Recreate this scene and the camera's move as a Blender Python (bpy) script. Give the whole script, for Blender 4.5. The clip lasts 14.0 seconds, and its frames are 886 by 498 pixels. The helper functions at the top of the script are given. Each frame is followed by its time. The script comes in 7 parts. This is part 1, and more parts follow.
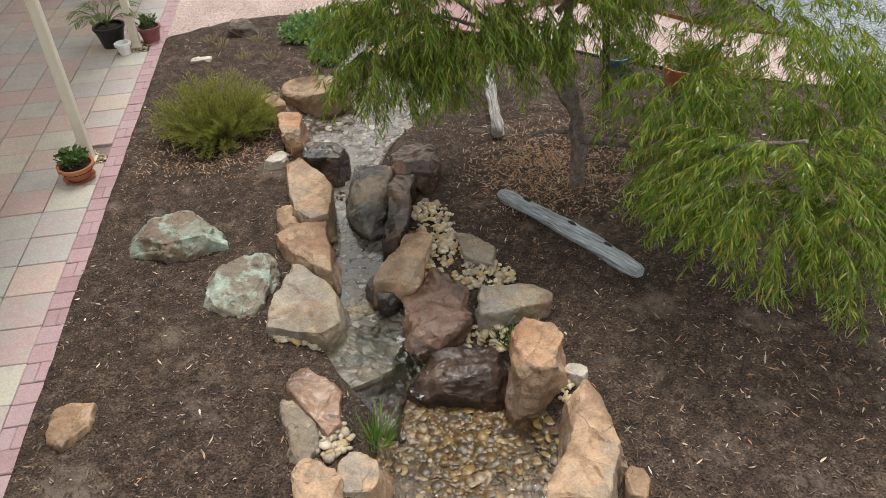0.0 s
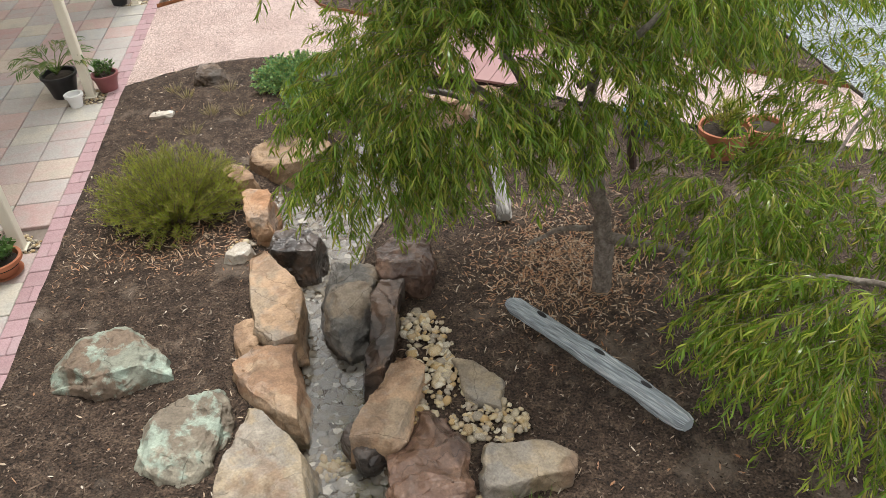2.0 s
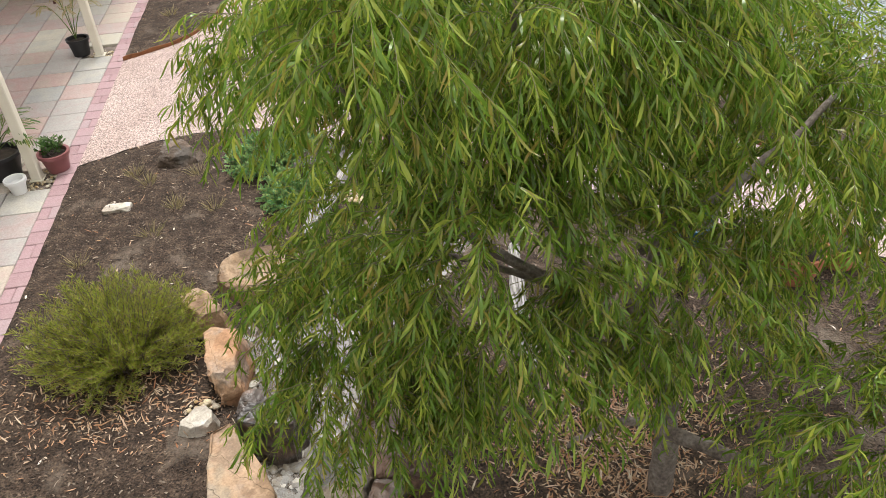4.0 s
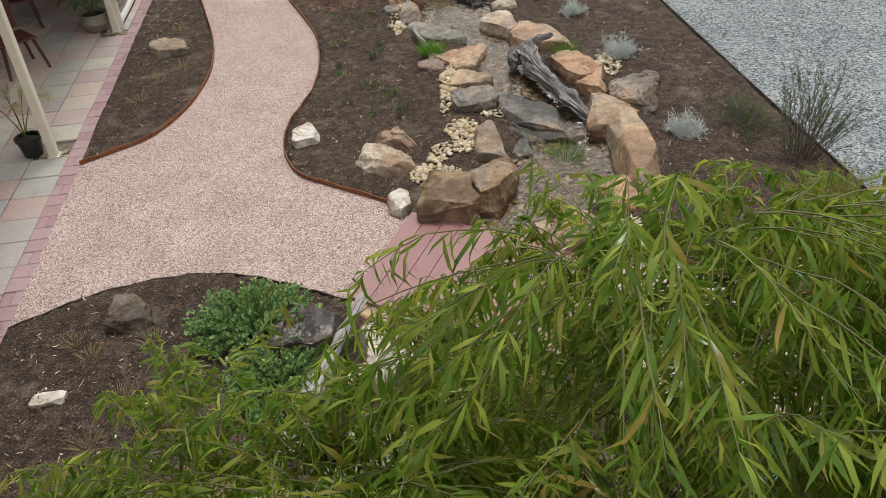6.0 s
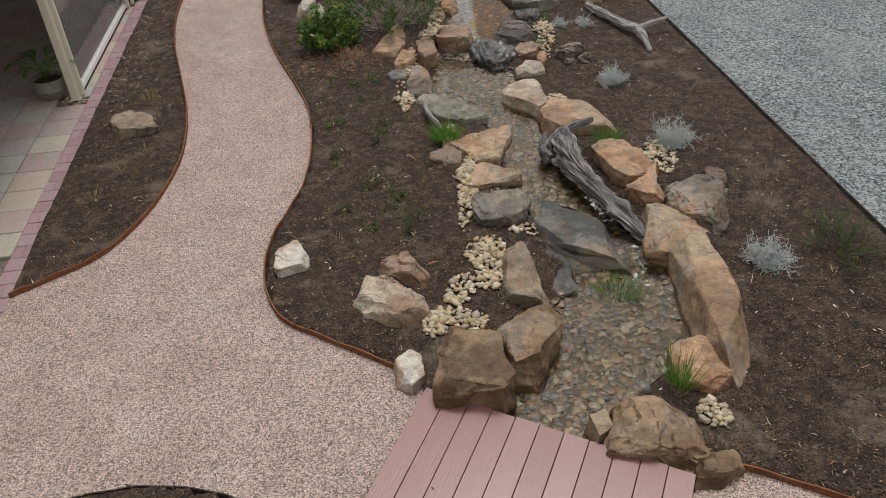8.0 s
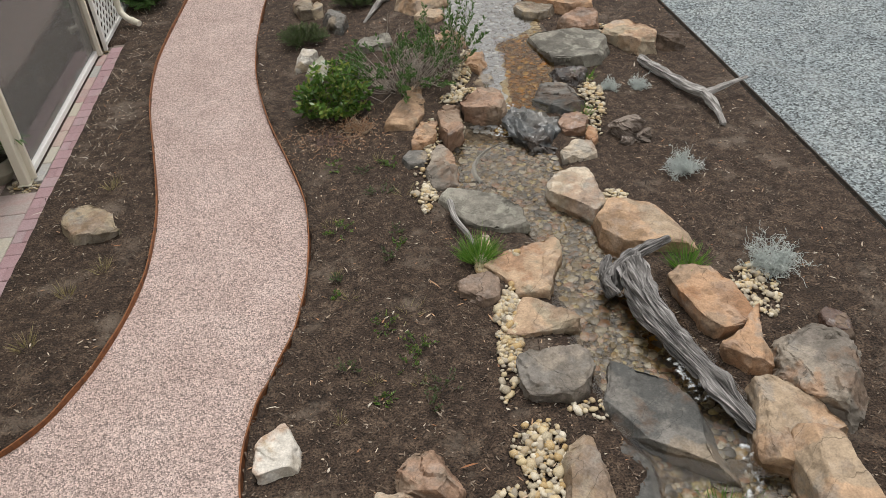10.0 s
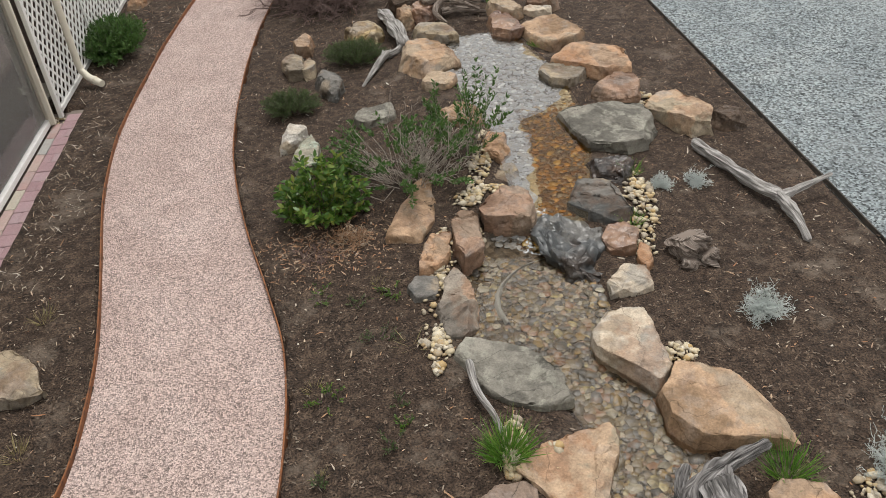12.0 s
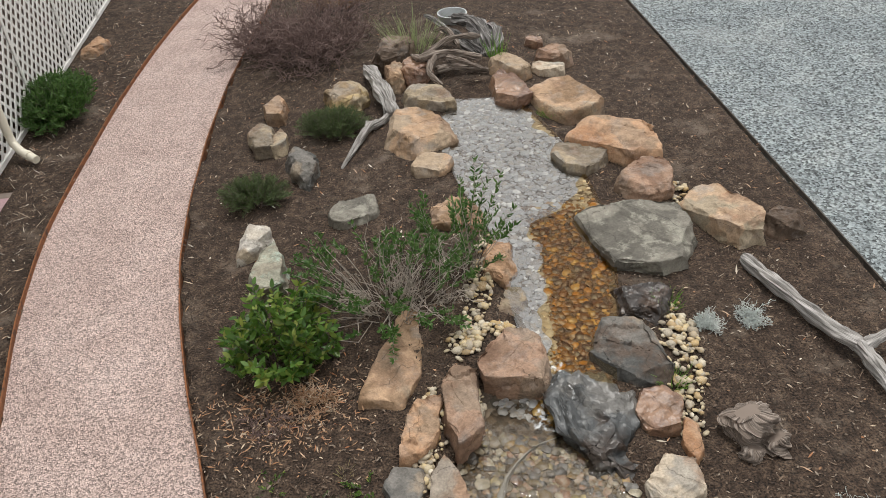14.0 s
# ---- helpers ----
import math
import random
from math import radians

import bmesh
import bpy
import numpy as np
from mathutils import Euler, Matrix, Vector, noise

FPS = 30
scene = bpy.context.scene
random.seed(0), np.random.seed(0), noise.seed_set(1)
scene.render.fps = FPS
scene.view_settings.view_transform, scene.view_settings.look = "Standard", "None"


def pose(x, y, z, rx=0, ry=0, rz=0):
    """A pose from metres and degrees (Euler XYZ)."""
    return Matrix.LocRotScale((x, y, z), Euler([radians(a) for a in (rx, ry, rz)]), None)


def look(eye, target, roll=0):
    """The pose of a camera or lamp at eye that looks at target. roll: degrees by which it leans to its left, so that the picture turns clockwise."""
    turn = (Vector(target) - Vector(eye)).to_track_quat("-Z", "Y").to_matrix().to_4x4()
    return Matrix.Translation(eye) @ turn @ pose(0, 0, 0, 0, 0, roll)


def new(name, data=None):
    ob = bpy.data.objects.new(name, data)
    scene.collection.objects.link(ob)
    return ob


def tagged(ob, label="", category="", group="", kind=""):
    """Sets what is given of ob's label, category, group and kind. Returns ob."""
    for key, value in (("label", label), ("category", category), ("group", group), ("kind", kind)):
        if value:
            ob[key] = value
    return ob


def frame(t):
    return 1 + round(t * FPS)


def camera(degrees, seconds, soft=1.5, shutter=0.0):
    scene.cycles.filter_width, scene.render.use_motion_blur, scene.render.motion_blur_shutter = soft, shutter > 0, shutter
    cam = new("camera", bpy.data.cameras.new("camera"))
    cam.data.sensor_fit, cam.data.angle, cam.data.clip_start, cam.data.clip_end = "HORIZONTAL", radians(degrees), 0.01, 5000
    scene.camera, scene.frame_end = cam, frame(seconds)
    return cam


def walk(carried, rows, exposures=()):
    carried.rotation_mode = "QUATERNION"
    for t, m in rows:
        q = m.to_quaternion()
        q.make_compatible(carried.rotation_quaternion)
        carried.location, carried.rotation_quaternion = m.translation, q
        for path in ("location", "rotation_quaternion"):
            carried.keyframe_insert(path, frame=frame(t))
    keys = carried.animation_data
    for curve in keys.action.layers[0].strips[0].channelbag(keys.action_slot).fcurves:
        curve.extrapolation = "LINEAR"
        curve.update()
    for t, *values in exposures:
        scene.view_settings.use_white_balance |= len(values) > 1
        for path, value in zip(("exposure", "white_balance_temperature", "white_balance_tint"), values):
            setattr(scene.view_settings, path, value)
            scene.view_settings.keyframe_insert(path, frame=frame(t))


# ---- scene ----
cam = camera(58.3, 14.0, soft=0.5)
PATH = [
    (0.0, 0.435, -2.017, 3.851, 52.99, 3.05, -8.24),
    (0.5, 0.494, -1.653, 3.841, 53.08, 3.15, -8.27),
    (1.0, 0.559, -1.249, 3.810, 53.02, 3.24, -8.33),
    (1.5, 0.635, -0.892, 3.793, 53.01, 3.30, -8.30),
    (2.0, 0.694, -0.530, 3.773, 53.05, 3.40, -8.34),
    (4.5, 0.896, 1.579, 3.912, 53.13, 3.12, -8.58),
    (5.0, 0.969, 2.066, 4.029, 53.19, 3.06, -8.45),
    (5.5, 1.023, 2.554, 4.116, 53.25, 2.98, -8.40),
    (6.0, 1.070, 3.067, 4.153, 53.37, 2.93, -8.32),
    (6.5, 1.141, 3.565, 4.179, 53.29, 2.93, -8.22),
    (7.0, 1.185, 4.146, 4.195, 53.43, 2.98, -8.27),
    (7.5, 1.211, 4.677, 4.205, 53.45, 2.92, -8.24),
    (10.0, 1.359, 7.432, 4.166, 53.03, 3.29, -7.52),
    (10.5, 1.400, 7.931, 4.164, 53.12, 3.30, -7.47),
    (11.0, 1.397, 8.459, 4.162, 53.21, 3.24, -7.36),
    (11.5, 1.434, 8.910, 4.148, 53.20, 3.18, -7.26),
    (12.0, 1.519, 9.439, 4.146, 53.25, 3.20, -7.18),
    (12.5, 1.557, 9.922, 4.155, 53.21, 3.19, -7.13),
    (13.0, 1.630, 10.385, 4.156, 53.17, 3.19, -6.99),
    (13.5, 1.755, 10.813, 4.152, 53.09, 3.17, -6.85),
    (14.0, 1.850, 11.290, 4.165, 53.15, 3.17, -6.88),
]
STOPS = [(0.0, 0.6), (2.0, 0.84), (4.5, 0.98), (5.0, 0.85), (5.5, 0.57), (6.0, 0.25), (6.5, -0.02), (7.5, -0.22), (10.0, 0.2), (11.0, 0.23), (14.0, 0.28)]
walk(cam, [(t, pose(*p)) for t, *p in PATH], STOPS)
# world, sun, exposure
world = bpy.data.worlds.new("sky")
scene.world = world
world.use_nodes = True
wn = world.node_tree
sky = wn.nodes.new("ShaderNodeTexSky")
sky.sky_type = "NISHITA"
sky.sun_disc = False
sky.sun_elevation = radians(68)
sky.sun_rotation = radians(18)
sky.air_density, sky.dust_density, sky.ozone_density = 1.0, 4.0, 1.0
grey = wn.nodes.new("ShaderNodeHueSaturation")
grey.inputs["Saturation"].default_value = 0.35
cloud = wn.nodes.new("ShaderNodeMix")
cloud.data_type = "RGBA"
cloud.inputs["Factor"].default_value = 0.88
cloud.inputs["B"].default_value = (8.3, 8.2, 8.0, 1)
wn.links.new(sky.outputs[0], grey.inputs["Color"])
wn.links.new(grey.outputs[0], cloud.inputs["A"])
wn.links.new(cloud.outputs["Result"], wn.nodes["Background"].inputs[0])
wn.nodes["Background"].inputs[1].default_value = 0.1
sun_data = bpy.data.lights.new("sun", "SUN")
sun_data.energy, sun_data.angle, sun_data.color = 1.9, radians(20), (1.0, 0.97, 0.93)
sun = new("sun", sun_data)
sun.matrix_world = look((3.7, 14.3, 17.5), (1.5, 7.5, 0))


# ---- small builders ----
def link_mesh(name, me, mat=None, parent=None, label=""):
    ob = new(name, me)
    if mat:
        me.materials.append(mat)
    if parent:
        ob.parent = parent
    if label:
        ob["label"] = label
    return ob


def part(name, bm, mat, parent=None, label="", smooth=None):
    me = bpy.data.meshes.new(name)
    bm.to_mesh(me)
    bm.free()
    if smooth is not None:
        me.shade_smooth()
        me.set_sharp_from_angle(angle=radians(smooth))
    return link_mesh(name, me, mat, parent, label)


def thing(name, x, y, z, label, category, group="", rz=0):
    ob = new(name)
    ob.matrix_world = pose(x, y, z, 0, 0, rz)
    return tagged(ob, label, category, group)


def box(bm, x, y, z, sx, sy, sz, m=None):
    """A box with its middle at x, y, z."""
    mat4 = Matrix.LocRotScale((x, y, z), None, (sx, sy, sz))
    if m:
        mat4 = m @ mat4
    return bmesh.ops.create_cube(bm, size=1, matrix=mat4)["verts"]


def box_bm(sx, sy, sz, bev=0.004, x=0, y=0, z=0):
    bm = bmesh.new()
    box(bm, x, y, z, sx, sy, sz)
    if bev:
        bmesh.ops.bevel(bm, geom=bm.edges[:], offset=bev, segments=1, affect="EDGES")
    return bm


def arrays_mesh(name, verts, corners, totals):
    """A mesh from flat arrays: vertices, the corner list, corners per face."""
    me = bpy.data.meshes.new(name)
    me.vertices.add(len(verts))
    me.vertices.foreach_set("co", np.asarray(verts, np.float32).ravel())
    me.loops.add(len(corners))
    me.loops.foreach_set("vertex_index", np.asarray(corners, np.int32))
    me.polygons.add(len(totals))
    totals = np.asarray(totals, np.int32)
    starts = np.concatenate([[0], np.cumsum(totals)[:-1]]).astype(np.int32)
    me.polygons.foreach_set("loop_start", starts)
    me.polygons.foreach_set("loop_total", totals)
    me.update(calc_edges=True)
    me.validate()
    return me


def unit(v):
    return v / np.maximum(np.linalg.norm(v, axis=-1, keepdims=True), 1e-9)


def leaf_mesh(name, pos, way, length, width, rng, droop=0.25, flat=False):
    """Pointed narrow leaves, each bent along its length."""
    n = len(pos)
    way = unit(way)
    side = unit(np.cross(way, rng.normal(size=(n, 3)) if not flat else np.tile([0, 0, 1.0], (n, 1)) + rng.normal(0, 0.25, (n, 3))))
    up = np.cross(side, way)
    bend = rng.uniform(-droop, droop, (n, 1)) * length[:, None]
    wv = side * width[:, None] / 2
    a = pos
    b = pos + way * length[:, None] * 0.33 + up * bend * 0.5
    c = pos + way * length[:, None] * 0.68 + up * bend * 0.6
    d = pos + way * length[:, None] - up * bend * 0.2
    v = np.stack([a, b - wv, b + wv, c - wv * 0.8, c + wv * 0.8, d], 1).reshape(-1, 3)
    base = np.arange(n)[:, None] * 6
    loops = (base + np.array([[0, 1, 2, 1, 3, 4, 2, 3, 5, 4]])).ravel()
    return arrays_mesh(name, v, loops, np.tile([3, 4, 3], n))


def tube_path(bm, pts, radii, seg=7, wob=0.0, rng=None):
    """A tapered round limb through the points."""
    pts = [Vector(p) for p in pts]
    rings = []
    for i, p in enumerate(pts):
        d = (pts[min(i + 1, len(pts) - 1)] - pts[max(i - 1, 0)]).normalized()
        s = d.cross(Vector((0.3, 0.2, 1) if abs(d.z) < 0.9 else (1, 0.1, 0))).normalized()
        u = s.cross(d)
        ring = []
        for k in range(seg):
            a = 2 * math.pi * k / seg
            r = radii[i] * (1 + (rng.uniform(-wob, wob) if rng else 0))
            ring.append(bm.verts.new(p + s * (r * math.cos(a)) + u * (r * math.sin(a))))
        rings.append(ring)
    for r0, r1 in zip(rings, rings[1:]):
        for k in range(seg):
            bm.faces.new((r0[k], r0[(k + 1) % seg], r1[(k + 1) % seg], r1[k]))
    bm.faces.new(rings[0][::-1])
    bm.faces.new(rings[-1])


def smooth_line(pts, n=8):
    """Catmull-Rom through points, n steps a span."""
    p = [np.array(q, float) for q in pts]
    p = [2 * p[0] - p[1]] + p + [2 * p[-1] - p[-2]]
    out = []
    for i in range(1, len(p) - 2):
        for k in range(n):
            t = k / n
            out.append(0.5 * (2 * p[i] + (p[i + 1] - p[i - 1]) * t + (2 * p[i - 1] - 5 * p[i] + 4 * p[i + 1] - p[i + 2]) * t * t
                              + (3 * p[i] - p[i - 1] - 3 * p[i + 1] + p[i + 2]) * t ** 3))
    out.append(p[-2])
    return out


# ---- materials ----
def material(name, colours, scale=8.0, rough=0.8, bump=0.3, bump_scale=40.0, detail=8.0, spread="noise", metal=0.0, per="", specular=0.4, fine=None, distance=0.01):
    """Colour ramp over two scales of noise, with fine relief."""
    m = bpy.data.materials.new(name)
    m.use_nodes = True
    nt = m.node_tree
    n, l = nt.nodes, nt.links
    bs = n["Principled BSDF"]
    bs.inputs["Roughness"].default_value = rough
    bs.inputs["Metallic"].default_value = metal
    bs.inputs["Specular IOR Level"].default_value = specular
    tc = n.new("ShaderNodeTexCoord")
    big = n.new("ShaderNodeTexNoise")
    big.inputs["Scale"].default_value, big.inputs["Detail"].default_value, big.inputs["Roughness"].default_value = scale, detail, 0.62
    l.new(tc.outputs["Object"], big.inputs["Vector"])
    factor = big.outputs["Fac"]
    ramp = n.new("ShaderNodeValToRGB")
    r = ramp.color_ramp
    lo, hi = (0.32, 0.68)
    if per:
        src = n.new("ShaderNodeObjectInfo").outputs["Random"] if per == "object" else n.new("ShaderNodeNewGeometry").outputs["Random Per Island"]
        mix = n.new("ShaderNodeMix")
        mix.inputs["Factor"].default_value = 0.3
        l.new(src, mix.inputs["A"])
        l.new(factor, mix.inputs["B"])
        factor = mix.outputs["Result"]
        lo, hi = 0.12, 0.88
    last = len(colours) - 1
    r.elements[0].position, r.elements[0].color = lo, (*colours[0], 1)
    r.elements[1].position, r.elements[1].color = hi, (*colours[last], 1)
    for i in range(1, last):
        r.elements.new(lo + (hi - lo) * i / last).color = (*colours[i], 1)
    l.new(factor, ramp.inputs["Fac"])
    colour = ramp.outputs["Color"]
    small = n.new("ShaderNodeTexNoise" if spread == "noise" else "ShaderNodeTexVoronoi")
    small.inputs["Scale"].default_value = bump_scale
    if spread == "noise":
        small.inputs["Detail"].default_value = 6
        height = small.outputs["Fac"]
    else:
        height = small.outputs["Distance"]
    l.new(tc.outputs["Object"], small.inputs["Vector"])
    if fine:
        mx = n.new("ShaderNodeMix")
        mx.data_type, mx.blend_type = "RGBA", "MULTIPLY"
        mx.inputs["Factor"].default_value = 1.0
        fr = n.new("ShaderNodeValToRGB")
        fr.color_ramp.elements[0].color = (*[fine[0]] * 3, 1)
        fr.color_ramp.elements[1].color = (*[fine[1]] * 3, 1)
        fr.color_ramp.elements[0].position, fr.color_ramp.elements[1].position = 0.3, 0.7
        if spread == "noise":
            l.new(small.outputs["Fac"], fr.inputs["Fac"])
        else:
            bw = n.new("ShaderNodeSeparateColor")
            l.new(small.outputs["Color"], bw.inputs["Color"])
            l.new(bw.outputs[0], fr.inputs["Fac"])
            fr.color_ramp.elements[0].position, fr.color_ramp.elements[1].position = 0.0, 1.0
        l.new(colour, mx.inputs["A"])
        l.new(fr.outputs["Color"], mx.inputs["B"])
        colour = mx.outputs["Result"]
    l.new(colour, bs.inputs["Base Color"])
    if bump:
        b = n.new("ShaderNodeBump")
        b.inputs["Strength"].default_value, b.inputs["Distance"].default_value = bump, distance
        l.new(height, b.inputs["Height"])
        l.new(b.outputs["Normal"], bs.inputs["Normal"])
    return m


def leaf_material(name, colours, rough=0.5, thin=0.35):
    """Leaves: hue varies from leaf to leaf, some light passes through."""
    m = material(name, colours, 3.0, rough, 0, per="island", specular=0.45)
    nt = m.node_tree
    bs = nt.nodes["Principled BSDF"]
    tr = nt.nodes.new("ShaderNodeBsdfTranslucent")
    mix = nt.nodes.new("ShaderNodeMixShader")
    mix.inputs[0].default_value = thin
    src = bs.inputs["Base Color"].links[0].from_socket
    nt.links.new(src, tr.inputs["Color"])
    nt.links.new(bs.outputs[0], mix.inputs[1])
    nt.links.new(tr.outputs[0], mix.inputs[2])
    nt.links.new(mix.outputs[0], nt.nodes["Material Output"].inputs[0])
    return m


def clear_material(name, tint, ior=1.33, rough=0.02, wave=0.0, wave_scale=9.0, haze=0.0, haze_colour=(0.4, 0.4, 0.4)):
    """A clear sheet (water or a pane): see-through or mixed with a flat diffuse haze, with gloss by Fresnel."""
    m = bpy.data.materials.new(name)
    m.use_nodes = True
    nt = m.node_tree
    n, l = nt.nodes, nt.links
    n.remove(n["Principled BSDF"])
    tr, gl, mix, fr = n.new("ShaderNodeBsdfTransparent"), n.new("ShaderNodeBsdfGlossy"), n.new("ShaderNodeMixShader"), n.new("ShaderNodeFresnel")
    tr.inputs[0].default_value = (*tint, 1)
    gl.inputs["Roughness"].default_value = rough
    fr.inputs["IOR"].default_value = ior
    l.new(fr.outputs[0], mix.inputs[0])
    body = tr.outputs[0]
    if haze:
        df, cloudy = n.new("ShaderNodeBsdfDiffuse"), n.new("ShaderNodeMixShader")
        df.inputs[0].default_value = (*haze_colour, 1)
        cloudy.inputs[0].default_value = haze
        l.new(body, cloudy.inputs[1])
        l.new(df.outputs[0], cloudy.inputs[2])
        body = cloudy.outputs[0]
    l.new(body, mix.inputs[1])
    l.new(gl.outputs[0], mix.inputs[2])
    l.new(mix.outputs[0], n["Material Output"].inputs[0])
    if wave:
        tc, no, b = n.new("ShaderNodeTexCoord"), n.new("ShaderNodeTexNoise"), n.new("ShaderNodeBump")
        no.inputs["Scale"].default_value, no.inputs["Detail"].default_value = wave_scale, 4
        b.inputs["Strength"].default_value, b.inputs["Distance"].default_value = wave, 0.02
        l.new(tc.outputs["Object"], no.inputs["Vector"])
        l.new(no.outputs["Fac"], b.inputs["Height"])
        l.new(b.outputs[0], gl.inputs["Normal"])
        l.new(b.outputs[0], fr.inputs["Normal"])
    return m


MULCH = material("mulch", [(0.022, 0.014, 0.009), (0.048, 0.031, 0.021), (0.095, 0.066, 0.046)], 11, 0.95, 1.0, 70, fine=(0.1, 2.1), distance=0.025)
GRAVEL = material("path_gravel", [(0.41, 0.31, 0.277), (0.455, 0.35, 0.315), (0.5, 0.395, 0.36)], 2, 0.9, 0.8, 105, spread="cells", fine=(0.34, 1.58), distance=0.012)
BLUE_GRAVEL = material("driveway_gravel", [(0.16, 0.183, 0.192), (0.2, 0.228, 0.236), (0.25, 0.275, 0.277)], 1.2, 0.9, 1.0, 48, spread="cells", fine=(0.15, 1.9), distance=0.02)
PAVER = material("concrete_paver", [(0.42, 0.27, 0.25), (0.4, 0.38, 0.36), (0.46, 0.33, 0.3), (0.48, 0.44, 0.36), (0.36, 0.36, 0.36)], 5, 0.85, 0.2, 60, per="object", fine=(0.85, 1.1))
BRICK = material("mauve_brick_paver", [(0.33, 0.213, 0.223), (0.4, 0.265, 0.28), (0.38, 0.29, 0.3)], 6, 0.85, 0.25, 70, per="object", fine=(0.8, 1.1))
MORTAR = material("joint_sand", [(0.16, 0.13, 0.11), (0.24, 0.2, 0.17)], 12, 0.95, 0.4, 90)
DECK = material("stained_board", [(0.23, 0.108, 0.102), (0.255, 0.127, 0.121), (0.29, 0.155, 0.15)], 5, 0.3, 0.12, 45, per="object", fine=(0.93, 1.05), specular=0.7)
BEARER = material("dark_timber", [(0.04, 0.025, 0.02), (0.08, 0.05, 0.04)], 10, 0.85, 0.3)
STEEL = material("rusted_edging", [(0.12, 0.05, 0.025), (0.25, 0.1, 0.04), (0.07, 0.04, 0.03)], 9, 0.75, 0.3, 80, metal=0.3)
DARK_EDGE = material("weathered_edging", [(0.04, 0.035, 0.03), (0.09, 0.075, 0.06)], 9, 0.85, 0.3)
CREAM = material("cream_paint", [(0.66, 0.61, 0.5), (0.72, 0.68, 0.57)], 4, 0.5, 0.08, 60)
WHITE = material("white_paint", [(0.74, 0.73, 0.7), (0.8, 0.79, 0.77)], 4, 0.5, 0.08, 60)
WALL = material("house_wall", [(0.2, 0.16, 0.14), (0.28, 0.22, 0.19)], 6, 0.9, 0.3)
ROOFING = material("roof_sheet", [(0.35, 0.35, 0.34), (0.42, 0.42, 0.4)], 3, 0.6, 0.1)
BED = material("creek_silt", [(0.07, 0.05, 0.03), (0.12, 0.09, 0.06), (0.1, 0.085, 0.065)], 9, 0.8, 0.8, 26, spread="cells", fine=(0.5, 1.5), distance=0.02)
SILT = material("pale_silt", [(0.26, 0.25, 0.22), (0.36, 0.35, 0.32)], 20, 0.8, 0.3, 60)
PEBBLE_DRY = material("pale_pebble", [(0.3, 0.19, 0.08), (0.55, 0.47, 0.32), (0.26, 0.22, 0.17), (0.62, 0.56, 0.44), (0.44, 0.29, 0.11), (0.38, 0.34, 0.28), (0.56, 0.44, 0.24), (0.7, 0.67, 0.6)], 14, 0.65, 0.15, 60, per="object", fine=(0.82, 1.1))
PEBBLE_WET = material("wet_pebble", [(0.035, 0.027, 0.018), (0.2, 0.15, 0.08), (0.085, 0.08, 0.074), (0.3, 0.2, 0.075), (0.05, 0.042, 0.034), (0.15, 0.14, 0.125), (0.24, 0.12, 0.055), (0.4, 0.36, 0.27), (0.1, 0.08, 0.05), (0.52, 0.43, 0.2)], 14, 0.4, 0.1, 60, per="island", fine=(0.75, 1.15))
PEBBLE_LOW = material("mixed_wet_pebble", [(0.04, 0.03, 0.016), (0.17, 0.1, 0.03), (0.09, 0.075, 0.055), (0.3, 0.19, 0.06), (0.06, 0.045, 0.03), (0.14, 0.065, 0.02), (0.5, 0.42, 0.27)], 14, 0.35, 0.1, 60, per="island", fine=(0.8, 1.15))
PEBBLE_CHANNEL = material("channel_pebble", [(0.15, 0.14, 0.125), (0.24, 0.225, 0.2), (0.19, 0.16, 0.125), (0.28, 0.265, 0.24), (0.26, 0.22, 0.16), (0.21, 0.205, 0.195), (0.33, 0.315, 0.29), (0.75, 0.7, 0.6)], 14, 0.4, 0.1, 60, per="island")
# greys paled to carry the sky's reflection on the upper pond
PEBBLE_POND_SHEEN = material("pond_pebble_sheen", [(0.2, 0.2, 0.195), (0.32, 0.32, 0.31), (0.24, 0.21, 0.18), (0.36, 0.36, 0.35), (0.33, 0.29, 0.23), (0.28, 0.28, 0.28), (0.42, 0.42, 0.41), (0.8, 0.78, 0.73)], 14, 0.4, 0.1, 60, per="island")
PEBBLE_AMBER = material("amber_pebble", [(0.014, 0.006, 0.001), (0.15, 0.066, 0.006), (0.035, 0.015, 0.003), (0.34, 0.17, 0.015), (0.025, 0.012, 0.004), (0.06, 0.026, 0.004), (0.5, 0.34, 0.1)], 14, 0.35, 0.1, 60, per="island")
BARK_GREY = material("tree_bark", [(0.1, 0.08, 0.065), (0.2, 0.165, 0.14), (0.3, 0.27, 0.235)], 14, 0.9, 0.6, 60, fine=(0.6, 1.2))
DRIFTWOOD = material("silvered_driftwood", [(0.03, 0.027, 0.025), (0.26, 0.245, 0.235), (0.5, 0.48, 0.47)], 22, 0.85, 1.0, 55, fine=(0.2, 1.3), distance=0.03)
PALEWOOD = material("bleached_wood", [(0.1, 0.09, 0.08), (0.36, 0.34, 0.32), (0.58, 0.56, 0.54)], 14, 0.85, 0.8, 50, fine=(0.45, 1.15))
BROWNWOOD = material("brown_grey_old_wood", [(0.06, 0.045, 0.035), (0.25, 0.2, 0.165), (0.46, 0.4, 0.35)], 14, 0.85, 0.9, 50, fine=(0.4, 1.2), distance=0.02)
BLUEWOOD = material("blue_grey_log_wood", [(0.16, 0.18, 0.2), (0.38, 0.43, 0.46), (0.58, 0.61, 0.63)], 14, 0.85, 0.8, 50, fine=(0.4, 1.15), distance=0.015)


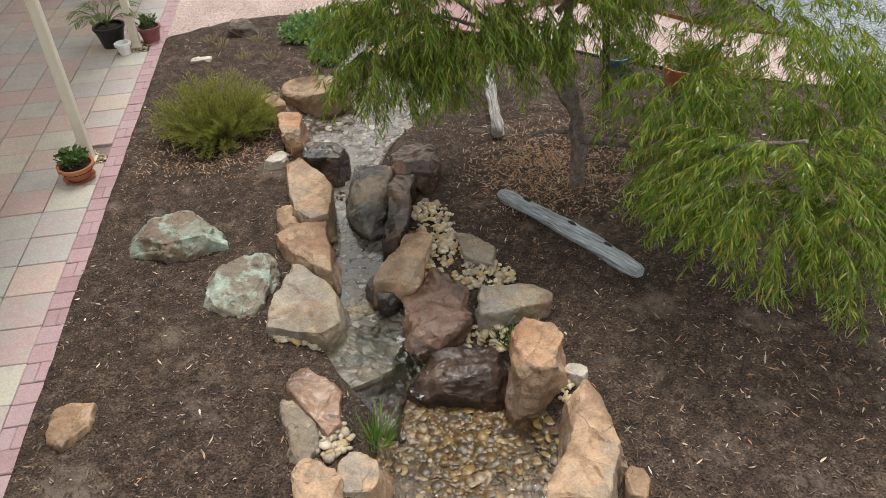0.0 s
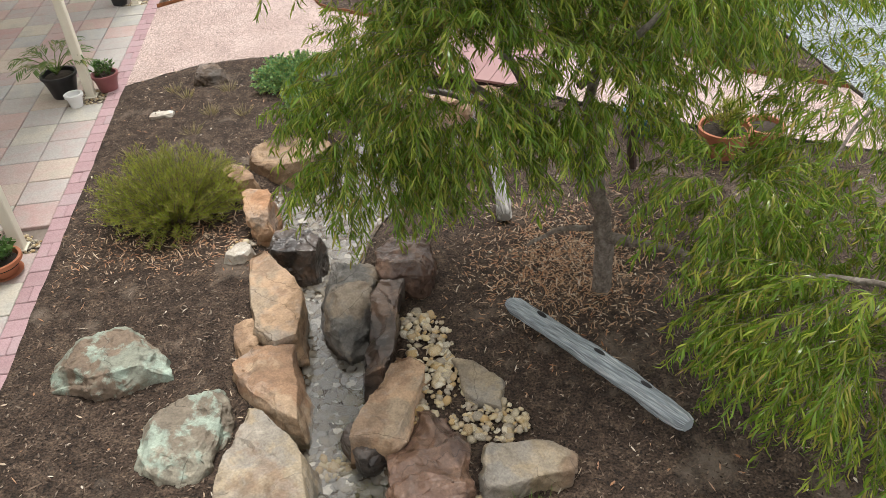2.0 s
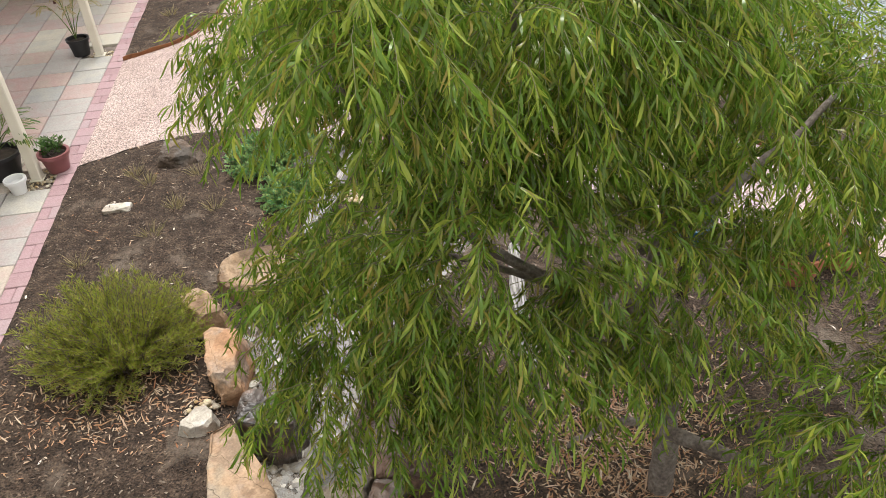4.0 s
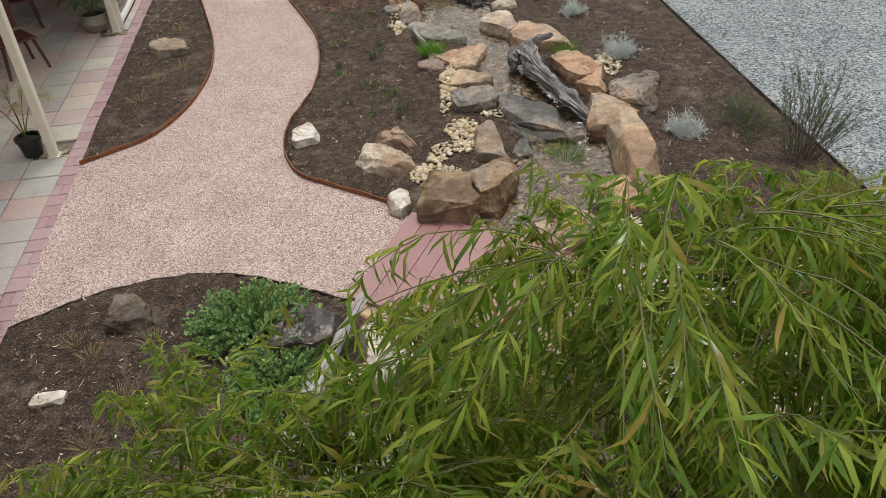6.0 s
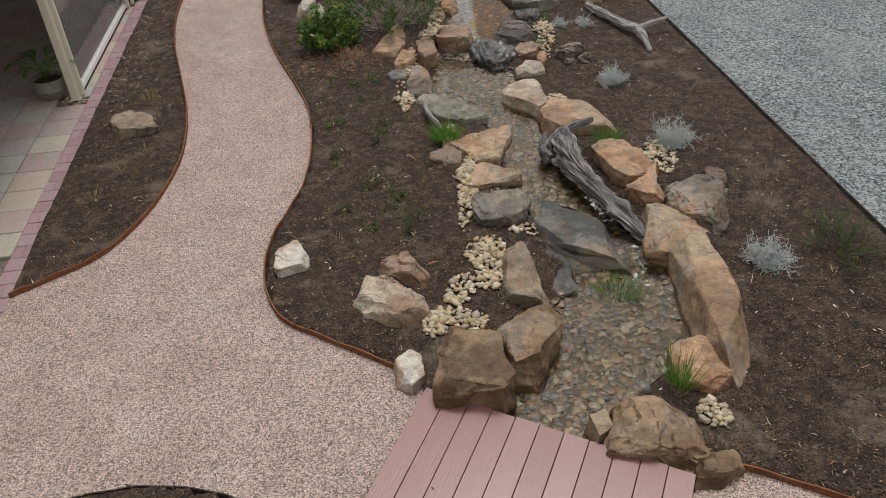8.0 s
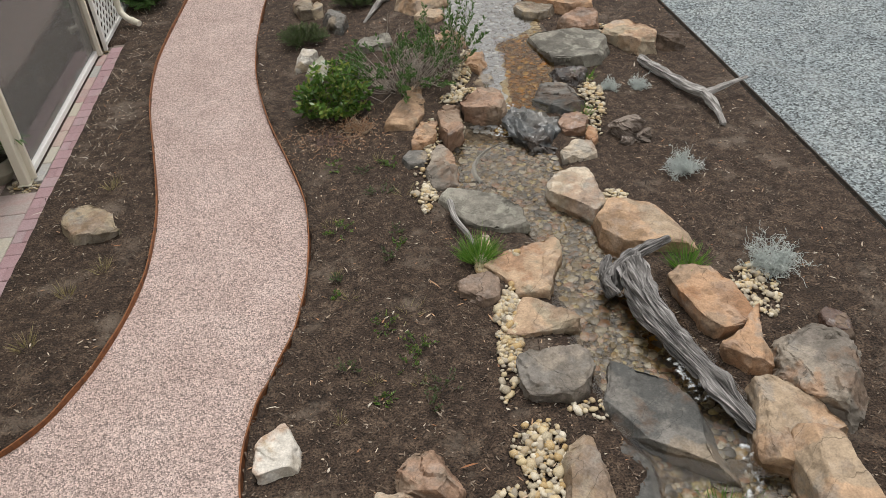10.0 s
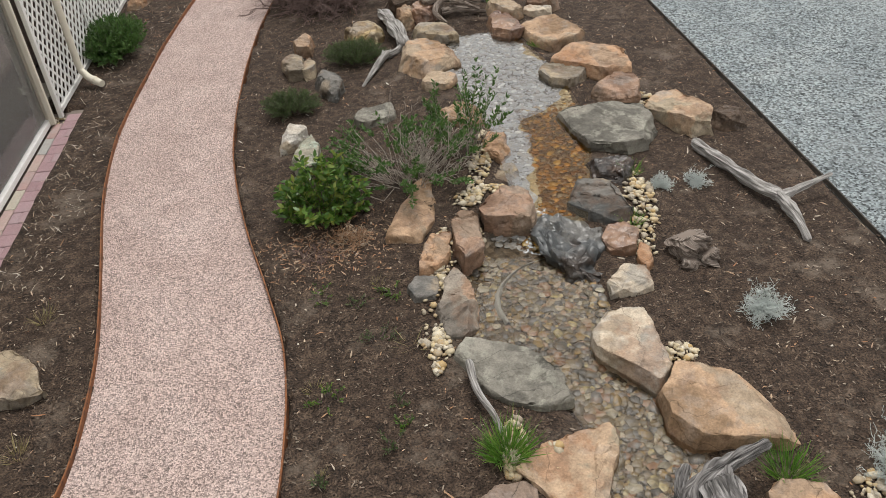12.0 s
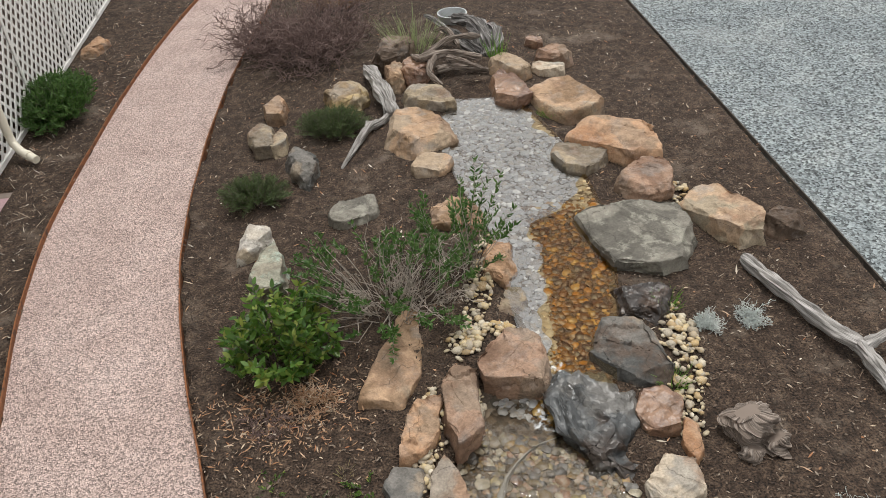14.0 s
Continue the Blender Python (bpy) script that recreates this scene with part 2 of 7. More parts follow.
def grain(m, along=3.2, across=52.0):
    """Turns a wood's noise to run along the limb, by its own length and girth."""
    nt = m.node_tree
    uv, mp = nt.nodes.new("ShaderNodeUVMap"), nt.nodes.new("ShaderNodeMapping")
    uv.uv_map = "grain"
    mp.inputs["Scale"].default_value = (across, along, 1)
    nt.links.new(uv.outputs[0], mp.inputs["Vector"])
    for q in [q for q in nt.nodes if q.type == "TEX_NOISE"]:
        q.inputs["Scale"].default_value = 1.0 if q.inputs["Scale"].default_value < 30 else 2.2
        nt.links.new(mp.outputs[0], q.inputs["Vector"])
    return m


for wood in (DRIFTWOOD, PALEWOOD, BROWNWOOD, BLUEWOOD):
    grain(wood)

def stretch(m, angle, along):
    """Draws a material's noise out along one direction of its object."""
    nt = m.node_tree
    tc = [q for q in nt.nodes if q.type == "TEX_COORD"][0]
    mp = nt.nodes.new("ShaderNodeMapping")
    mp.vector_type = "TEXTURE"
    mp.inputs["Rotation"].default_value = (0, 0, angle)
    mp.inputs["Scale"].default_value = (along, 0.5, 1)
    targets = [k.to_socket for k in tc.outputs["Object"].links]
    nt.links.new(tc.outputs["Object"], mp.inputs["Vector"])
    for q in targets:
        nt.links.new(mp.outputs[0], q)


def patches(m, rgb, scale, lo, hi, most):
    """Lays irregular worn patches of a second colour over a material."""
    nt = m.node_tree
    n, l = nt.nodes, nt.links
    bs = n["Principled BSDF"]
    tc = [q for q in n if q.type == "TEX_COORD"][0]
    no, mr, mx = n.new("ShaderNodeTexNoise"), n.new("ShaderNodeMapRange"), n.new("ShaderNodeMix")
    no.inputs["Scale"].default_value, no.inputs["Detail"].default_value, no.inputs["Roughness"].default_value = scale, 9, 0.7
    mr.inputs["From Min"].default_value, mr.inputs["From Max"].default_value, mr.inputs["To Max"].default_value = lo, hi, most
    mx.data_type = "RGBA"
    src = bs.inputs["Base Color"].links[0].from_socket
    l.new(tc.outputs["Object"], no.inputs["Vector"])
    l.new(no.outputs["Fac"], mr.inputs["Value"])
    l.new(mr.outputs[0], mx.inputs["Factor"])
    l.new(src, mx.inputs["A"])
    mx.inputs["B"].default_value = (*rgb, 1)
    l.new(mx.outputs["Result"], bs.inputs["Base Color"])


stretch(DECK, math.atan2(1.095, 0.63), 9.0)
patches(DECK, (0.3, 0.165, 0.16), 1.7, 0.45, 0.7, 0.5)
patches(MULCH, (0.2, 0.16, 0.125), 1.5, 0.55, 0.66, 0.65)
patches(BLUE_GRAVEL, (0.33, 0.35, 0.35), 0.9, 0.5, 0.75, 0.45)
patches(PAVER, (0.3, 0.27, 0.24), 2.2, 0.5, 0.75, 0.4)
patches(BRICK, (0.3, 0.24, 0.23), 2.6, 0.5, 0.75, 0.5)
TWIG = material("bare_twig", [(0.1, 0.075, 0.065), (0.18, 0.14, 0.13)], 14, 0.9, 0.3)
GREENTWIG = material("green_twig", [(0.1, 0.1, 0.035), (0.16, 0.15, 0.07)], 14, 0.8, 0.1)
PALETWIG = material("pale_dry_twig", [(0.3, 0.255, 0.215), (0.46, 0.41, 0.36)], 14, 0.9, 0.3)
BROWNTWIG = material("purple_brown_twig", [(0.13, 0.085, 0.075), (0.24, 0.17, 0.155)], 14, 0.9, 0.3)
SILVER = material("silver_twig", [(0.48, 0.53, 0.51), (0.64, 0.68, 0.65)], 14, 0.85, 0.1)
TERRACOTTA = material("terracotta", [(0.34, 0.12, 0.06), (0.42, 0.17, 0.09)], 8, 0.75, 0.15)
BLACKPOT = material("black_plastic", [(0.012, 0.012, 0.013), (0.025, 0.025, 0.027)], 8, 0.45, 0.05)
PLUM = material("plum_glaze", [(0.2, 0.07, 0.075), (0.26, 0.1, 0.1)], 6, 0.4, 0.05)
WHITEPOT = material("white_plastic", [(0.68, 0.68, 0.68), (0.75, 0.75, 0.74)], 6, 0.4, 0.03)
OLIVEPOT = material("olive_stoneware", [(0.2, 0.18, 0.14), (0.27, 0.25, 0.2)], 8, 0.5, 0.1)
BLUEPOT = material("blue_glaze", [(0.03, 0.1, 0.13), (0.05, 0.15, 0.19)], 8, 0.3, 0.05)
SOIL = material("potting_soil", [(0.02, 0.015, 0.01), (0.05, 0.035, 0.025)], 20, 0.95, 0.6)
REDWOOD = material("dark_red_wood", [(0.06, 0.015, 0.012), (0.1, 0.03, 0.02)], 10, 0.5, 0.1)
GASGREY = material("grey_enamel", [(0.55, 0.58, 0.58), (0.62, 0.65, 0.65)], 5, 0.4, 0.05)
ZINC = material("galvanised_zinc", [(0.5, 0.53, 0.54), (0.62, 0.65, 0.66)], 5, 0.4, 0.1, metal=0.6)
CHIP = material("bark_chip", [(0.02, 0.013, 0.01), (0.09, 0.06, 0.042), (0.015, 0.01, 0.008), (0.2, 0.145, 0.105), (0.05, 0.032, 0.022), (0.34, 0.28, 0.22)], 9, 0.9, 0, per="island")
PALELEAF = material("bleached_leaf", [(0.3, 0.22, 0.15), (0.5, 0.43, 0.34), (0.6, 0.55, 0.48)], 9, 0.8, 0, per="island")
LITTER = material("dry_leaf", [(0.2, 0.1, 0.05), (0.42, 0.27, 0.16), (0.3, 0.13, 0.06), (0.52, 0.43, 0.32), (0.36, 0.19, 0.1)], 9, 0.8, 0, per="island")
POLYCARB = leaf_material("translucent_sheet", [(0.7, 0.7, 0.68), (0.76, 0.76, 0.74)], 0.4, 0.75)
WATER = clear_material("creek_water", (0.91, 0.885, 0.84), 1.58, 0.06, 0.16, 12)
CHANNEL_WATER = clear_material("channel_water", (0.9, 0.89, 0.86), 1.85, 0.07, 0.1, 10)
POND_WATER = clear_material("pond_water", (0.88, 0.89, 0.9), 2.4, 0.08, 0.06, 9)
# amber tint and low gloss stand for water that mirrors no sky
AMBER_WATER = clear_material("amber_tinted_water", (0.92, 0.76, 0.48), 1.33, 0.05, 0.2, 12)
# flat grey haze stands in for pale reflections on the screen
PANE = clear_material("hazed_pane", (0.85, 0.84, 0.83), 1.6, 0.08, 0.06, 1.5, 0.3, (0.5, 0.49, 0.47))
LEAF = leaf_material("wattle_leaf", [(0.08, 0.152, 0.014), (0.12, 0.215, 0.022), (0.175, 0.285, 0.033), (0.37, 0.42, 0.06), (0.1, 0.18, 0.022), (0.38, 0.29, 0.065)], 0.26, 0.45)
NEEDLE = leaf_material("fine_green_leaf", [(0.16, 0.205, 0.02), (0.25, 0.3, 0.035), (0.34, 0.35, 0.06), (0.26, 0.19, 0.06)])
DARKLEAF = leaf_material("dark_green_leaf", [(0.04, 0.1, 0.022), (0.075, 0.155, 0.035), (0.13, 0.22, 0.06)])
GLOSSLEAF = leaf_material("bright_glossy_leaf", [(0.035, 0.09, 0.014), (0.075, 0.16, 0.025), (0.14, 0.25, 0.045), (0.3, 0.32, 0.07)], 0.35)
SUCCULENT = leaf_material("succulent_leaf", [(0.09, 0.22, 0.09), (0.17, 0.35, 0.13), (0.36, 0.42, 0.12), (0.12, 0.27, 0.1), (0.27, 0.38, 0.11)], 0.5, 0.15)
OLIVELEAF = leaf_material("grey_green_needle", [(0.055, 0.09, 0.033), (0.1, 0.14, 0.055), (0.14, 0.18, 0.07)])
GRASS = leaf_material("grass_blade", [(0.07, 0.19, 0.02), (0.13, 0.28, 0.04), (0.24, 0.34, 0.07)])
PALEBLADE = leaf_material("pale_green_blade", [(0.2, 0.26, 0.1), (0.3, 0.36, 0.17), (0.4, 0.43, 0.24)])
STRAW = leaf_material("straw_blade", [(0.3, 0.24, 0.12), (0.42, 0.35, 0.18), (0.2, 0.2, 0.07)])
PALM = leaf_material("palm_leaf", [(0.05, 0.1, 0.02), (0.1, 0.17, 0.03), (0.2, 0.21, 0.05)])

STONE = {
    "tan": ([(0.3, 0.2, 0.13), (0.42, 0.29, 0.2), (0.36, 0.28, 0.21)], "tan sandstone"),
    "pink": ([(0.38, 0.24, 0.16), (0.44, 0.32, 0.23), (0.36, 0.3, 0.23)], "pinkish sandstone"),
    "grey_tan": ([(0.24, 0.2, 0.16), (0.34, 0.28, 0.21), (0.3, 0.27, 0.24)], "grey-tan sandstone"),
    "brown": ([(0.1, 0.06, 0.045), (0.2, 0.12, 0.085), (0.28, 0.17, 0.11)], "reddish brown stone"),
    "dark": ([(0.035, 0.028, 0.025), (0.075, 0.058, 0.048), (0.15, 0.095, 0.065)], "dark brown wet stone"),
    "slate": ([(0.09, 0.09, 0.085), (0.16, 0.15, 0.135), (0.27, 0.22, 0.165)], "grey slaty stone"),
    "black": ([(0.035, 0.038, 0.04), (0.085, 0.09, 0.092), (0.16, 0.155, 0.145)], "blackish grey stone"),
    "orange": ([(0.37, 0.21, 0.125), (0.43, 0.275, 0.18), (0.33, 0.235, 0.17)], "orange sandstone"),
    "rose": ([(0.24, 0.15, 0.11), (0.33, 0.22, 0.165), (0.28, 0.21, 0.165)], "rose-brown sandstone"),
    "rose_grey": ([(0.18, 0.16, 0.145), (0.28, 0.245, 0.215), (0.38, 0.26, 0.19)], "grey and rose weathered sandstone"),
    "dark_rose": ([(0.06, 0.04, 0.032), (0.11, 0.07, 0.052), (0.15, 0.1, 0.075)], "dark reddish wet stone"),
    "umber": ([(0.09, 0.065, 0.05), (0.17, 0.125, 0.1), (0.24, 0.18, 0.15)], "dark umber weathered stone"),
    "umber_tan": ([(0.15, 0.1, 0.065), (0.25, 0.17, 0.11), (0.32, 0.23, 0.16)], "brown-tan sandstone"),
    "pale": ([(0.4, 0.32, 0.25), (0.5, 0.43, 0.36), (0.36, 0.33, 0.3)], "pale sandstone"),
    "white": ([(0.5, 0.45, 0.38), (0.62, 0.58, 0.52), (0.46, 0.38, 0.28)], "whitish stone"),
    "ochre": ([(0.33, 0.23, 0.12), (0.42, 0.32, 0.18), (0.27, 0.2, 0.13)], "ochre stone"),
    "olive": ([(0.07, 0.065, 0.045), (0.14, 0.125, 0.09), (0.2, 0.165, 0.12)], "olive-brown wet stone"),
    "olive_grey": ([(0.14, 0.13, 0.11), (0.215, 0.2, 0.168), (0.27, 0.25, 0.21)], "grey-green lichened stone"),
    "lichen": ([(0.2, 0.15, 0.11), (0.24, 0.25, 0.2), (0.3, 0.35, 0.29)], "pale green lichen-covered stone"),
    "lichen_pale": ([(0.2, 0.17, 0.14), (0.27, 0.25, 0.21), (0.34, 0.34, 0.29)], "pale lichened stone"),
}


def stone_material(key):
    """Split sandstone: broad zones of hue, rust and grey weathering, bedding cracks with small ledges."""
    lift = 0.95
    warm = (1.0, 1.0, 1.0) if key in WET_STONE or key in ("lichen", "olive_grey", "slate", "white") else (1.01, 0.99, 0.915)
    c0, c1, c2 = [tuple(min(0.72, v * lift * w) for v, w in zip(c, warm)) for c in STONE[key][0]]
    mean = sum(c1) / 3
    m = bpy.data.materials.new("stone_" + key)
    m.use_nodes = True
    nt = m.node_tree
    n, l = nt.nodes, nt.links
    bs = n["Principled BSDF"]
    bs.inputs["Roughness"].default_value = 0.3 if key in WET_STONE else 0.78
    bs.inputs["Specular IOR Level"].default_value = 0.5 if key in WET_STONE else 0.3

    def math_node(op, a, b=None):
        q = n.new("ShaderNodeMath")
        q.operation = op
        for k, v in enumerate((a, b)):
            if v is None:
                continue
            if isinstance(v, (int, float)):
                q.inputs[k].default_value = v
            else:
                l.new(v, q.inputs[k])
        return q.outputs[0]

    def noise_node(vec, scale, detail, rough=0.55):
        q = n.new("ShaderNodeTexNoise")
        q.inputs["Scale"].default_value, q.inputs["Detail"].default_value, q.inputs["Roughness"].default_value = scale, detail, rough
        l.new(vec, q.inputs["Vector"])
        return q

    def band(src, lo, hi, a, b):
        r = n.new("ShaderNodeMapRange")
        r.inputs["From Min"].default_value, r.inputs["From Max"].default_value = lo, hi
        r.inputs["To Min"].default_value, r.inputs["To Max"].default_value = a, b
        l.new(src, r.inputs["Value"])
        return r.outputs[0]

    def tint(fac, rgb, src, mode="MIX"):
        mx = n.new("ShaderNodeMix")
        mx.data_type, mx.blend_type = "RGBA", mode
        l.new(fac, mx.inputs["Factor"])
        l.new(src, mx.inputs["A"])
        mx.inputs["B"].default_value = (*rgb, 1)
        return mx.outputs["Result"]

    def grain_over(src, noise_out, lo, hi):
        mx = n.new("ShaderNodeMix")
        mx.data_type, mx.blend_type = "RGBA", "MULTIPLY"
        mx.inputs["Factor"].default_value = 1.0
        grey_level = band(noise_out, 0.3, 0.7, lo, hi)
        l.new(src, mx.inputs["A"])
        l.new(grey_level, mx.inputs["B"])
        return mx.outputs["Result"]

    tc, info = n.new("ShaderNodeTexCoord"), n.new("ShaderNodeObjectInfo")
    spin, off = n.new("ShaderNodeVectorRotate"), n.new("ShaderNodeVectorMath")
    spin.rotation_type = "Z_AXIS"
    l.new(tc.outputs["Object"], spin.inputs["Vector"])
    l.new(math_node("MULTIPLY", info.outputs["Random"], 6.283), spin.inputs["Angle"])
    l.new(spin.outputs[0], off.inputs[0])
    l.new(math_node("MULTIPLY", info.outputs["Random"], 60.0), off.inputs[1])
    at = off.outputs[0]
    # zones of hue
    zone = noise_node(at, 1.5, 5)
    ramp = n.new("ShaderNodeValToRGB")
    r = ramp.color_ramp
    r.elements[0].position, r.elements[0].color = 0.36, (*[v * 0.9 for v in c0], 1)
    r.elements[1].position, r.elements[1].color = 0.68, (*[min(0.75, v * 1.12) for v in c2], 1)
    for pos, c in ((0.45, c0), (0.48, c1), (0.55, [v * 1.1 for v in c1]), (0.58, c2)):
        r.elements.new(pos).color = (*c, 1)
    l.new(zone.outputs["Fac"], ramp.inputs["Fac"])
    colour = ramp.outputs["Color"]
    lichen = key.startswith("lichen") or key == "olive_grey"
    if not lichen:
        rust = noise_node(at, 2.3, 8, 0.6).outputs["Fac"]
        colour = tint(band(rust, 0.53, 0.6, 0.0, 0.6), (mean * 0.78, mean * 0.48, mean * 0.31), colour)
        colour = tint(band(rust, 0.43, 0.37, 0.0, 0.45), (mean * 0.92, mean * 0.88, mean * 0.82), colour)
    crust = noise_node(at, 5.5, 9, 0.68).outputs["Fac"]
    pale = (0.34, 0.42, 0.35) if key.startswith("lichen") else (0.31, 0.3, 0.25) if lichen else tuple(c * 1.6 for c in c2) if key in WET_STONE else tuple(0.5 * c + 0.2 for c in c2)
    colour = tint(band(crust, 0.52, 0.6, 0.0, 0.75 if lichen else 0.22), pale, colour)
    mid, fine = noise_node(at, 13, 5).outputs["Fac"], noise_node(at, 70, 4).outputs["Fac"]
    colour = grain_over(grain_over(colour, mid, 0.76, 1.16), fine, 0.78, 1.16)
    # bedding: warped parallel sheets, broken off in ledges
    warp, bent = noise_node(at, 1.4, 4), n.new("ShaderNodeVectorMath")
    bent.operation = "MULTIPLY_ADD"
    l.new(warp.outputs["Color"], bent.inputs[0])
    bent.inputs[1].default_value = (0.5, 0.5, 0.3)
    l.new(at, bent.inputs[2])
    dot = n.new("ShaderNodeVectorMath")
    dot.operation = "DOT_PRODUCT"
    l.new(bent.outputs[0], dot.inputs[0])
    dot.inputs[1].default_value = (4.2, 0.9, 6.5)
    saw = math_node("FRACT", dot.outputs["Value"])
    some = band(noise_node(at, 2.1, 3).outputs["Fac"], 0.43, 0.51, 0.0, 1.0)
    crack = math_node("MULTIPLY", band(saw, 0.0, 0.035, 1.0, 0.0), some)
    colour = tint(math_node("MULTIPLY", crack, 0.75), tuple(v * 0.22 for v in c0), colour)
    l.new(colour, bs.inputs["Base Color"])
    normal = None
    for height, strength, distance in ((math_node("MULTIPLY", saw, some), 0.75, 0.04), (noise_node(at, 6.5, 6, 0.6).outputs["Fac"], 0.6, 0.04), (fine, 0.35, 0.006)):
        b = n.new("ShaderNodeBump")
        b.inputs["Strength"].default_value, b.inputs["Distance"].default_value = strength, distance
        l.new(height, b.inputs["Height"])
        if normal:
            l.new(normal, b.inputs["Normal"])
        normal = b.outputs[0]
    l.new(normal, bs.inputs["Normal"])
    return m


WET_STONE = ("dark", "black", "olive", "brown", "dark_rose")
STONE_MAT = {k: stone_material(k) for k in STONE}


def foam_material():
    """Broken white water: streaks of foam with clear gaps."""
    m = material("white_water", [(0.6, 0.63, 0.63), (0.8, 0.82, 0.82)], 30, 0.35, 0.8, 40)
    nt = m.node_tree
    tc, no, rp = nt.nodes.new("ShaderNodeTexCoord"), nt.nodes.new("ShaderNodeTexNoise"), nt.nodes.new("ShaderNodeValToRGB")
    no.inputs["Scale"].default_value, no.inputs["Detail"].default_value = 26, 5
    rp.color_ramp.elements[0].position, rp.color_ramp.elements[1].position = 0.5, 0.8
    tr, mix = nt.nodes.new("ShaderNodeBsdfTransparent"), nt.nodes.new("ShaderNodeMixShader")
    nt.links.new(tc.outputs["Object"], no.inputs["Vector"])
    nt.links.new(no.outputs["Fac"], rp.inputs["Fac"])
    nt.links.new(rp.outputs["Color"], mix.inputs[0])
    nt.links.new(tr.outputs[0], mix.inputs[1])
    nt.links.new(nt.nodes["Principled BSDF"].outputs[0], mix.inputs[2])
    nt.links.new(mix.outputs[0], nt.nodes["Material Output"].inputs[0])
    return m


FOAM = foam_material()

# ---- ground plan ----
# creek: x, y, half width, bed height
CREEK = [
    (0.85, -2.0, 0.5, -0.36), (0.85, 0.2, 0.5, -0.36), (0.85, 1.2, 0.48, -0.34), (0.78, 1.7, 0.4, -0.32), (0.42, 2.15, 0.26, -0.24), (0.25, 2.6, 0.24, -0.16),
    (0.32, 3.2, 0.22, -0.15), (0.24, 4.0, 0.2, -0.15), (0.24, 4.8, 0.3, -0.15), (0.45, 5.6, 0.5, -0.15), (1.05, 6.3, 0.42, -0.14), (1.75, 7.2, 0.42, -0.12),
    (2.1, 8.1, 0.42, -0.09), (2.45, 9.1, 0.4, -0.08), (3.1, 9.7, 0.46, -0.08), (3.25, 10.3, 0.3, -0.07), (3.1, 11.1, 0.3, -0.02), (3.0, 12.0, 0.26, 0.0),
    (2.95, 13.0, 0.26, 0.01), (2.6, 13.85, 0.45, 0.01), (2.65, 14.5, 0.4, 0.02), (2.95, 15.1, 0.22, 0.1), (3.1, 15.8, 0.3, 0.13), (3.2, 16.8, 0.4, 0.13),
    (3.1, 17.8, 0.48, 0.13), (3.0, 18.8, 0.4, 0.13), (3.05, 19.3, 0.2, 0.14),
]
CREEK_LINE = np.array(smooth_line(CREEK, 6))
POOLS = [(-2.0, 1.95, -0.24), (2.05, 6.9, -0.085), (6.9, 10.4, 0.0), (10.35, 14.7, 0.075), (15.15, 19.4, 0.2)]
# gravel path: garden side, house side and front edges
EDGE_GARDEN = [(1.42, 9.3), (1.05, 9.61), (0.69, 9.9), (0.4, 10.18), (0.26, 10.69), (0.3, 11.25), (0.43, 11.65), (0.6, 12.2), (0.68, 12.95), (0.65, 13.85), (0.48, 14.65), (0.24, 15.6), (0.05, 16.65), (-0.03, 17.6), (-0.03, 19.0), (0.06, 20.5), (0.28, 22.3), (0.6, 24.5), (1.2, 28.0)]
EDGE_HOUSE = [(-1.91, 10.91), (-1.6, 11.1), (-1.24, 11.36), (-0.99, 11.8), (-0.82, 12.35), (-0.72, 13.1), (-0.78, 14.1), (-1.0, 15.3), (-1.22, 16.45), (-1.34, 17.75), (-1.3, 19.2), (-1.2, 20.8), (-0.97, 22.7), (-0.6, 24.7), (0.0, 28.0)]
EDGE_FRONT = [(-1.91, 8.28), (-1.5, 8.5), (-1.18, 8.62), (-0.74, 8.69), (-0.39, 8.68), (-0.03, 8.58), (0.24, 8.44), (0.51, 8.27), (0.84, 8.06)]
EDGE_RIGHT_FAR = [(2.95, 8.3), (3.36, 8.12), (3.78, 7.84), (4.24, 7.5), (4.7, 6.9), (5.33, 6.4), (5.6, 6.2)]
EDGE_RIGHT_NEAR = [(2.45, 6.95), (3.0, 6.45), (3.6, 5.95), (4.11, 5.59), (4.91, 5.09), (5.6, 4.7)]
DECK_CORNERS = [(0.825, 8.045), (1.455, 9.14), (3.01, 8.105), (2.38, 7.01)]
DRIVE_X = 5.62


def line2(pts, n=6):
    return [tuple(p) for p in smooth_line(pts, n)]


PATH_MAIN = line2(EDGE_FRONT)[:-1] + [(0.83, 8.05), (1.45, 9.13)] + line2(EDGE_GARDEN) + line2(EDGE_HOUSE)[::-1]
PATH_SIDE = line2(EDGE_RIGHT_NEAR) + line2(EDGE_RIGHT_FAR)[::-1]


def inside(px, py, poly):
    """Which of the points lie in the polygon."""
    hit = np.zeros(px.shape, bool)
    for (x0, y0), (x1, y1) in zip(poly, poly[1:] + poly[:1]):
        if y0 != y1:
            hit ^= ((y0 > py) != (y1 > py)) & (px < (x1 - x0) * (py - y0) / (y1 - y0) + x0)
    return hit


def ramp01(v, a, b):
    t = np.clip((v - a) / (b - a), 0, 1)
    return t * t * (3 - 2 * t)


def creek_near(px, py):
    """Distance to the creek's middle line in half widths, its half width and bed height."""
    d = np.full(px.shape, 9e9)
    hw, bed, dd = np.ones(px.shape), np.zeros(px.shape), np.full(px.shape, 9e9)
    for cx, cy, w, z in CREEK_LINE:
        e = np.hypot(px - cx, py - cy)
        q = e / w
        m = q < d
        d, hw, bed, dd = np.where(m, q, d), np.where(m, w, hw), np.where(m, z, bed), np.where(m, e, dd)
    return d, hw, bed, dd


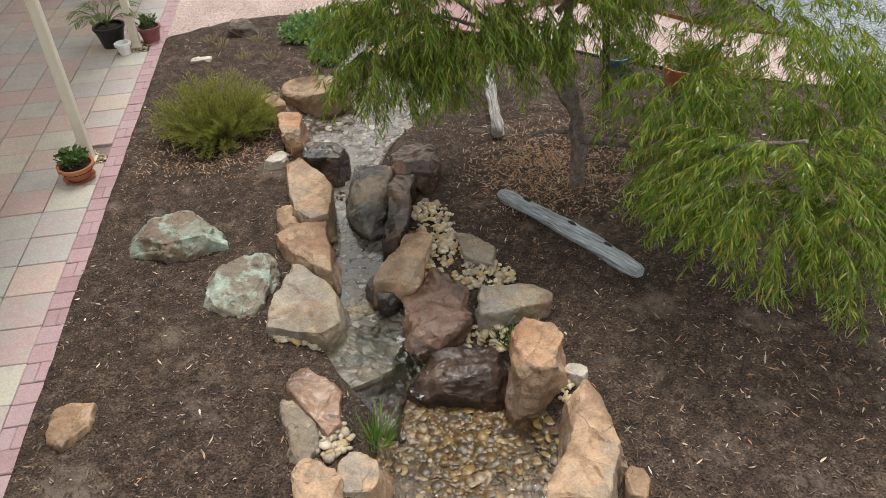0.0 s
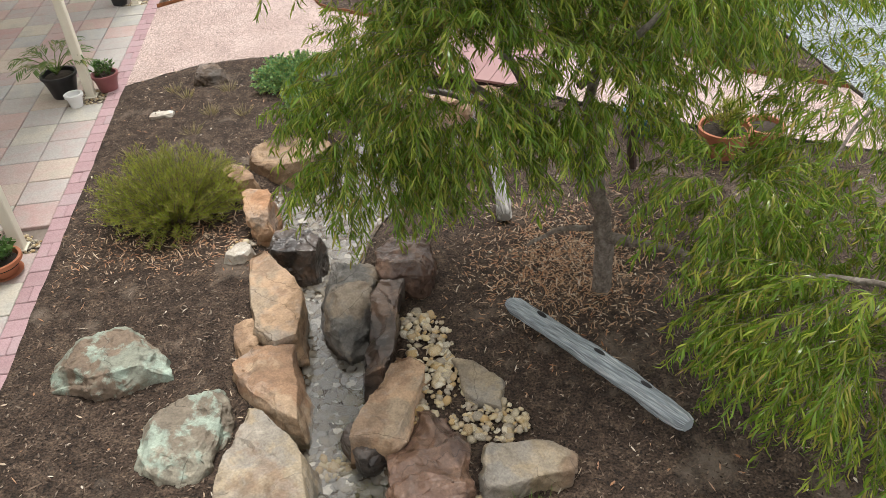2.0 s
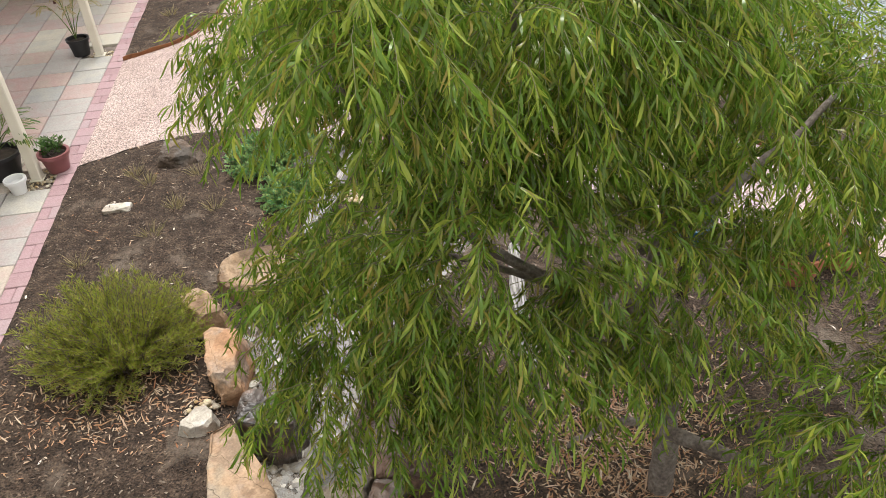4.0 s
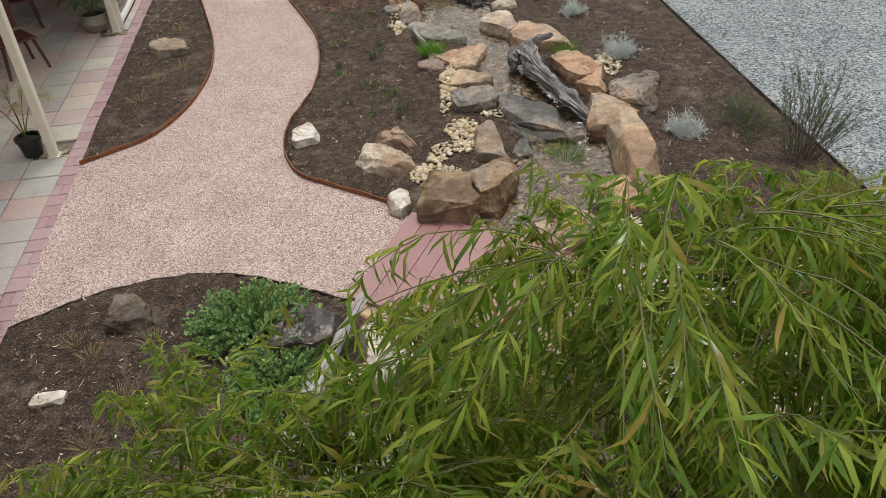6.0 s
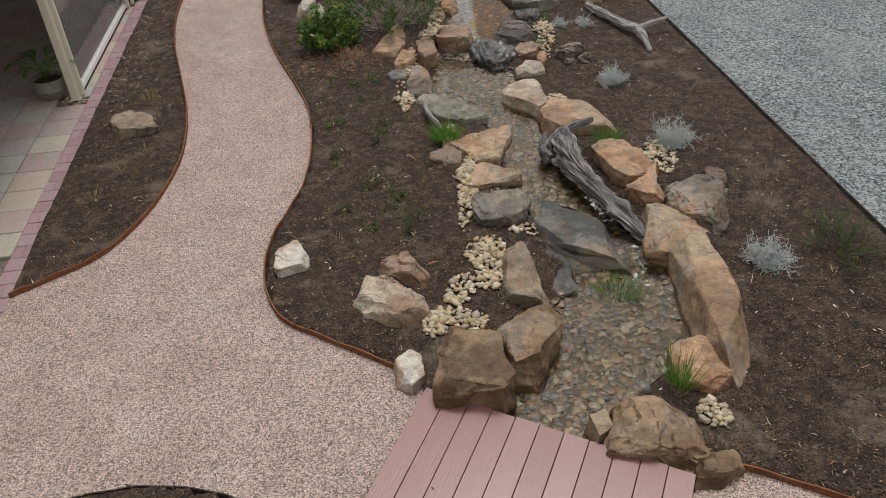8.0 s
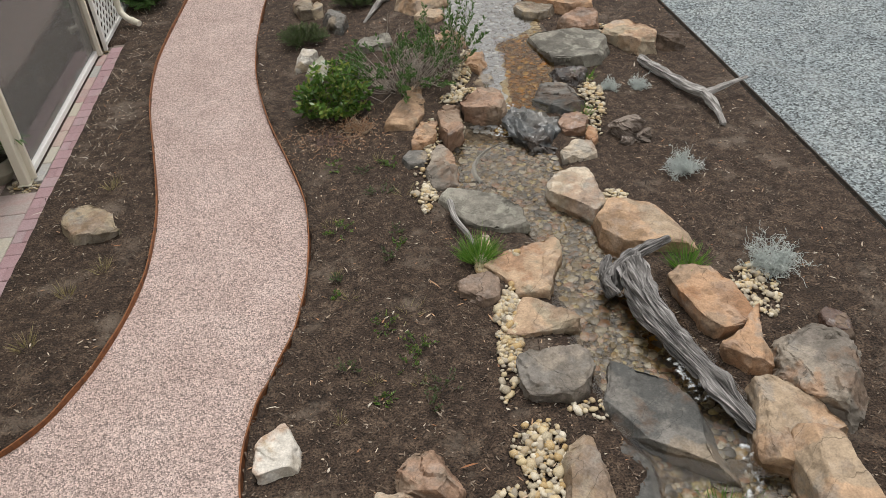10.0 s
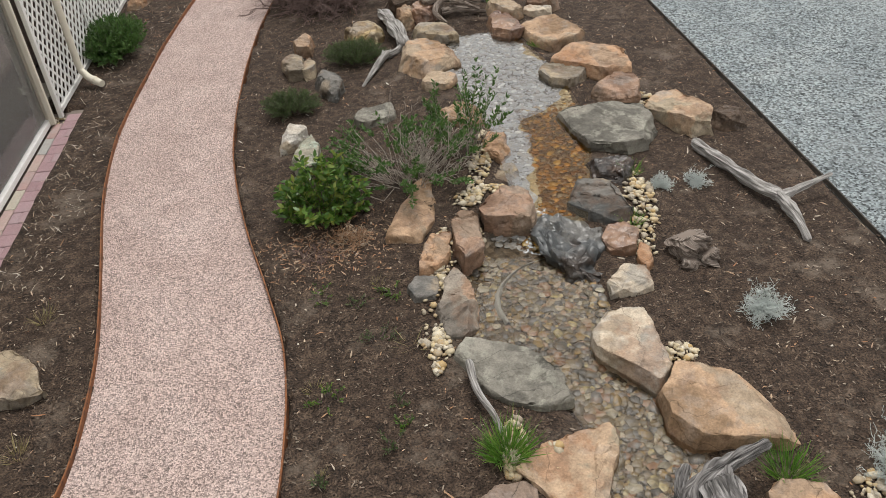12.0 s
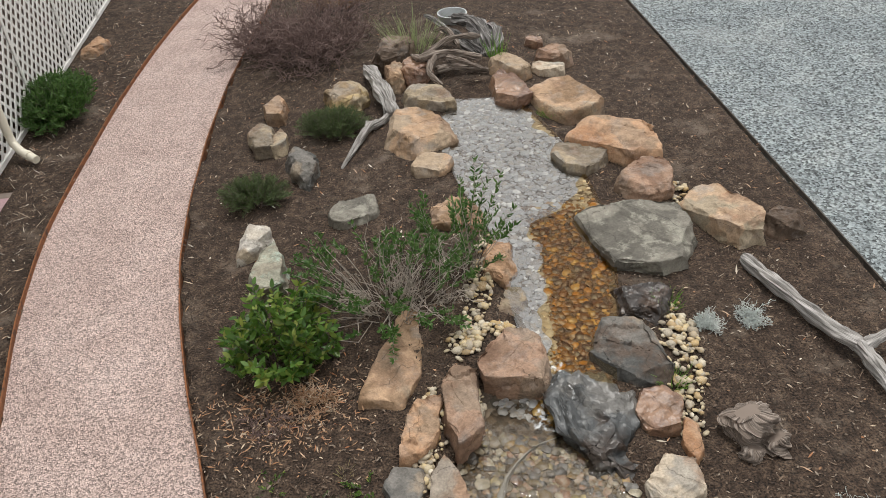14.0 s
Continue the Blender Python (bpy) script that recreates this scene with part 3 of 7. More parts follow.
def ripple(px, py):
    return (np.sin(px * 3.1 + np.sin(py * 2.3)) * np.sin(py * 2.7 + 1.3 * np.sin(px * 1.9)) * 0.012
            + np.sin(px * 9.7 + 2 * np.sin(py * 7.1)) * np.sin(py * 11.3) * 0.006 + np.sin(px * 23 + py * 5) * np.sin(py * 19 - px * 7) * 0.004)


def soil_height(px, py):
    """Height of the soil, with the creek cut into it."""
    px, py = np.asarray(px, float), np.asarray(py, float)
    z = 0.045 + ripple(px, py)
    z = z + 0.09 * ramp01(py, 9.0, 14.0) * np.exp(-((px - 2.7) / 1.5) ** 2)
    z = z + 0.085 * ramp01(py, 14.3, 15.4) * np.exp(-((px - 3.1) / 1.25) ** 2)
    z = z - 0.12 * ramp01(-py, -4.5, -1.0) * ramp01(px, -0.6, 1.2)
    d, hw, bed, dd = creek_near(px, py)
    cut = ramp01(dd, hw * 0.8, hw + 0.28)
    z = bed * (1 - cut) + z * cut
    return z


SOIL_STEP, SOIL_X, SOIL_Y = 0.03, -2.7, -3.3
SOIL_TABLE = soil_height(*np.meshgrid(np.arange(SOIL_X, 5.9, SOIL_STEP), np.arange(SOIL_Y, 25.3, SOIL_STEP)))


def ground_z(px, py):
    """Height of the soil, read between the knots of a fine table."""
    u = np.clip((np.asarray(px, float) - SOIL_X) / SOIL_STEP, 0, SOIL_TABLE.shape[1] - 1.01)
    v = np.clip((np.asarray(py, float) - SOIL_Y) / SOIL_STEP, 0, SOIL_TABLE.shape[0] - 1.01)
    i, j = u.astype(int), v.astype(int)
    a, b = u - i, v - j
    return (SOIL_TABLE[j, i] * (1 - a) + SOIL_TABLE[j, i + 1] * a) * (1 - b) + (SOIL_TABLE[j + 1, i] * (1 - a) + SOIL_TABLE[j + 1, i + 1] * a) * b


gx = np.concatenate([[-120, -40, -14, -7, -4, -2.47], np.arange(-2.4, 5.75, 0.055), [6.2, 8, 12, 20, 60, 160]])
gy = np.concatenate([[-120, -40, -12, -6], np.arange(-3, 25, 0.055), [26, 28, 32, 45, 80, 200]])
GX, GY = np.meshgrid(gx, gy)
GZ = ground_z(GX, GY)
flat = inside(GX, GY, PATH_MAIN) | inside(GX, GY, PATH_SIDE)
GZ[flat] = -0.06
GZ[((GX < -1.93) & ((GY < 18.72) | (GX < -2.45))) | (GX > DRIVE_X)] = -0.06
nx, ny = len(gx), len(gy)
idx = (np.arange(ny - 1)[:, None] * nx + np.arange(nx - 1)[None]).ravel()
me = arrays_mesh("ground", np.stack([GX.ravel(), GY.ravel(), GZ.ravel()], 1), np.stack([idx, idx + 1, idx + nx + 1, idx + nx], 1).ravel(), np.full(len(idx), 4))
me.shade_smooth()
tagged(link_mesh("ground", me, MULCH), "dark brown bark mulch garden bed", "ground", kind="structure")


def sheet(name, poly, z, mat, label, category):
    bm = bmesh.new()
    vs = [bm.verts.new((x, y, z)) for x, y in poly]
    f = bm.faces.new(vs)
    if f.normal.z < 0:
        f.normal_flip()
    bm.normal_update()
    if f.normal.z < 0:
        f.normal_flip()
    bmesh.ops.triangulate(bm, faces=[f])
    return tagged(part(name, bm, mat), label, category, kind="structure")


sheet("path", PATH_MAIN, 0.022, GRAVEL, "curving pinkish crushed gravel garden path", "path")
sheet("path", PATH_SIDE, 0.022, GRAVEL, "pinkish crushed gravel side path beyond the bridge", "path")
sheet("road", [(DRIVE_X, -30), (14, -30), (14, 60), (DRIVE_X, 60)], 0.0, BLUE_GRAVEL, "blue-grey crushed stone driveway", "driveway")


def edging(pts, mat, label, z0=-0.03, z1=0.07, thick=0.012):
    line = smooth_line(pts, 8)
    bm = bmesh.new()
    prev = None
    for i, p in enumerate(line):
        a, b = line[max(i - 1, 0)], line[min(i + 1, len(line) - 1)]
        d = unit(b - a)
        nrm = np.array([-d[1], d[0]]) * thick / 2
        top = z1 + 0.006 * math.sin(i * 0.9)
        ring = [bm.verts.new((*(p + s * nrm), z)) for s, z in ((-1, z0), (1, z0), (1, top), (-1, top))]
        if prev:
            for k in range(4):
                bm.faces.new((prev[k], prev[(k + 1) % 4], ring[(k + 1) % 4], ring[k]))
        prev = ring
    bmesh.ops.recalc_face_normals(bm, faces=bm.faces)
    return tagged(part("garden_edging", bm, mat), label, "garden edging")


edging(EDGE_GARDEN, STEEL, "rusted steel strip edging along the gravel path")
edging(EDGE_HOUSE, STEEL, "rusted orange-brown steel strip edging beside the path")
edging(EDGE_FRONT, DARK_EDGE, "dark steel edging round the front bed", z1=0.034, thick=0.008)
edging(EDGE_RIGHT_FAR, STEEL, "rusted steel edging beside the side path")
edging(EDGE_RIGHT_NEAR, DARK_EDGE, "dark steel edging beside the side path")
edging([(DRIVE_X, -4), (DRIVE_X, 5.0)], DARK_EDGE, "dark edging between mulch and driveway", z1=0.05)
edging([(DRIVE_X, 6.0), (DRIVE_X + 0.01, 15), (DRIVE_X, 30)], DARK_EDGE, "dark edging between mulch and driveway", z1=0.05)

def face_up(bm):
    """Turns every face of an open sheet to the sky."""
    bm.normal_update()
    bmesh.ops.reverse_faces(bm, faces=[f for f in bm.faces if f.normal.z < 0])


# silt and sand lining of the creek
bm = bmesh.new()
prev = None
for i, c in enumerate(CREEK_LINE):
    a, b = CREEK_LINE[max(i - 1, 0)], CREEK_LINE[min(i + 1, len(CREEK_LINE) - 1)]
    d = unit(b[:2] - a[:2])
    k = np.linspace(-1, 1, 9) * (c[2] + 0.1)
    px, py = c[0] - d[1] * k, c[1] + d[0] * k
    ring = [bm.verts.new((x, y, z + 0.014)) for x, y, z in zip(px, py, ground_z(px, py))]
    if prev:
        for j in range(8):
            bm.faces.new((prev[j + 1], prev[j], ring[j], ring[j + 1]))
    prev = ring
face_up(bm)
tagged(part("creek_bed", bm, BED, smooth=70), "grey-tan silty creek bed under the pebbles", "creek bed", kind="structure")

# water
def water_sheet(rows, level, mat, k0, k1, margin, label):
    """A strip of still water over part of the creek's width; k0 and k1 give its sides in half widths."""
    bm = bmesh.new()
    prev = None
    for i, c in enumerate(rows):
        a, b = rows[max(i - 1, 0)], rows[min(i + 1, len(rows) - 1)]
        d = unit(np.array([b[0] - a[0], b[1] - a[1]]))
        s = np.array([-d[1], d[0]]) * (c[2] + margin)
        lo, hi = k0(c[1]), k1(c[1])
        ring = [bm.verts.new((c[0] + s[0] * k, c[1] + s[1] * k, level)) for k in (lo, lo * 0.5 + hi * 0.5, hi)]
        if prev:
            for k in range(2):
                bm.faces.new((prev[k + 1], prev[k], ring[k], ring[k + 1]))
        prev = ring
    face_up(bm)
    ob = tagged(part("water", bm, mat), label, "water", kind="structure")
    ob.visible_shadow = False


# where the sky's reflection stops, drawn as a change of water
def sheen_edge(y):
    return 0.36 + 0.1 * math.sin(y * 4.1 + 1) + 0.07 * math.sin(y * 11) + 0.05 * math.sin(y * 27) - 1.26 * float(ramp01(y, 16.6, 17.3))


for y0, y1, level in POOLS:
    rows = [c for c in CREEK_LINE if y0 - 0.25 <= c[1] <= y1 + 0.12]
    if level < 0.15:
        water_sheet(rows, level, CHANNEL_WATER if 2 < y0 < 3 else WATER, lambda y: -1, lambda y: 1, 0.17, "clear shallow rippled creek water over pebbles")
    else:
        rows = [rows[i] * (1 - f) + rows[i + 1] * f for i in range(len(rows) - 1) for f in (0, 0.33, 0.67)]
        water_sheet(rows, level, POND_WATER, sheen_edge, lambda y: 1, 0.12, "still pond water with a pale sheen")
        water_sheet(rows, level, AMBER_WATER, lambda y: -1, sheen_edge, 0.12, "clear amber-tinted shallow water where the pond's sky sheen ends")

# a low ridge of pale silt that winds over the middle pool's bed
bm = bmesh.new()
prev = None
for k, c in enumerate(smooth_line([(2.78, 14.6, 0.0), (2.58, 14.53, 0.0), (2.38, 14.33, 0.0), (2.31, 14.1, 0.0), (2.35, 13.88, 0.0)], 6)):
    w = 0.045 * (1 - 0.55 * k / 24) * (1 + 0.2 * math.sin(k * 1.9))
    ring = [bm.verts.new((c[0] + w * a, c[1] + 0.5 * w * a, 0.066 - 0.03 * a * a)) for a in (-1, -0.4, 0.4, 1)]
    if prev:
        for q in range(3):
            bm.faces.new((prev[q], prev[q + 1], ring[q + 1], ring[q]))
    prev = ring
face_up(bm)
tagged(part("silt_ridge", bm, SILT, smooth=60), "thin winding ridge of pale grey silt under water", "silt")

# falls between the pools: x, y at the lip and at the foot, width, heights
for x0, y0, x1, y1, w, za, zb in ((0.5, 2.2, 0.66, 1.72, 0.16, -0.07, -0.22), (3.24, 11.2, 3.36, 10.82, 0.16, 0.13, 0.1), (3.4, 10.42, 3.35, 9.98, 0.13, 0.1, 0.012), (2.86, 15.12, 2.72, 14.62, 0.2, 0.21, 0.085), (2.95, 14.9, 3.0, 14.5, 0.14, 0.2, 0.085)):
    bm = bmesh.new()
    prev = None
    for i in range(9):
        f = i / 8
        drop = ramp01(f, 0.2, 0.75)
        px, py, pz = x0 + (x1 - x0) * f + 0.02 * math.sin(i * 1.7), y0 + (y1 - y0) * f, za + (zb - za) * float(drop) + 0.012
        d = unit(np.array([x1 - x0, y1 - y0]))
        ww = w * (0.6 + 0.5 * f) / 2
        ring = [bm.verts.new((px - d[1] * ww * k, py + d[0] * ww * k, pz + 0.004 * math.cos(3 * k + i))) for k in (-1, -0.3, 0.3, 1)]
        if prev:
            for k in range(3):
                bm.faces.new((prev[k], prev[k + 1], ring[k + 1], ring[k]))
        prev = ring
    face_up(bm)
    tagged(part("waterfall", bm, FOAM, smooth=60), "small broken white waterfall between creek rocks", "waterfall")

# bridge deck: boards run along the path, side by side across the creek
deck = thing("footbridge", *DECK_CORNERS[0], 0.0, "low footbridge of red-brown stained deck boards", "footbridge")
span, run = Vector((1.56, -1.037, 0)), Vector((0.63, 1.095, 0))


def skew_box(u0, u1, v0, v1, z0, z1):
    bm = bmesh.new()
    lo = [bm.verts.new(span * u + run * v + Vector((0, 0, z0))) for u, v in ((u0, v0), (u1, v0), (u1, v1), (u0, v1))]
    hi = [bm.verts.new(v.co + Vector((0, 0, z1 - z0))) for v in lo]
    bm.faces.new(lo[::-1])
    bm.faces.new(hi)
    for k in range(4):
        bm.faces.new((lo[k], lo[(k + 1) % 4], hi[(k + 1) % 4], hi[k]))
    bmesh.ops.recalc_face_normals(bm, faces=bm.faces)
    bmesh.ops.bevel(bm, geom=bm.edges[:], offset=0.003, segments=1, affect="EDGES")
    return bm


for k in range(11):
    part("board", skew_box((k + 0.013) / 11, (k + 0.987) / 11, 0.006 * math.sin(k * 5), 1 + 0.006 * math.sin(k * 3 + 1), 0.06, 0.09), DECK, deck)
for v in (0.05, 0.47, 0.9):
    part("bearer", skew_box(0.01, 0.99, v, v + 0.06, -0.04, 0.058), BEARER, deck, "dark timber bearer under the boards")


# ---- patio and verandah ----
patio = tagged(link_mesh("patio", bpy.data.meshes.new("patio"), None), "paved verandah floor of pink, grey and cream concrete pavers", "patio", kind="structure")
bm = bmesh.new()
box(bm, -4.6, 10.0, -0.075, 5.4, 26, 0.08)
part("sand_bed", bm, MORTAR, patio, "dark sand joints")
POSTS = [(-2.26, 5.28), (-2.27, 8.2), (-2.26, 11.24), (-2.26, 14.97), (-2.26, 18.36)]
paver_me = bpy.data.meshes.new("paver")
bm = box_bm(0.392, 0.392, 0.045, 0.006)
bm.to_mesh(paver_me)
bm.free()
paver_me.materials.append(PAVER)
rng = np.random.default_rng(5)
rest = bmesh.new()
for col in range(10):
    for row in range(56):
        x, y = -2.1 - 0.2 - 0.4 * col, -2.615 + 0.4 * row + (0.0 if col % 2 == 0 else 0.012)
        if y > 20 or (col == 0 and any(abs(y - p[1]) < 0.2 for p in POSTS)):
            continue
        if col == 0 and y > 14.6:
            continue
        z = -0.0225 + rng.uniform(-0.0025, 0.0025)
        if col < 6 and 0.5 < y < 20:
            ob = new("paver", paver_me)
            ob.parent = patio
            ob.matrix_basis = pose(x, y, z, rng.uniform(-0.25, 0.25), rng.uniform(-0.25, 0.25), rng.uniform(-0.4, 0.4) + 90 * int(rng.integers(4)))
        else:
            box(rest, x, y, z, 0.392, 0.392, 0.045)
tagged(part("paver_field", rest, PAVER, patio), kind="stuff")
brick_me = bpy.data.meshes.new("brick")
bm = box_bm(0.196, 0.189, 0.05, 0.006)
bm.to_mesh(brick_me)
bm.free()
half_me = bpy.data.meshes.new("half_brick")
bm = box_bm(0.096, 0.189, 0.05, 0.006)
bm.to_mesh(half_me)
bm.free()
border = tagged(link_mesh("paving_border", bpy.data.meshes.new("paving_border"), None), "mauve-pink brick paver border along the patio", "paving border", kind="structure")
for m in (brick_me, half_me):
    m.materials.append(BRICK)
bm = bmesh.new()
box(bm, -2.0, 7.8, -0.045, 0.2, 21.8, 0.05)
part("mortar_bed", bm, MORTAR, border)
for k in range(111):
    y = -3.0 + 0.195 * k
    z = -0.02 + rng.uniform(-0.002, 0.004)
    if k % 3:
        ob = new("brick", brick_me)
        ob.parent = border
        ob.matrix_basis = pose(-2.0, y, z, 0, 0, rng.uniform(-0.7, 0.7))
    else:
        for s in (-1, 1):
            ob = new("brick", half_me)
            ob.parent = border
            ob.matrix_basis = pose(-2.0 + 0.05 * s, y, z + 0.002 * s, 0, 0, rng.uniform(-0.7, 0.7))
# pale strip of narrow pavers under the screen
sill = tagged(link_mesh("paving_strip", bpy.data.meshes.new("paving_strip"), None), "narrow pale grey paver strip under the screen", "paving strip", kind="structure")
for k in range(9):
    ob = part("paver", box_bm(0.1, 0.36, 0.05, 0.005, -2.155, 15.0 + 0.37 * k + 0.18, -0.02), PAVER, sill)

for i, (x, y) in enumerate(POSTS):
    post = thing("verandah_post", x, y, 0, "square cream painted timber verandah post", "post", "posts along the verandah")
    part("shaft", box_bm(0.095, 0.095, 2.5, 0.008, 0, 0, 1.25), CREAM, post)
    part("foot_plate", box_bm(0.13, 0.13, 0.012, 0.002, 0, 0, 0.006), CREAM, post)
bm = bmesh.new()
box(bm, -2.26, 9, 2.58, 0.1, 36, 0.16)
tagged(part("trim", bm, CREAM), "cream painted verandah beam", "beam", kind="structure")
# solid roof out of view, added to darken the far verandah
bm = bmesh.new()
box(bm, -4.3, 20.2, 2.72, 4.6, 14.0, 0.06)
tagged(part("roof", bm, ROOFING), "unseen flat verandah roof, added to shade the far patio", "roof", kind="structure")
# translucent roof out of view, added so the near patio stays bright
bm = bmesh.new()
box(bm, -4.3, 2.0, 2.72, 4.6, 22.0, 0.006)
tagged(part("roof_light", bm, POLYCARB), "unseen translucent verandah roof sheet, added to keep the near patio bright", "roof", kind="structure")
bm = bmesh.new()
box(bm, -6.4, 9, 1.35, 0.2, 36, 2.7)
tagged(part("wall_west", bm, WALL), "shaded brown house wall behind the verandah", "wall", kind="structure")
bm = bmesh.new()
box(bm, -4.3, 20.3, 1.35, 4.0, 0.15, 2.7)
tagged(part("wall_north", bm, WALL), "shaded brown wall closing the verandah", "wall", kind="structure")

# screen between the last posts
screen = thing("screen_window", -2.25, 16.66, 0, "large grey screen pane in a cream frame, reflections put in as haze", "window")
part("bottom_rail", box_bm(0.06, 3.28, 0.07, 0.006, 0, 0, 0.045), WHITE, screen)
part("top_rail", box_bm(0.07, 3.28, 0.07, 0.006, 0, 0, 2.42), WHITE, screen)
for s in (-1, 1):
    part("stile", box_bm(0.06, 0.05, 2.4, 0.006, 0.06, s * 1.62, 1.22), CREAM, screen)
pane = part("pane", box_bm(0.006, 3.24, 2.3, 0, -0.01, 0, 1.25), PANE, screen, "grey see-through pane with its reflections as a flat haze")
pane.visible_shadow = False

# lattice
lat = thing("lattice_fence", -2.16, 21.7, 0, "cream diagonal timber lattice panel fence", "lattice fence")
ll, lh = 6.4, 2.2
for s in (-1, 1):
    part("upright", box_bm(0.05, 0.06, lh + 0.1, 0.004, 0, s * ll / 2, lh / 2 + 0.05), WHITE, lat)
for v in (-1.35, 0.25, 1.8):
    part("batten", box_bm(0.014, 0.05, lh, 0.003, 0.022, v, lh / 2 + 0.05), WHITE, lat)
part("rail", box_bm(0.05, ll, 0.06, 0.004, 0, 0, 0.08), WHITE, lat)
part("rail", box_bm(0.05, ll, 0.06, 0.004, 0, 0, lh + 0.06), WHITE, lat)
for s in (-1, 1):
    k = -ll / 2 - lh
    while k < ll / 2:
        a, b = max(-ll / 2, k), min(ll / 2, k + lh)
        if b - a > 0.1:
            za, zb = (a - k), (b - k)
            if s < 0:
                za, zb = lh - za, lh - zb
            p0, p1 = Vector((0.006 * s, a, za + 0.06)), Vector((0.006 * s, b, zb + 0.06))
            d = p1 - p0
            bm = bmesh.new()
            box(bm, 0, 0, 0, 0.01, d.length, 0.036, Matrix.Translation((p0 + p1) / 2) @ Matrix.Rotation(math.atan2(d.z, d.y), 4, "X"))
            part("slat", bm, WHITE, lat)
        k += 0.165
bm = bmesh.new()
box(bm, -2.7, 22.5, 1.2, 0.08, 4.3, 2.4)
tagged(part("wall_dark", bm, WALL), "shaded wall behind the lattice", "wall", kind="structure")
pipe = thing("downpipe", -2.12, 19.3, 0, "cream round rainwater downpipe with a bent foot", "downpipe")
bm = bmesh.new()
tube_path(bm, [(0.06, 0, 2.5), (0.06, 0, 0.34), (0.08, -0.02, 0.24), (0.17, -0.1, 0.17), (0.35, -0.24, 0.13)], [0.045] * 5, 12)
part("pipe", bm, CREAM, pipe, smooth=40)
bm = bmesh.new()
tube_path(bm, [(0.23, -0.147, 0.157), (0.27, -0.178, 0.148)], [0.052] * 2, 12)
part("collar", bm, CREAM, pipe, smooth=40)

# ---- rocks ----
ROCK_GROUP = {"slab": "slab", "block": "block", "boulder": "boulder", "rugged": "rugged boulder"}


def hull(bm, points):
    """Refills a bmesh with the convex body round the points."""
    bm.clear()
    for p in points:
        bm.verts.new(p)
    bmesh.ops.remove_doubles(bm, verts=bm.verts[:], dist=0.002)
    res = bmesh.ops.convex_hull(bm, input=bm.verts[:])
    junk = {v for v in res["geom_interior"] + res["geom_unused"] if isinstance(v, bmesh.types.BMVert)}
    if junk:
        bmesh.ops.delete(bm, geom=list(junk), context="VERTS")


def chop(bm, co, no):
    """Cuts a convex body by a plane and closes it again."""
    bmesh.ops.bisect_plane(bm, geom=bm.verts[:] + bm.edges[:] + bm.faces[:], plane_co=co, plane_no=no, clear_outer=True)
    hull(bm, [v.co.copy() for v in bm.verts])


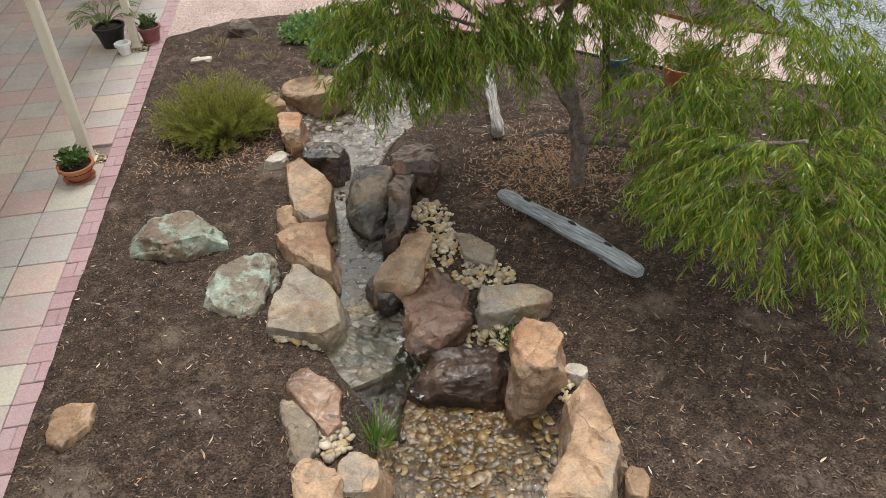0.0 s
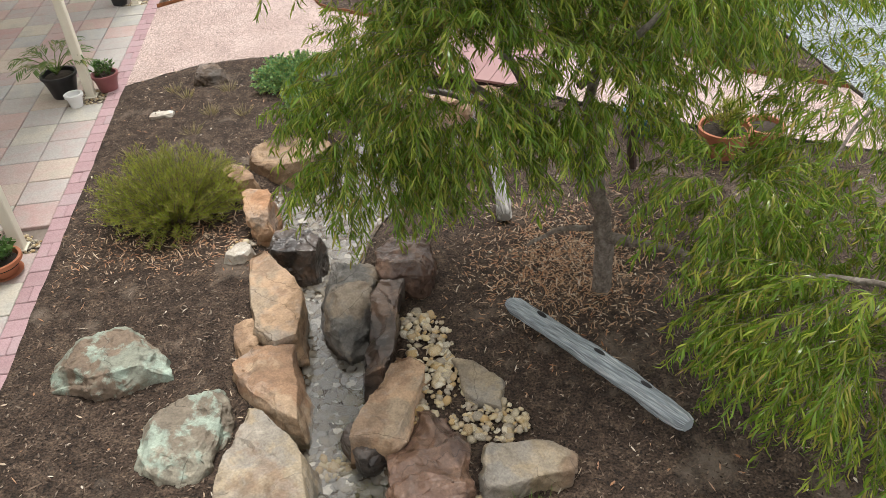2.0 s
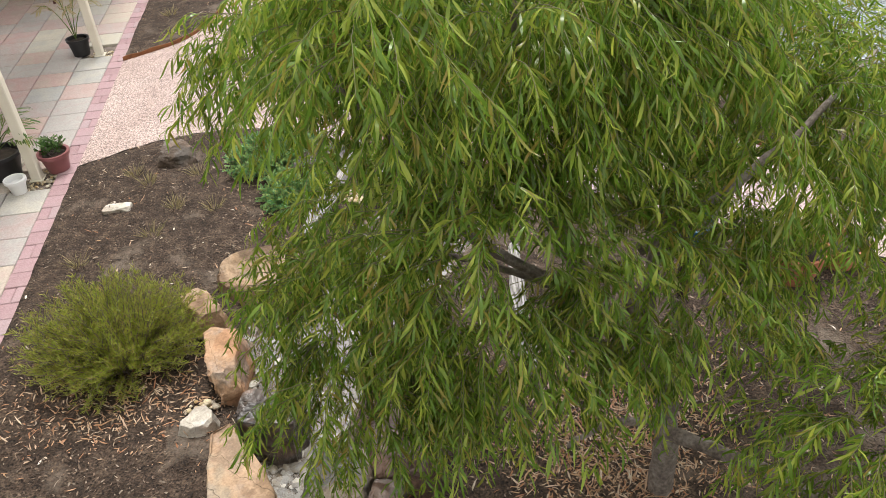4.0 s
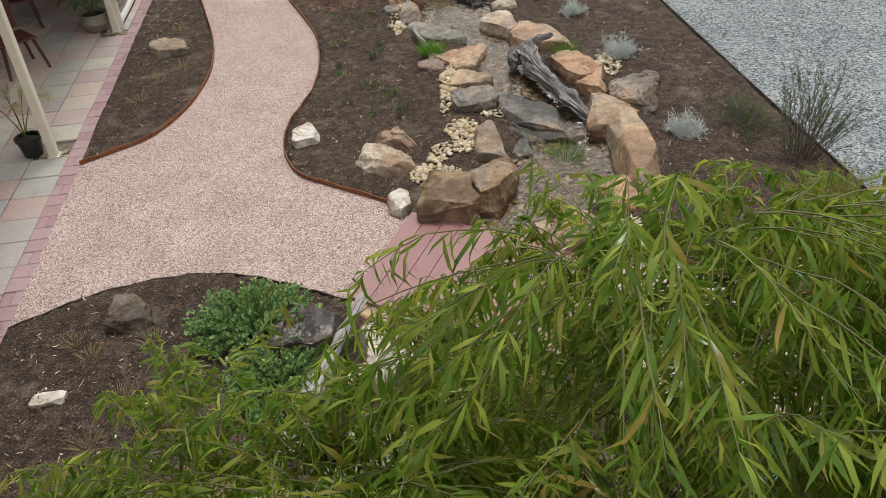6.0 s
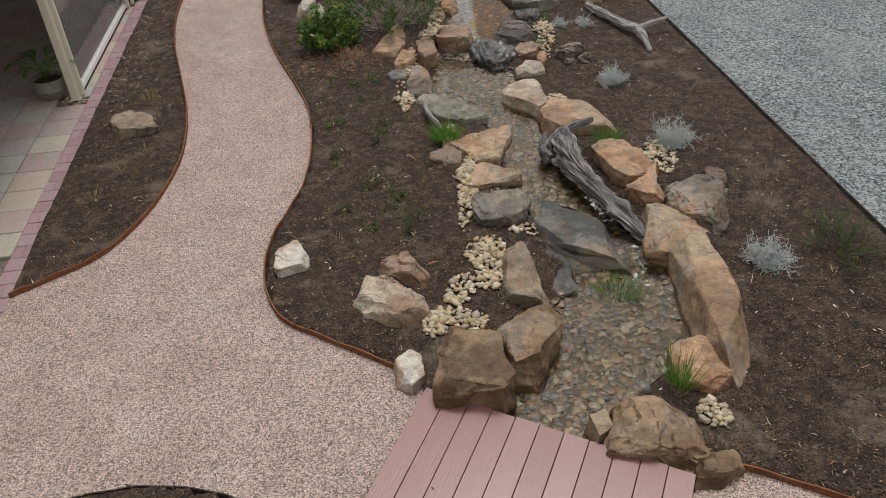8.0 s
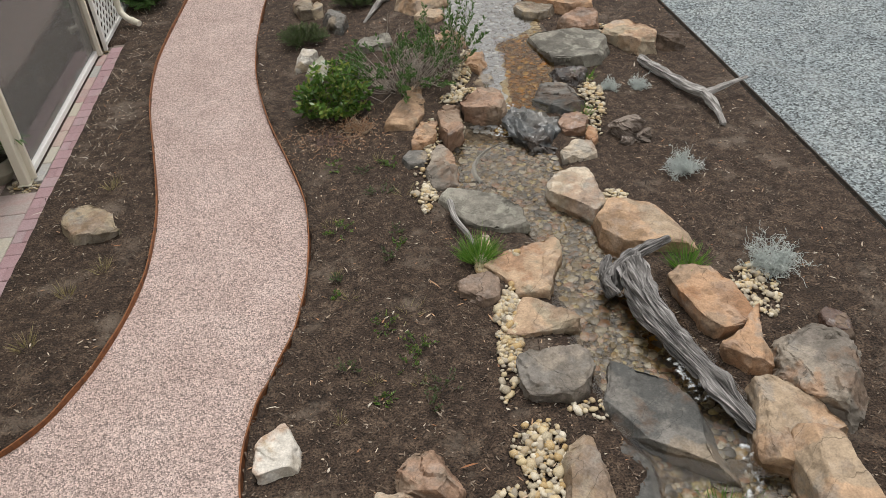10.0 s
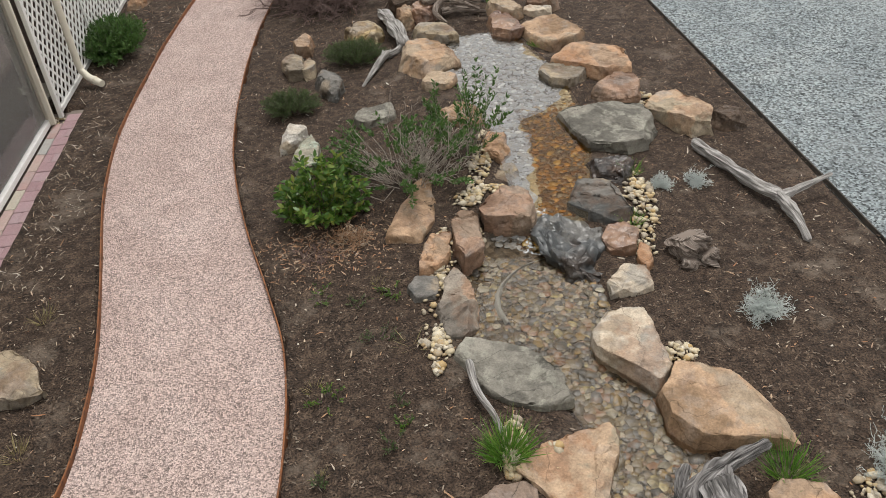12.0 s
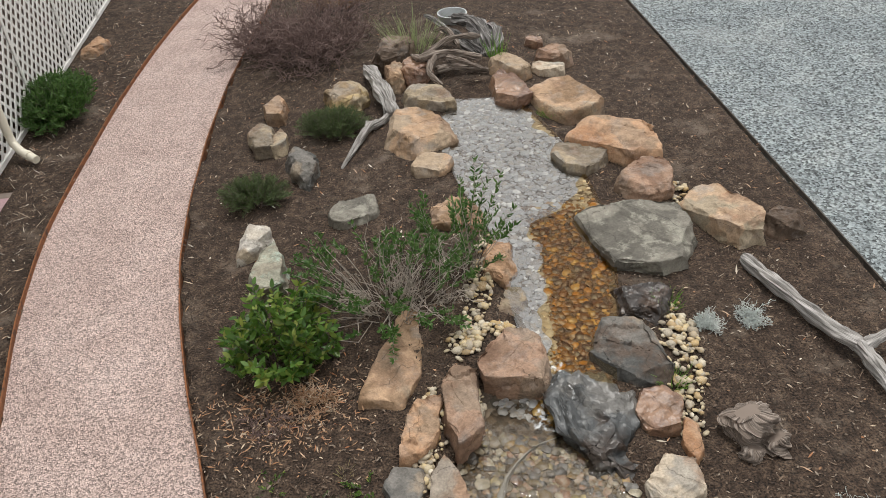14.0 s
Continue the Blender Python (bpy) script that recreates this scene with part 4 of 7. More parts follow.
def rock(x, y, z, height, stone, shape, splits):
    """One angular stone, its foot sunk in the soil. splits: the flat faces round it, (way in degrees, reach in metres)."""
    rg = random.Random(round(x * 913 + y * 571 + height * 77))
    rugged, foot = shape == "rugged", -0.16
    reach_most = max(q for _, q in splits)
    big = reach_most * 3
    bm = bmesh.new()
    hull(bm, [(sx * big, sy * big, hz) for sx in (-1, 1) for sy in (-1, 1) for hz in (foot, height)])
    lean = {"slab": 0.05, "block": 0.1, "boulder": 0.1, "rugged": 0.12}[shape]
    splay = {"slab": (0.04, 0.22), "block": (0.02, 0.25), "boulder": (0.1, 0.35), "rugged": (0.1, 0.4)}[shape]
    for way, reach in splits:
        c, s = math.cos(radians(way)), math.sin(radians(way))
        chop(bm, (c * reach, s * reach, height), Vector((c, s, rg.uniform(*splay))).normalized())
    chop(bm, (0, 0, height), Vector((rg.uniform(-lean, lean), rg.uniform(-lean, lean), 1)).normalized())
    # shoulders broken or worn off the top edges
    for way, reach in splits:
        if rg.random() < {"slab": 0.4, "block": 0.6, "boulder": 1.0, "rugged": 0.9}[shape]:
            ang = radians(way + rg.uniform(-22, 22))
            c, s = math.cos(ang), math.sin(ang)
            rise = rg.uniform(0.6, 2.2) if shape == "slab" else rg.uniform(0.5, 1.7)
            cut = reach * (rg.uniform(0.86, 0.96) if shape == "slab" else rg.uniform(0.74, 0.95) if shape == "block" else rg.uniform(0.66, 0.88))
            chop(bm, (c * cut, s * cut, height), Vector((c, s, rise)).normalized())
    size = reach_most * 1.8
    bmesh.ops.dissolve_limit(bm, angle_limit=radians(5), verts=bm.verts[:], edges=bm.edges[:])
    soft = min(0.035, size * 0.07) if shape == "boulder" else min(0.028, size * 0.055)
    bmesh.ops.bevel(bm, geom=bm.edges[:], offset=soft, segments=2, affect="EDGES", profile=0.6, clamp_overlap=True)
    bmesh.ops.triangulate(bm, faces=bm.faces[:])
    limit = min(0.045, max(0.022, size * 0.055))
    for rnd in range(6):
        long = [e for e in bm.edges if e.calc_length() > limit and max(q.co.z for q in e.verts) > foot * 0.5]
        if not long:
            break
        bmesh.ops.subdivide_edges(bm, edges=long, cuts=1)
        bmesh.ops.triangulate(bm, faces=bm.faces[:])
    # worn edges
    for rnd in range({"slab": 2, "block": 2, "boulder": 4, "rugged": 2}[shape]):
        bmesh.ops.smooth_vert(bm, verts=bm.verts[:], factor=0.5, use_axis_x=True, use_axis_y=True, use_axis_z=True)
    bmesh.ops.recalc_face_normals(bm, faces=bm.faces[:])
    bm.normal_update()
    seed = Vector((x * 3.7, y * 2.9, 1.7))
    amp = min(size, 0.6) * {"slab": 0.034, "block": 0.038, "boulder": 0.048, "rugged": 0.085}[shape]
    way = Vector((rg.uniform(-1, 1), rg.uniform(-1, 1), rg.uniform(0.3, 1.2))).normalized() * (2.6 / max(0.4, size))
    for v in bm.verts:
        p = v.co * 3.0 / max(0.35, size) + seed
        wave = noise.noise(p) + 0.6 * noise.noise(p * 2.6) + 0.4 * noise.noise(p * 6.5) + 0.22 * noise.noise(p * 14)
        # broken sheets: the surface drops by a ledge from one to the next
        sheet_at = v.co.dot(way) + 0.9 * noise.noise(p * 0.7 + Vector((4, 1, 8)))
        ledge = sheet_at - math.floor(sheet_at)
        wave -= 1.1 * min(1, max(0, (0.5 - ledge) * 9)) * (0.4 + noise.noise(p * 0.5))
        if rugged:
            wave += 0.8 * noise.noise(Vector((p.x * 5, p.y * 2, p.z * 4)))
        bow = noise.noise_vector(p * 0.55 + Vector((2, 7, 5))) * (0.11 * min(size, 0.7))
        v.co += v.normal * amp * wave + Vector((bow.x, bow.y, 0.5 * bow.z))
    ob = part("rock", bm, STONE_MAT[stone], smooth=38)
    ob.matrix_world = pose(x, y, z)
    length = reach_most * 2
    bigness = "large" if length > 0.6 else "small" if length < 0.3 else "medium"
    where = "at the creek edge" if abs(creek_near(np.array([x]), np.array([y]))[3][0]) < 0.95 else "on the mulch bed"
    return tagged(ob, f"{bigness} {STONE[stone][1]} {ROCK_GROUP[shape]} {where}", "rock")


rock(-0.10, 4.01, -0.05, 0.25, "tan", "slab", ((-174, 0.17), (-166, 0.18), (-134, 0.33), (-73, 0.53), (1, 0.21), (23, 0.17), (27, 0.18), (108, 0.52)))
rock(-0.27, 3.61, 0.00, 0.14, "tan", "block", ((-171, 0.07), (-78, 0.19), (-6, 0.1), (20, 0.08), (117, 0.17)))
rock(-0.11, 3.15, -0.05, 0.22, "pink", "slab", ((-169, 0.18), (-157, 0.15), (-135, 0.16), (-114, 0.24), (-2, 0.22), (8, 0.21), (81, 0.34), (139, 0.3)))
rock(-0.15, 2.55, -0.05, 0.20, "grey_tan", "slab", ((-174, 0.29), (-116, 0.4), (-95, 0.43), (-41, 0.39), (-4, 0.28), (33, 0.22), (52, 0.3), (158, 0.24), (163, 0.23)))
rock(-0.07, 1.59, -0.20, 0.29, "brown", "slab", ((-152, 0.1), (-38, 0.26), (2, 0.15), (33, 0.14), (79, 0.3), (176, 0.16)))
rock(-0.16, 1.36, -0.15, 0.22, "grey_tan", "block", ((-179, 0.12), (-132, 0.21), (-37, 0.18), (-9, 0.12), (28, 0.12), (62, 0.19)))
rock(-0.10, 0.98, -0.15, 0.25, "tan", "block", ((-157, 0.11), (-117, 0.09), (-93, 0.1), (-32, 0.13), (13, 0.12), (53, 0.09), (90, 0.11), (148, 0.13)))
rock(0.16, 0.98, -0.25, 0.30, "tan", "slab", ((-179, 0.11), (-152, 0.14), (-94, 0.15), (-51, 0.16), (-9, 0.11), (43, 0.14), (86, 0.15), (138, 0.14)))
rock(-1.16, 3.60, 0.00, 0.20, "lichen", "boulder", ((-160, 0.35), (-127, 0.29), (-87, 0.28), (-73, 0.29), (28, 0.25), (31, 0.24), (70, 0.25), (111, 0.29), (144, 0.33)))
rock(-0.61, 2.85, 0.00, 0.17, "lichen_pale", "boulder", ((-166, 0.24), (-141, 0.25), (-73, 0.31), (-20, 0.23), (-8, 0.22), (12, 0.29), (97, 0.31), (115, 0.28), (167, 0.25)))
rock(-1.65, 1.65, -0.02, 0.12, "tan", "block", ((-166, 0.13), (-111, 0.15), (-43, 0.12), (-3, 0.14), (89, 0.17), (136, 0.15)))
rock(0.26, 2.07, -0.30, 0.25, "olive", "block", ((-161, 0.3), (-115, 0.34), (-72, 0.28), (-26, 0.28), (13, 0.29), (73, 0.29), (127, 0.31), (172, 0.29)))
rock(0.31, 1.65, -0.40, 0.23, "dark", "block", ((-149, 0.14), (-140, 0.14), (-51, 0.22), (-16, 0.16), (10, 0.22), (110, 0.18), (126, 0.18)))
rock(0.92, 1.88, -0.32, 0.22, "dark_rose", "boulder", ((-177, 0.34), (-125, 0.27), (-99, 0.21), (-78, 0.22), (-17, 0.31), (35, 0.3), (82, 0.21), (99, 0.23), (148, 0.31)))
rock(1.41, 1.71, -0.30, 0.50, "orange", "block", ((-169, 0.17), (-108, 0.25), (-78, 0.24), (-17, 0.15), (7, 0.16), (68, 0.23), (130, 0.2), (170, 0.14)))
rock(1.37, 2.29, -0.05, 0.15, "grey_tan", "slab", ((-98, 0.15), (-85, 0.15), (-23, 0.26), (47, 0.18), (81, 0.12), (152, 0.24), (170, 0.26)))
rock(0.82, 2.45, -0.20, 0.26, "brown", "boulder", ((-143, 0.35), (-78, 0.34), (-51, 0.27), (-12, 0.23), (22, 0.28), (70, 0.35), (145, 0.24), (176, 0.24)))
rock(0.66, 2.89, -0.10, 0.25, "tan", "slab", ((-102, 0.33), (-62, 0.26), (-37, 0.17), (-16, 0.21), (54, 0.28), (148, 0.14), (156, 0.13)))
rock(0.49, 2.69, -0.15, 0.20, "dark", "block", ((-154, 0.13), (-104, 0.17), (-57, 0.13), (-9, 0.16), (26, 0.13), (60, 0.13), (109, 0.13), (151, 0.14)))
rock(1.23, 2.97, -0.07, 0.12, "grey_tan", "slab", ((-170, 0.11), (-130, 0.14), (-20, 0.14), (37, 0.11), (69, 0.17)))
rock(0.67, 3.47, -0.15, 0.40, "dark", "block", ((-176, 0.18), (-102, 0.43), (-36, 0.18), (-13, 0.07), (97, 0.39), (159, 0.16), (174, 0.13)))
rock(0.48, 3.90, -0.15, 0.38, "slate", "boulder", ((-176, 0.19), (-152, 0.25), (-53, 0.27), (-23, 0.16), (12, 0.2), (77, 0.35), (169, 0.19)))
rock(0.87, 4.12, -0.05, 0.35, "brown", "block", ((-150, 0.27), (-95, 0.23), (-59, 0.26), (-13, 0.2), (28, 0.22), (69, 0.23), (137, 0.24), (167, 0.2)))
rock(0.06, 4.63, -0.10, 0.28, "dark", "block", ((-162, 0.21), (-110, 0.14), (-84, 0.2), (-25, 0.2), (25, 0.2), (60, 0.14), (89, 0.16), (155, 0.2)))
rock(-0.24, 5.12, -0.05, 0.30, "orange", "block", ((-179, 0.1), (-156, 0.15), (-72, 0.26), (-15, 0.14), (1, 0.1), (16, 0.12), (74, 0.26), (153, 0.17)))
rock(-0.45, 5.68, 0.00, 0.25, "tan", "block", ((-146, 0.1), (-118, 0.14), (-60, 0.16), (-10, 0.15), (26, 0.1), (53, 0.12), (120, 0.16), (174, 0.14)))
rock(0.01, 6.10, -0.05, 0.22, "umber_tan", "slab", ((-134, 0.3), (-89, 0.24), (-54, 0.3), (-4, 0.36), (47, 0.35), (81, 0.24), (127, 0.37), (176, 0.36)))
rock(-0.39, 4.66, 0.00, 0.14, "white", "block", ((-179, 0.1), (-124, 0.1), (-83, 0.09), (-39, 0.1), (1, 0.1), (43, 0.1), (85, 0.09), (130, 0.09)))
rock(1.46, 0.88, -0.25, 0.41, "tan", "slab", ((-100, 0.4), (-29, 0.24), (-27, 0.24), (10, 0.22), (117, 0.3), (161, 0.11)))
rock(1.72, 0.61, -0.10, 0.18, "tan", "block", ((-175, 0.09), (-109, 0.1), (-63, 0.1), (-23, 0.07), (11, 0.08), (71, 0.1), (137, 0.08), (165, 0.07)))
rock(1.64, 1.56, -0.08, 0.10, "white", "block", ((-171, 0.07), (-132, 0.06), (-110, 0.06), (-47, 0.07), (1, 0.07), (38, 0.06), (86, 0.07), (133, 0.07)))
rock(-0.94, 8.21, 0.00, 0.17, "umber", "boulder", ((-163, 0.17), (-101, 0.17), (-61, 0.21), (15, 0.18), (68, 0.16), (103, 0.2)))
rock(0.45, 7.68, -0.05, 0.25, "dark", "boulder", ((-131, 0.38), (-95, 0.33), (-34, 0.36), (0, 0.34), (38, 0.34), (73, 0.33), (147, 0.21), (172, 0.31)))
rock(0.97, 7.89, -0.05, 0.12, "tan", "slab", ((-173, 0.15), (-134, 0.09), (-92, 0.13), (38, 0.05), (72, 0.08)))
rock(1.15, 7.28, -0.10, 0.28, "pale", "slab", ((-179, 0.23), (-169, 0.23), (-100, 0.31), (-12, 0.25), (16, 0.19), (47, 0.23), (88, 0.34)))
rock(1.54, 6.75, -0.10, 0.28, "tan", "block", ((-120, 0.17), (-93, 0.1), (-68, 0.18), (-6, 0.27), (52, 0.2), (81, 0.1), (97, 0.13), (174, 0.27)))
rock(2.04, 6.83, -0.10, 0.25, "tan", "block", ((-170, 0.16), (-118, 0.18), (-74, 0.15), (-27, 0.18), (10, 0.16), (65, 0.18), (94, 0.15), (145, 0.17)))
rock(-1.36, 7.38, 0.00, 0.08, "white", "slab", ((-135, 0.12), (-90, 0.07), (-55, 0.12), (-4, 0.12), (63, 0.09), (82, 0.07), (107, 0.08), (176, 0.12)))
rock(0.48, 10.92, 0.00, 0.13, "white", "block", ((-159, 0.18), (-84, 0.19), (-6, 0.15), (26, 0.13), (114, 0.16), (160, 0.11)))
rock(1.29, 10.15, 0.00, 0.18, "pale", "boulder", ((-152, 0.23), (-121, 0.21), (-73, 0.28), (7, 0.26), (38, 0.21), (79, 0.24), (153, 0.27)))
rock(1.44, 10.53, 0.00, 0.19, "rose", "boulder", ((-172, 0.17), (-114, 0.14), (-43, 0.22), (16, 0.13), (67, 0.16), (143, 0.17)))
rock(1.38, 9.34, 0.00, 0.14, "white", "block", ((-127, 0.15), (-53, 0.15), (7, 0.09), (41, 0.12), (136, 0.13), (179, 0.1)))
rock(1.81, 9.23, -0.10, 0.39, "umber_tan", "block", ((-180, 0.24), (-107, 0.31), (-48, 0.37), (3, 0.23), (8, 0.23), (73, 0.33), (152, 0.25)))
rock(2.31, 9.46, -0.10, 0.32, "umber_tan", "block", ((-171, 0.25), (-83, 0.29), (-38, 0.15), (-17, 0.16), (107, 0.23), (135, 0.22)))
rock(2.37, 10.28, -0.05, 0.23, "grey_tan", "block", ((-162, 0.23), (-112, 0.35), (-56, 0.38), (5, 0.14), (11, 0.14), (144, 0.19), (166, 0.11)))
rock(2.70, 10.39, -0.08, 0.14, "slate", "slab", ((-167, 0.15), (-72, 0.35), (-6, 0.15), (39, 0.16), (172, 0.16)))
rock(3.02, 10.75, -0.08, 0.20, "slate", "slab", ((-165, 0.33), (-127, 0.23), (-127, 0.23), (-26, 0.5), (20, 0.23), (70, 0.41), (155, 0.4)))
rock(3.75, 9.60, -0.10, 0.39, "tan", "slab", ((-169, 0.28), (-87, 0.8), (-15, 0.21), (-5, 0.14), (51, 0.65), (142, 0.46), (167, 0.22), (178, 0.18)))
rock(3.46, 8.99, -0.12, 0.27, "orange", "block", ((-178, 0.23), (-115, 0.22), (-59, 0.19), (-18, 0.16), (83, 0.23), (106, 0.22)))
rock(2.87, 8.45, -0.10, 0.30, "umber_tan", "boulder", ((-178, 0.33), (-115, 0.24), (-97, 0.25), (-49, 0.35), (12, 0.29), (51, 0.28), (98, 0.27), (149, 0.3)))
rock(3.17, 8.13, 0.00, 0.14, "umber_tan", "boulder", ((-101, 0.11), (-64, 0.09), (-5, 0.14), (89, 0.11), (129, 0.1), (172, 0.14)))
rock(3.77, 10.56, -0.08, 0.28, "tan", "block", ((-119, 0.38), (-62, 0.27), (17, 0.23), (107, 0.32), (165, 0.2)))
rock(4.16, 10.89, 0.00, 0.27, "rose_grey", "boulder", ((-170, 0.26), (-135, 0.31), (-51, 0.31), (-8, 0.24), (33, 0.33), (112, 0.35), (163, 0.26)))
rock(4.55, 11.38, 0.00, 0.12, "brown", "block", ((-148, 0.1), (-116, 0.12), (-63, 0.12), (-6, 0.1), (22, 0.1), (69, 0.13), (117, 0.12), (176, 0.1)))
rock(3.74, 11.74, -0.05, 0.28, "orange", "slab", ((-169, 0.21), (-151, 0.25), (-72, 0.34), (-39, 0.3), (3, 0.22), (19, 0.22), (70, 0.33), (123, 0.36), (172, 0.23)))
rock(3.81, 11.25, -0.05, 0.28, "orange", "block", ((-150, 0.21), (-100, 0.25), (-16, 0.12), (125, 0.1), (169, 0.18)))
rock(3.54, 12.72, 0.00, 0.22, "tan", "slab", ((-143, 0.31), (-110, 0.27), (-104, 0.28), (-62, 0.47), (11, 0.31), (31, 0.23), (65, 0.26), (137, 0.39), (176, 0.38)))
rock(3.16, 13.40, 0.00, 0.19, "pale", "slab", ((-173, 0.21), (-149, 0.17), (-53, 0.32), (-4, 0.23), (9, 0.23), (88, 0.37), (140, 0.31)))
rock(3.36, 14.11, 0.02, 0.17, "pale", "block", ((-169, 0.19), (-103, 0.18), (-62, 0.17), (-7, 0.17), (71, 0.18), (138, 0.12)))
rock(2.23, 13.27, 0.06, 0.12, "olive_grey", "slab", ((-155, 0.2), (-143, 0.19), (-118, 0.25), (-65, 0.43), (1, 0.34), (40, 0.26), (72, 0.3), (136, 0.43)))
rock(2.49, 12.39, 0.00, 0.16, "pink", "slab", ((-154, 0.26), (-112, 0.3), (-40, 0.27), (-25, 0.24), (-5, 0.3), (98, 0.3), (136, 0.3)))
rock(2.42, 11.84, 0.00, 0.14, "pink", "slab", ((-167, 0.31), (-94, 0.2), (-16, 0.32), (36, 0.14), (95, 0.22), (151, 0.18)))
rock(2.04, 12.20, 0.06, 0.12, "umber", "boulder", ((-174, 0.15), (-133, 0.12), (-55, 0.15), (-6, 0.14), (82, 0.17), (131, 0.17)))
rock(2.42, 11.20, -0.02, 0.21, "rose_grey", "block", ((-166, 0.27), (-112, 0.22), (-62, 0.22), (-32, 0.21), (19, 0.28), (80, 0.21), (125, 0.27), (171, 0.27)))
rock(2.00, 14.09, 0.02, 0.17, "rose_grey", "block", ((-179, 0.15), (-100, 0.37), (-50, 0.28), (-11, 0.15), (21, 0.13), (136, 0.27), (172, 0.14)))
rock(2.18, 14.82, 0.05, 0.23, "rose", "block", ((-160, 0.19), (-53, 0.21), (-14, 0.13), (3, 0.15), (74, 0.3), (130, 0.25), (174, 0.13)))
rock(2.59, 15.18, 0.05, 0.25, "rose", "block", ((-169, 0.25), (-105, 0.23), (-98, 0.23), (-20, 0.26), (-3, 0.24), (58, 0.27), (105, 0.22), (143, 0.2)))
rock(1.90, 14.73, 0.08, 0.13, "orange", "block", ((-82, 0.22), (-34, 0.11), (-8, 0.11), (92, 0.24), (155, 0.11), (170, 0.1)))
rock(1.79, 15.42, 0.07, 0.12, "tan", "slab", ((-105, 0.45), (-22, 0.2), (-9, 0.17), (88, 0.48), (151, 0.14), (169, 0.17)))
rock(1.76, 14.32, 0.05, 0.12, "slate", "block", ((-161, 0.12), (-91, 0.13), (-31, 0.12), (9, 0.12), (90, 0.13), (151, 0.11)))
rock(3.05, 14.72, 0.00, 0.21, "black", "rugged", ((-172, 0.24), (-144, 0.31), (-100, 0.44), (-24, 0.3), (-10, 0.25), (28, 0.29), (71, 0.4), (149, 0.34)))
rock(3.42, 15.17, 0.10, 0.16, "slate", "block", ((-159, 0.22), (-139, 0.24), (-103, 0.31), (-40, 0.36), (11, 0.19), (16, 0.2), (86, 0.35), (152, 0.24)))
rock(3.46, 14.62, 0.05, 0.16, "brown", "block", ((-165, 0.15), (-101, 0.15), (-20, 0.13), (38, 0.16), (92, 0.17), (155, 0.15)))
rock(3.59, 14.37, 0.05, 0.12, "orange", "block", ((-174, 0.07), (-56, 0.1), (-11, 0.05), (57, 0.14), (153, 0.07)))
rock(3.65, 15.62, 0.10, 0.18, "dark", "boulder", ((-165, 0.2), (-126, 0.17), (-53, 0.2), (-25, 0.2), (34, 0.23), (78, 0.2), (121, 0.26)))
rock(3.88, 16.46, 0.12, 0.16, "olive_grey", "slab", ((-178, 0.45), (-156, 0.42), (-109, 0.44), (-80, 0.48), (-24, 0.44), (-2, 0.44), (73, 0.46), (107, 0.46), (110, 0.46)))
rock(2.68, 15.88, 0.07, 0.12, "grey_tan", "block", ((-168, 0.17), (-97, 0.18), (-48, 0.19), (7, 0.15), (64, 0.16), (149, 0.12)))
rock(2.69, 16.32, 0.10, 0.17, "orange", "boulder", ((-137, 0.19), (-40, 0.17), (-7, 0.11), (51, 0.21), (130, 0.22), (180, 0.13)))
rock(4.24, 17.33, 0.15, 0.13, "rose", "block", ((-140, 0.27), (-76, 0.29), (-18, 0.23), (29, 0.28), (108, 0.25), (150, 0.19)))
rock(4.11, 17.98, 0.15, 0.17, "orange", "slab", ((-127, 0.23), (-93, 0.37), (-7, 0.44), (11, 0.43), (79, 0.34), (149, 0.4)))
rock(3.76, 17.77, 0.12, 0.15, "grey_tan", "slab", ((-161, 0.23), (-127, 0.25), (-55, 0.2), (-16, 0.21), (77, 0.24), (150, 0.26)))
rock(3.91, 19.01, 0.15, 0.16, "tan", "slab", ((-171, 0.31), (-148, 0.32), (-88, 0.43), (-31, 0.41), (24, 0.24), (75, 0.38), (133, 0.4)))
rock(3.38, 19.36, 0.15, 0.16, "brown", "slab", ((-138, 0.26), (-51, 0.3), (9, 0.16), (40, 0.2), (138, 0.3), (180, 0.2)))
rock(3.44, 19.87, 0.20, 0.16, "tan", "slab", ((-145, 0.15), (-112, 0.2), (-59, 0.24), (4, 0.2), (27, 0.15), (73, 0.25), (121, 0.24), (173, 0.2)))
rock(4.06, 20.18, 0.15, 0.15, "rose", "block", ((-132, 0.18), (-103, 0.17), (-50, 0.16), (-4, 0.19), (32, 0.18), (95, 0.21), (130, 0.16), (176, 0.21)))
rock(3.91, 20.66, 0.15, 0.10, "brown", "block", ((-139, 0.1), (-98, 0.1), (-68, 0.1), (-15, 0.1), (33, 0.11), (68, 0.1), (121, 0.1), (165, 0.1)))
rock(3.90, 19.85, 0.15, 0.10, "pale", "slab", ((-142, 0.14), (-100, 0.1), (-77, 0.13), (-14, 0.17), (44, 0.16), (72, 0.1), (112, 0.16), (166, 0.17)))
rock(4.69, 16.64, 0.10, 0.18, "pink", "slab", ((-160, 0.23), (-128, 0.25), (-82, 0.34), (-10, 0.31), (27, 0.22), (87, 0.33), (136, 0.32)))
rock(5.17, 16.53, 0.09, 0.12, "umber", "boulder", ((-158, 0.16), (-88, 0.17), (-5, 0.16), (37, 0.14), (135, 0.1)))
rock(2.24, 18.63, 0.15, 0.20, "tan", "boulder", ((-162, 0.34), (-79, 0.45), (-52, 0.41), (6, 0.29), (47, 0.38), (118, 0.43), (165, 0.28)))
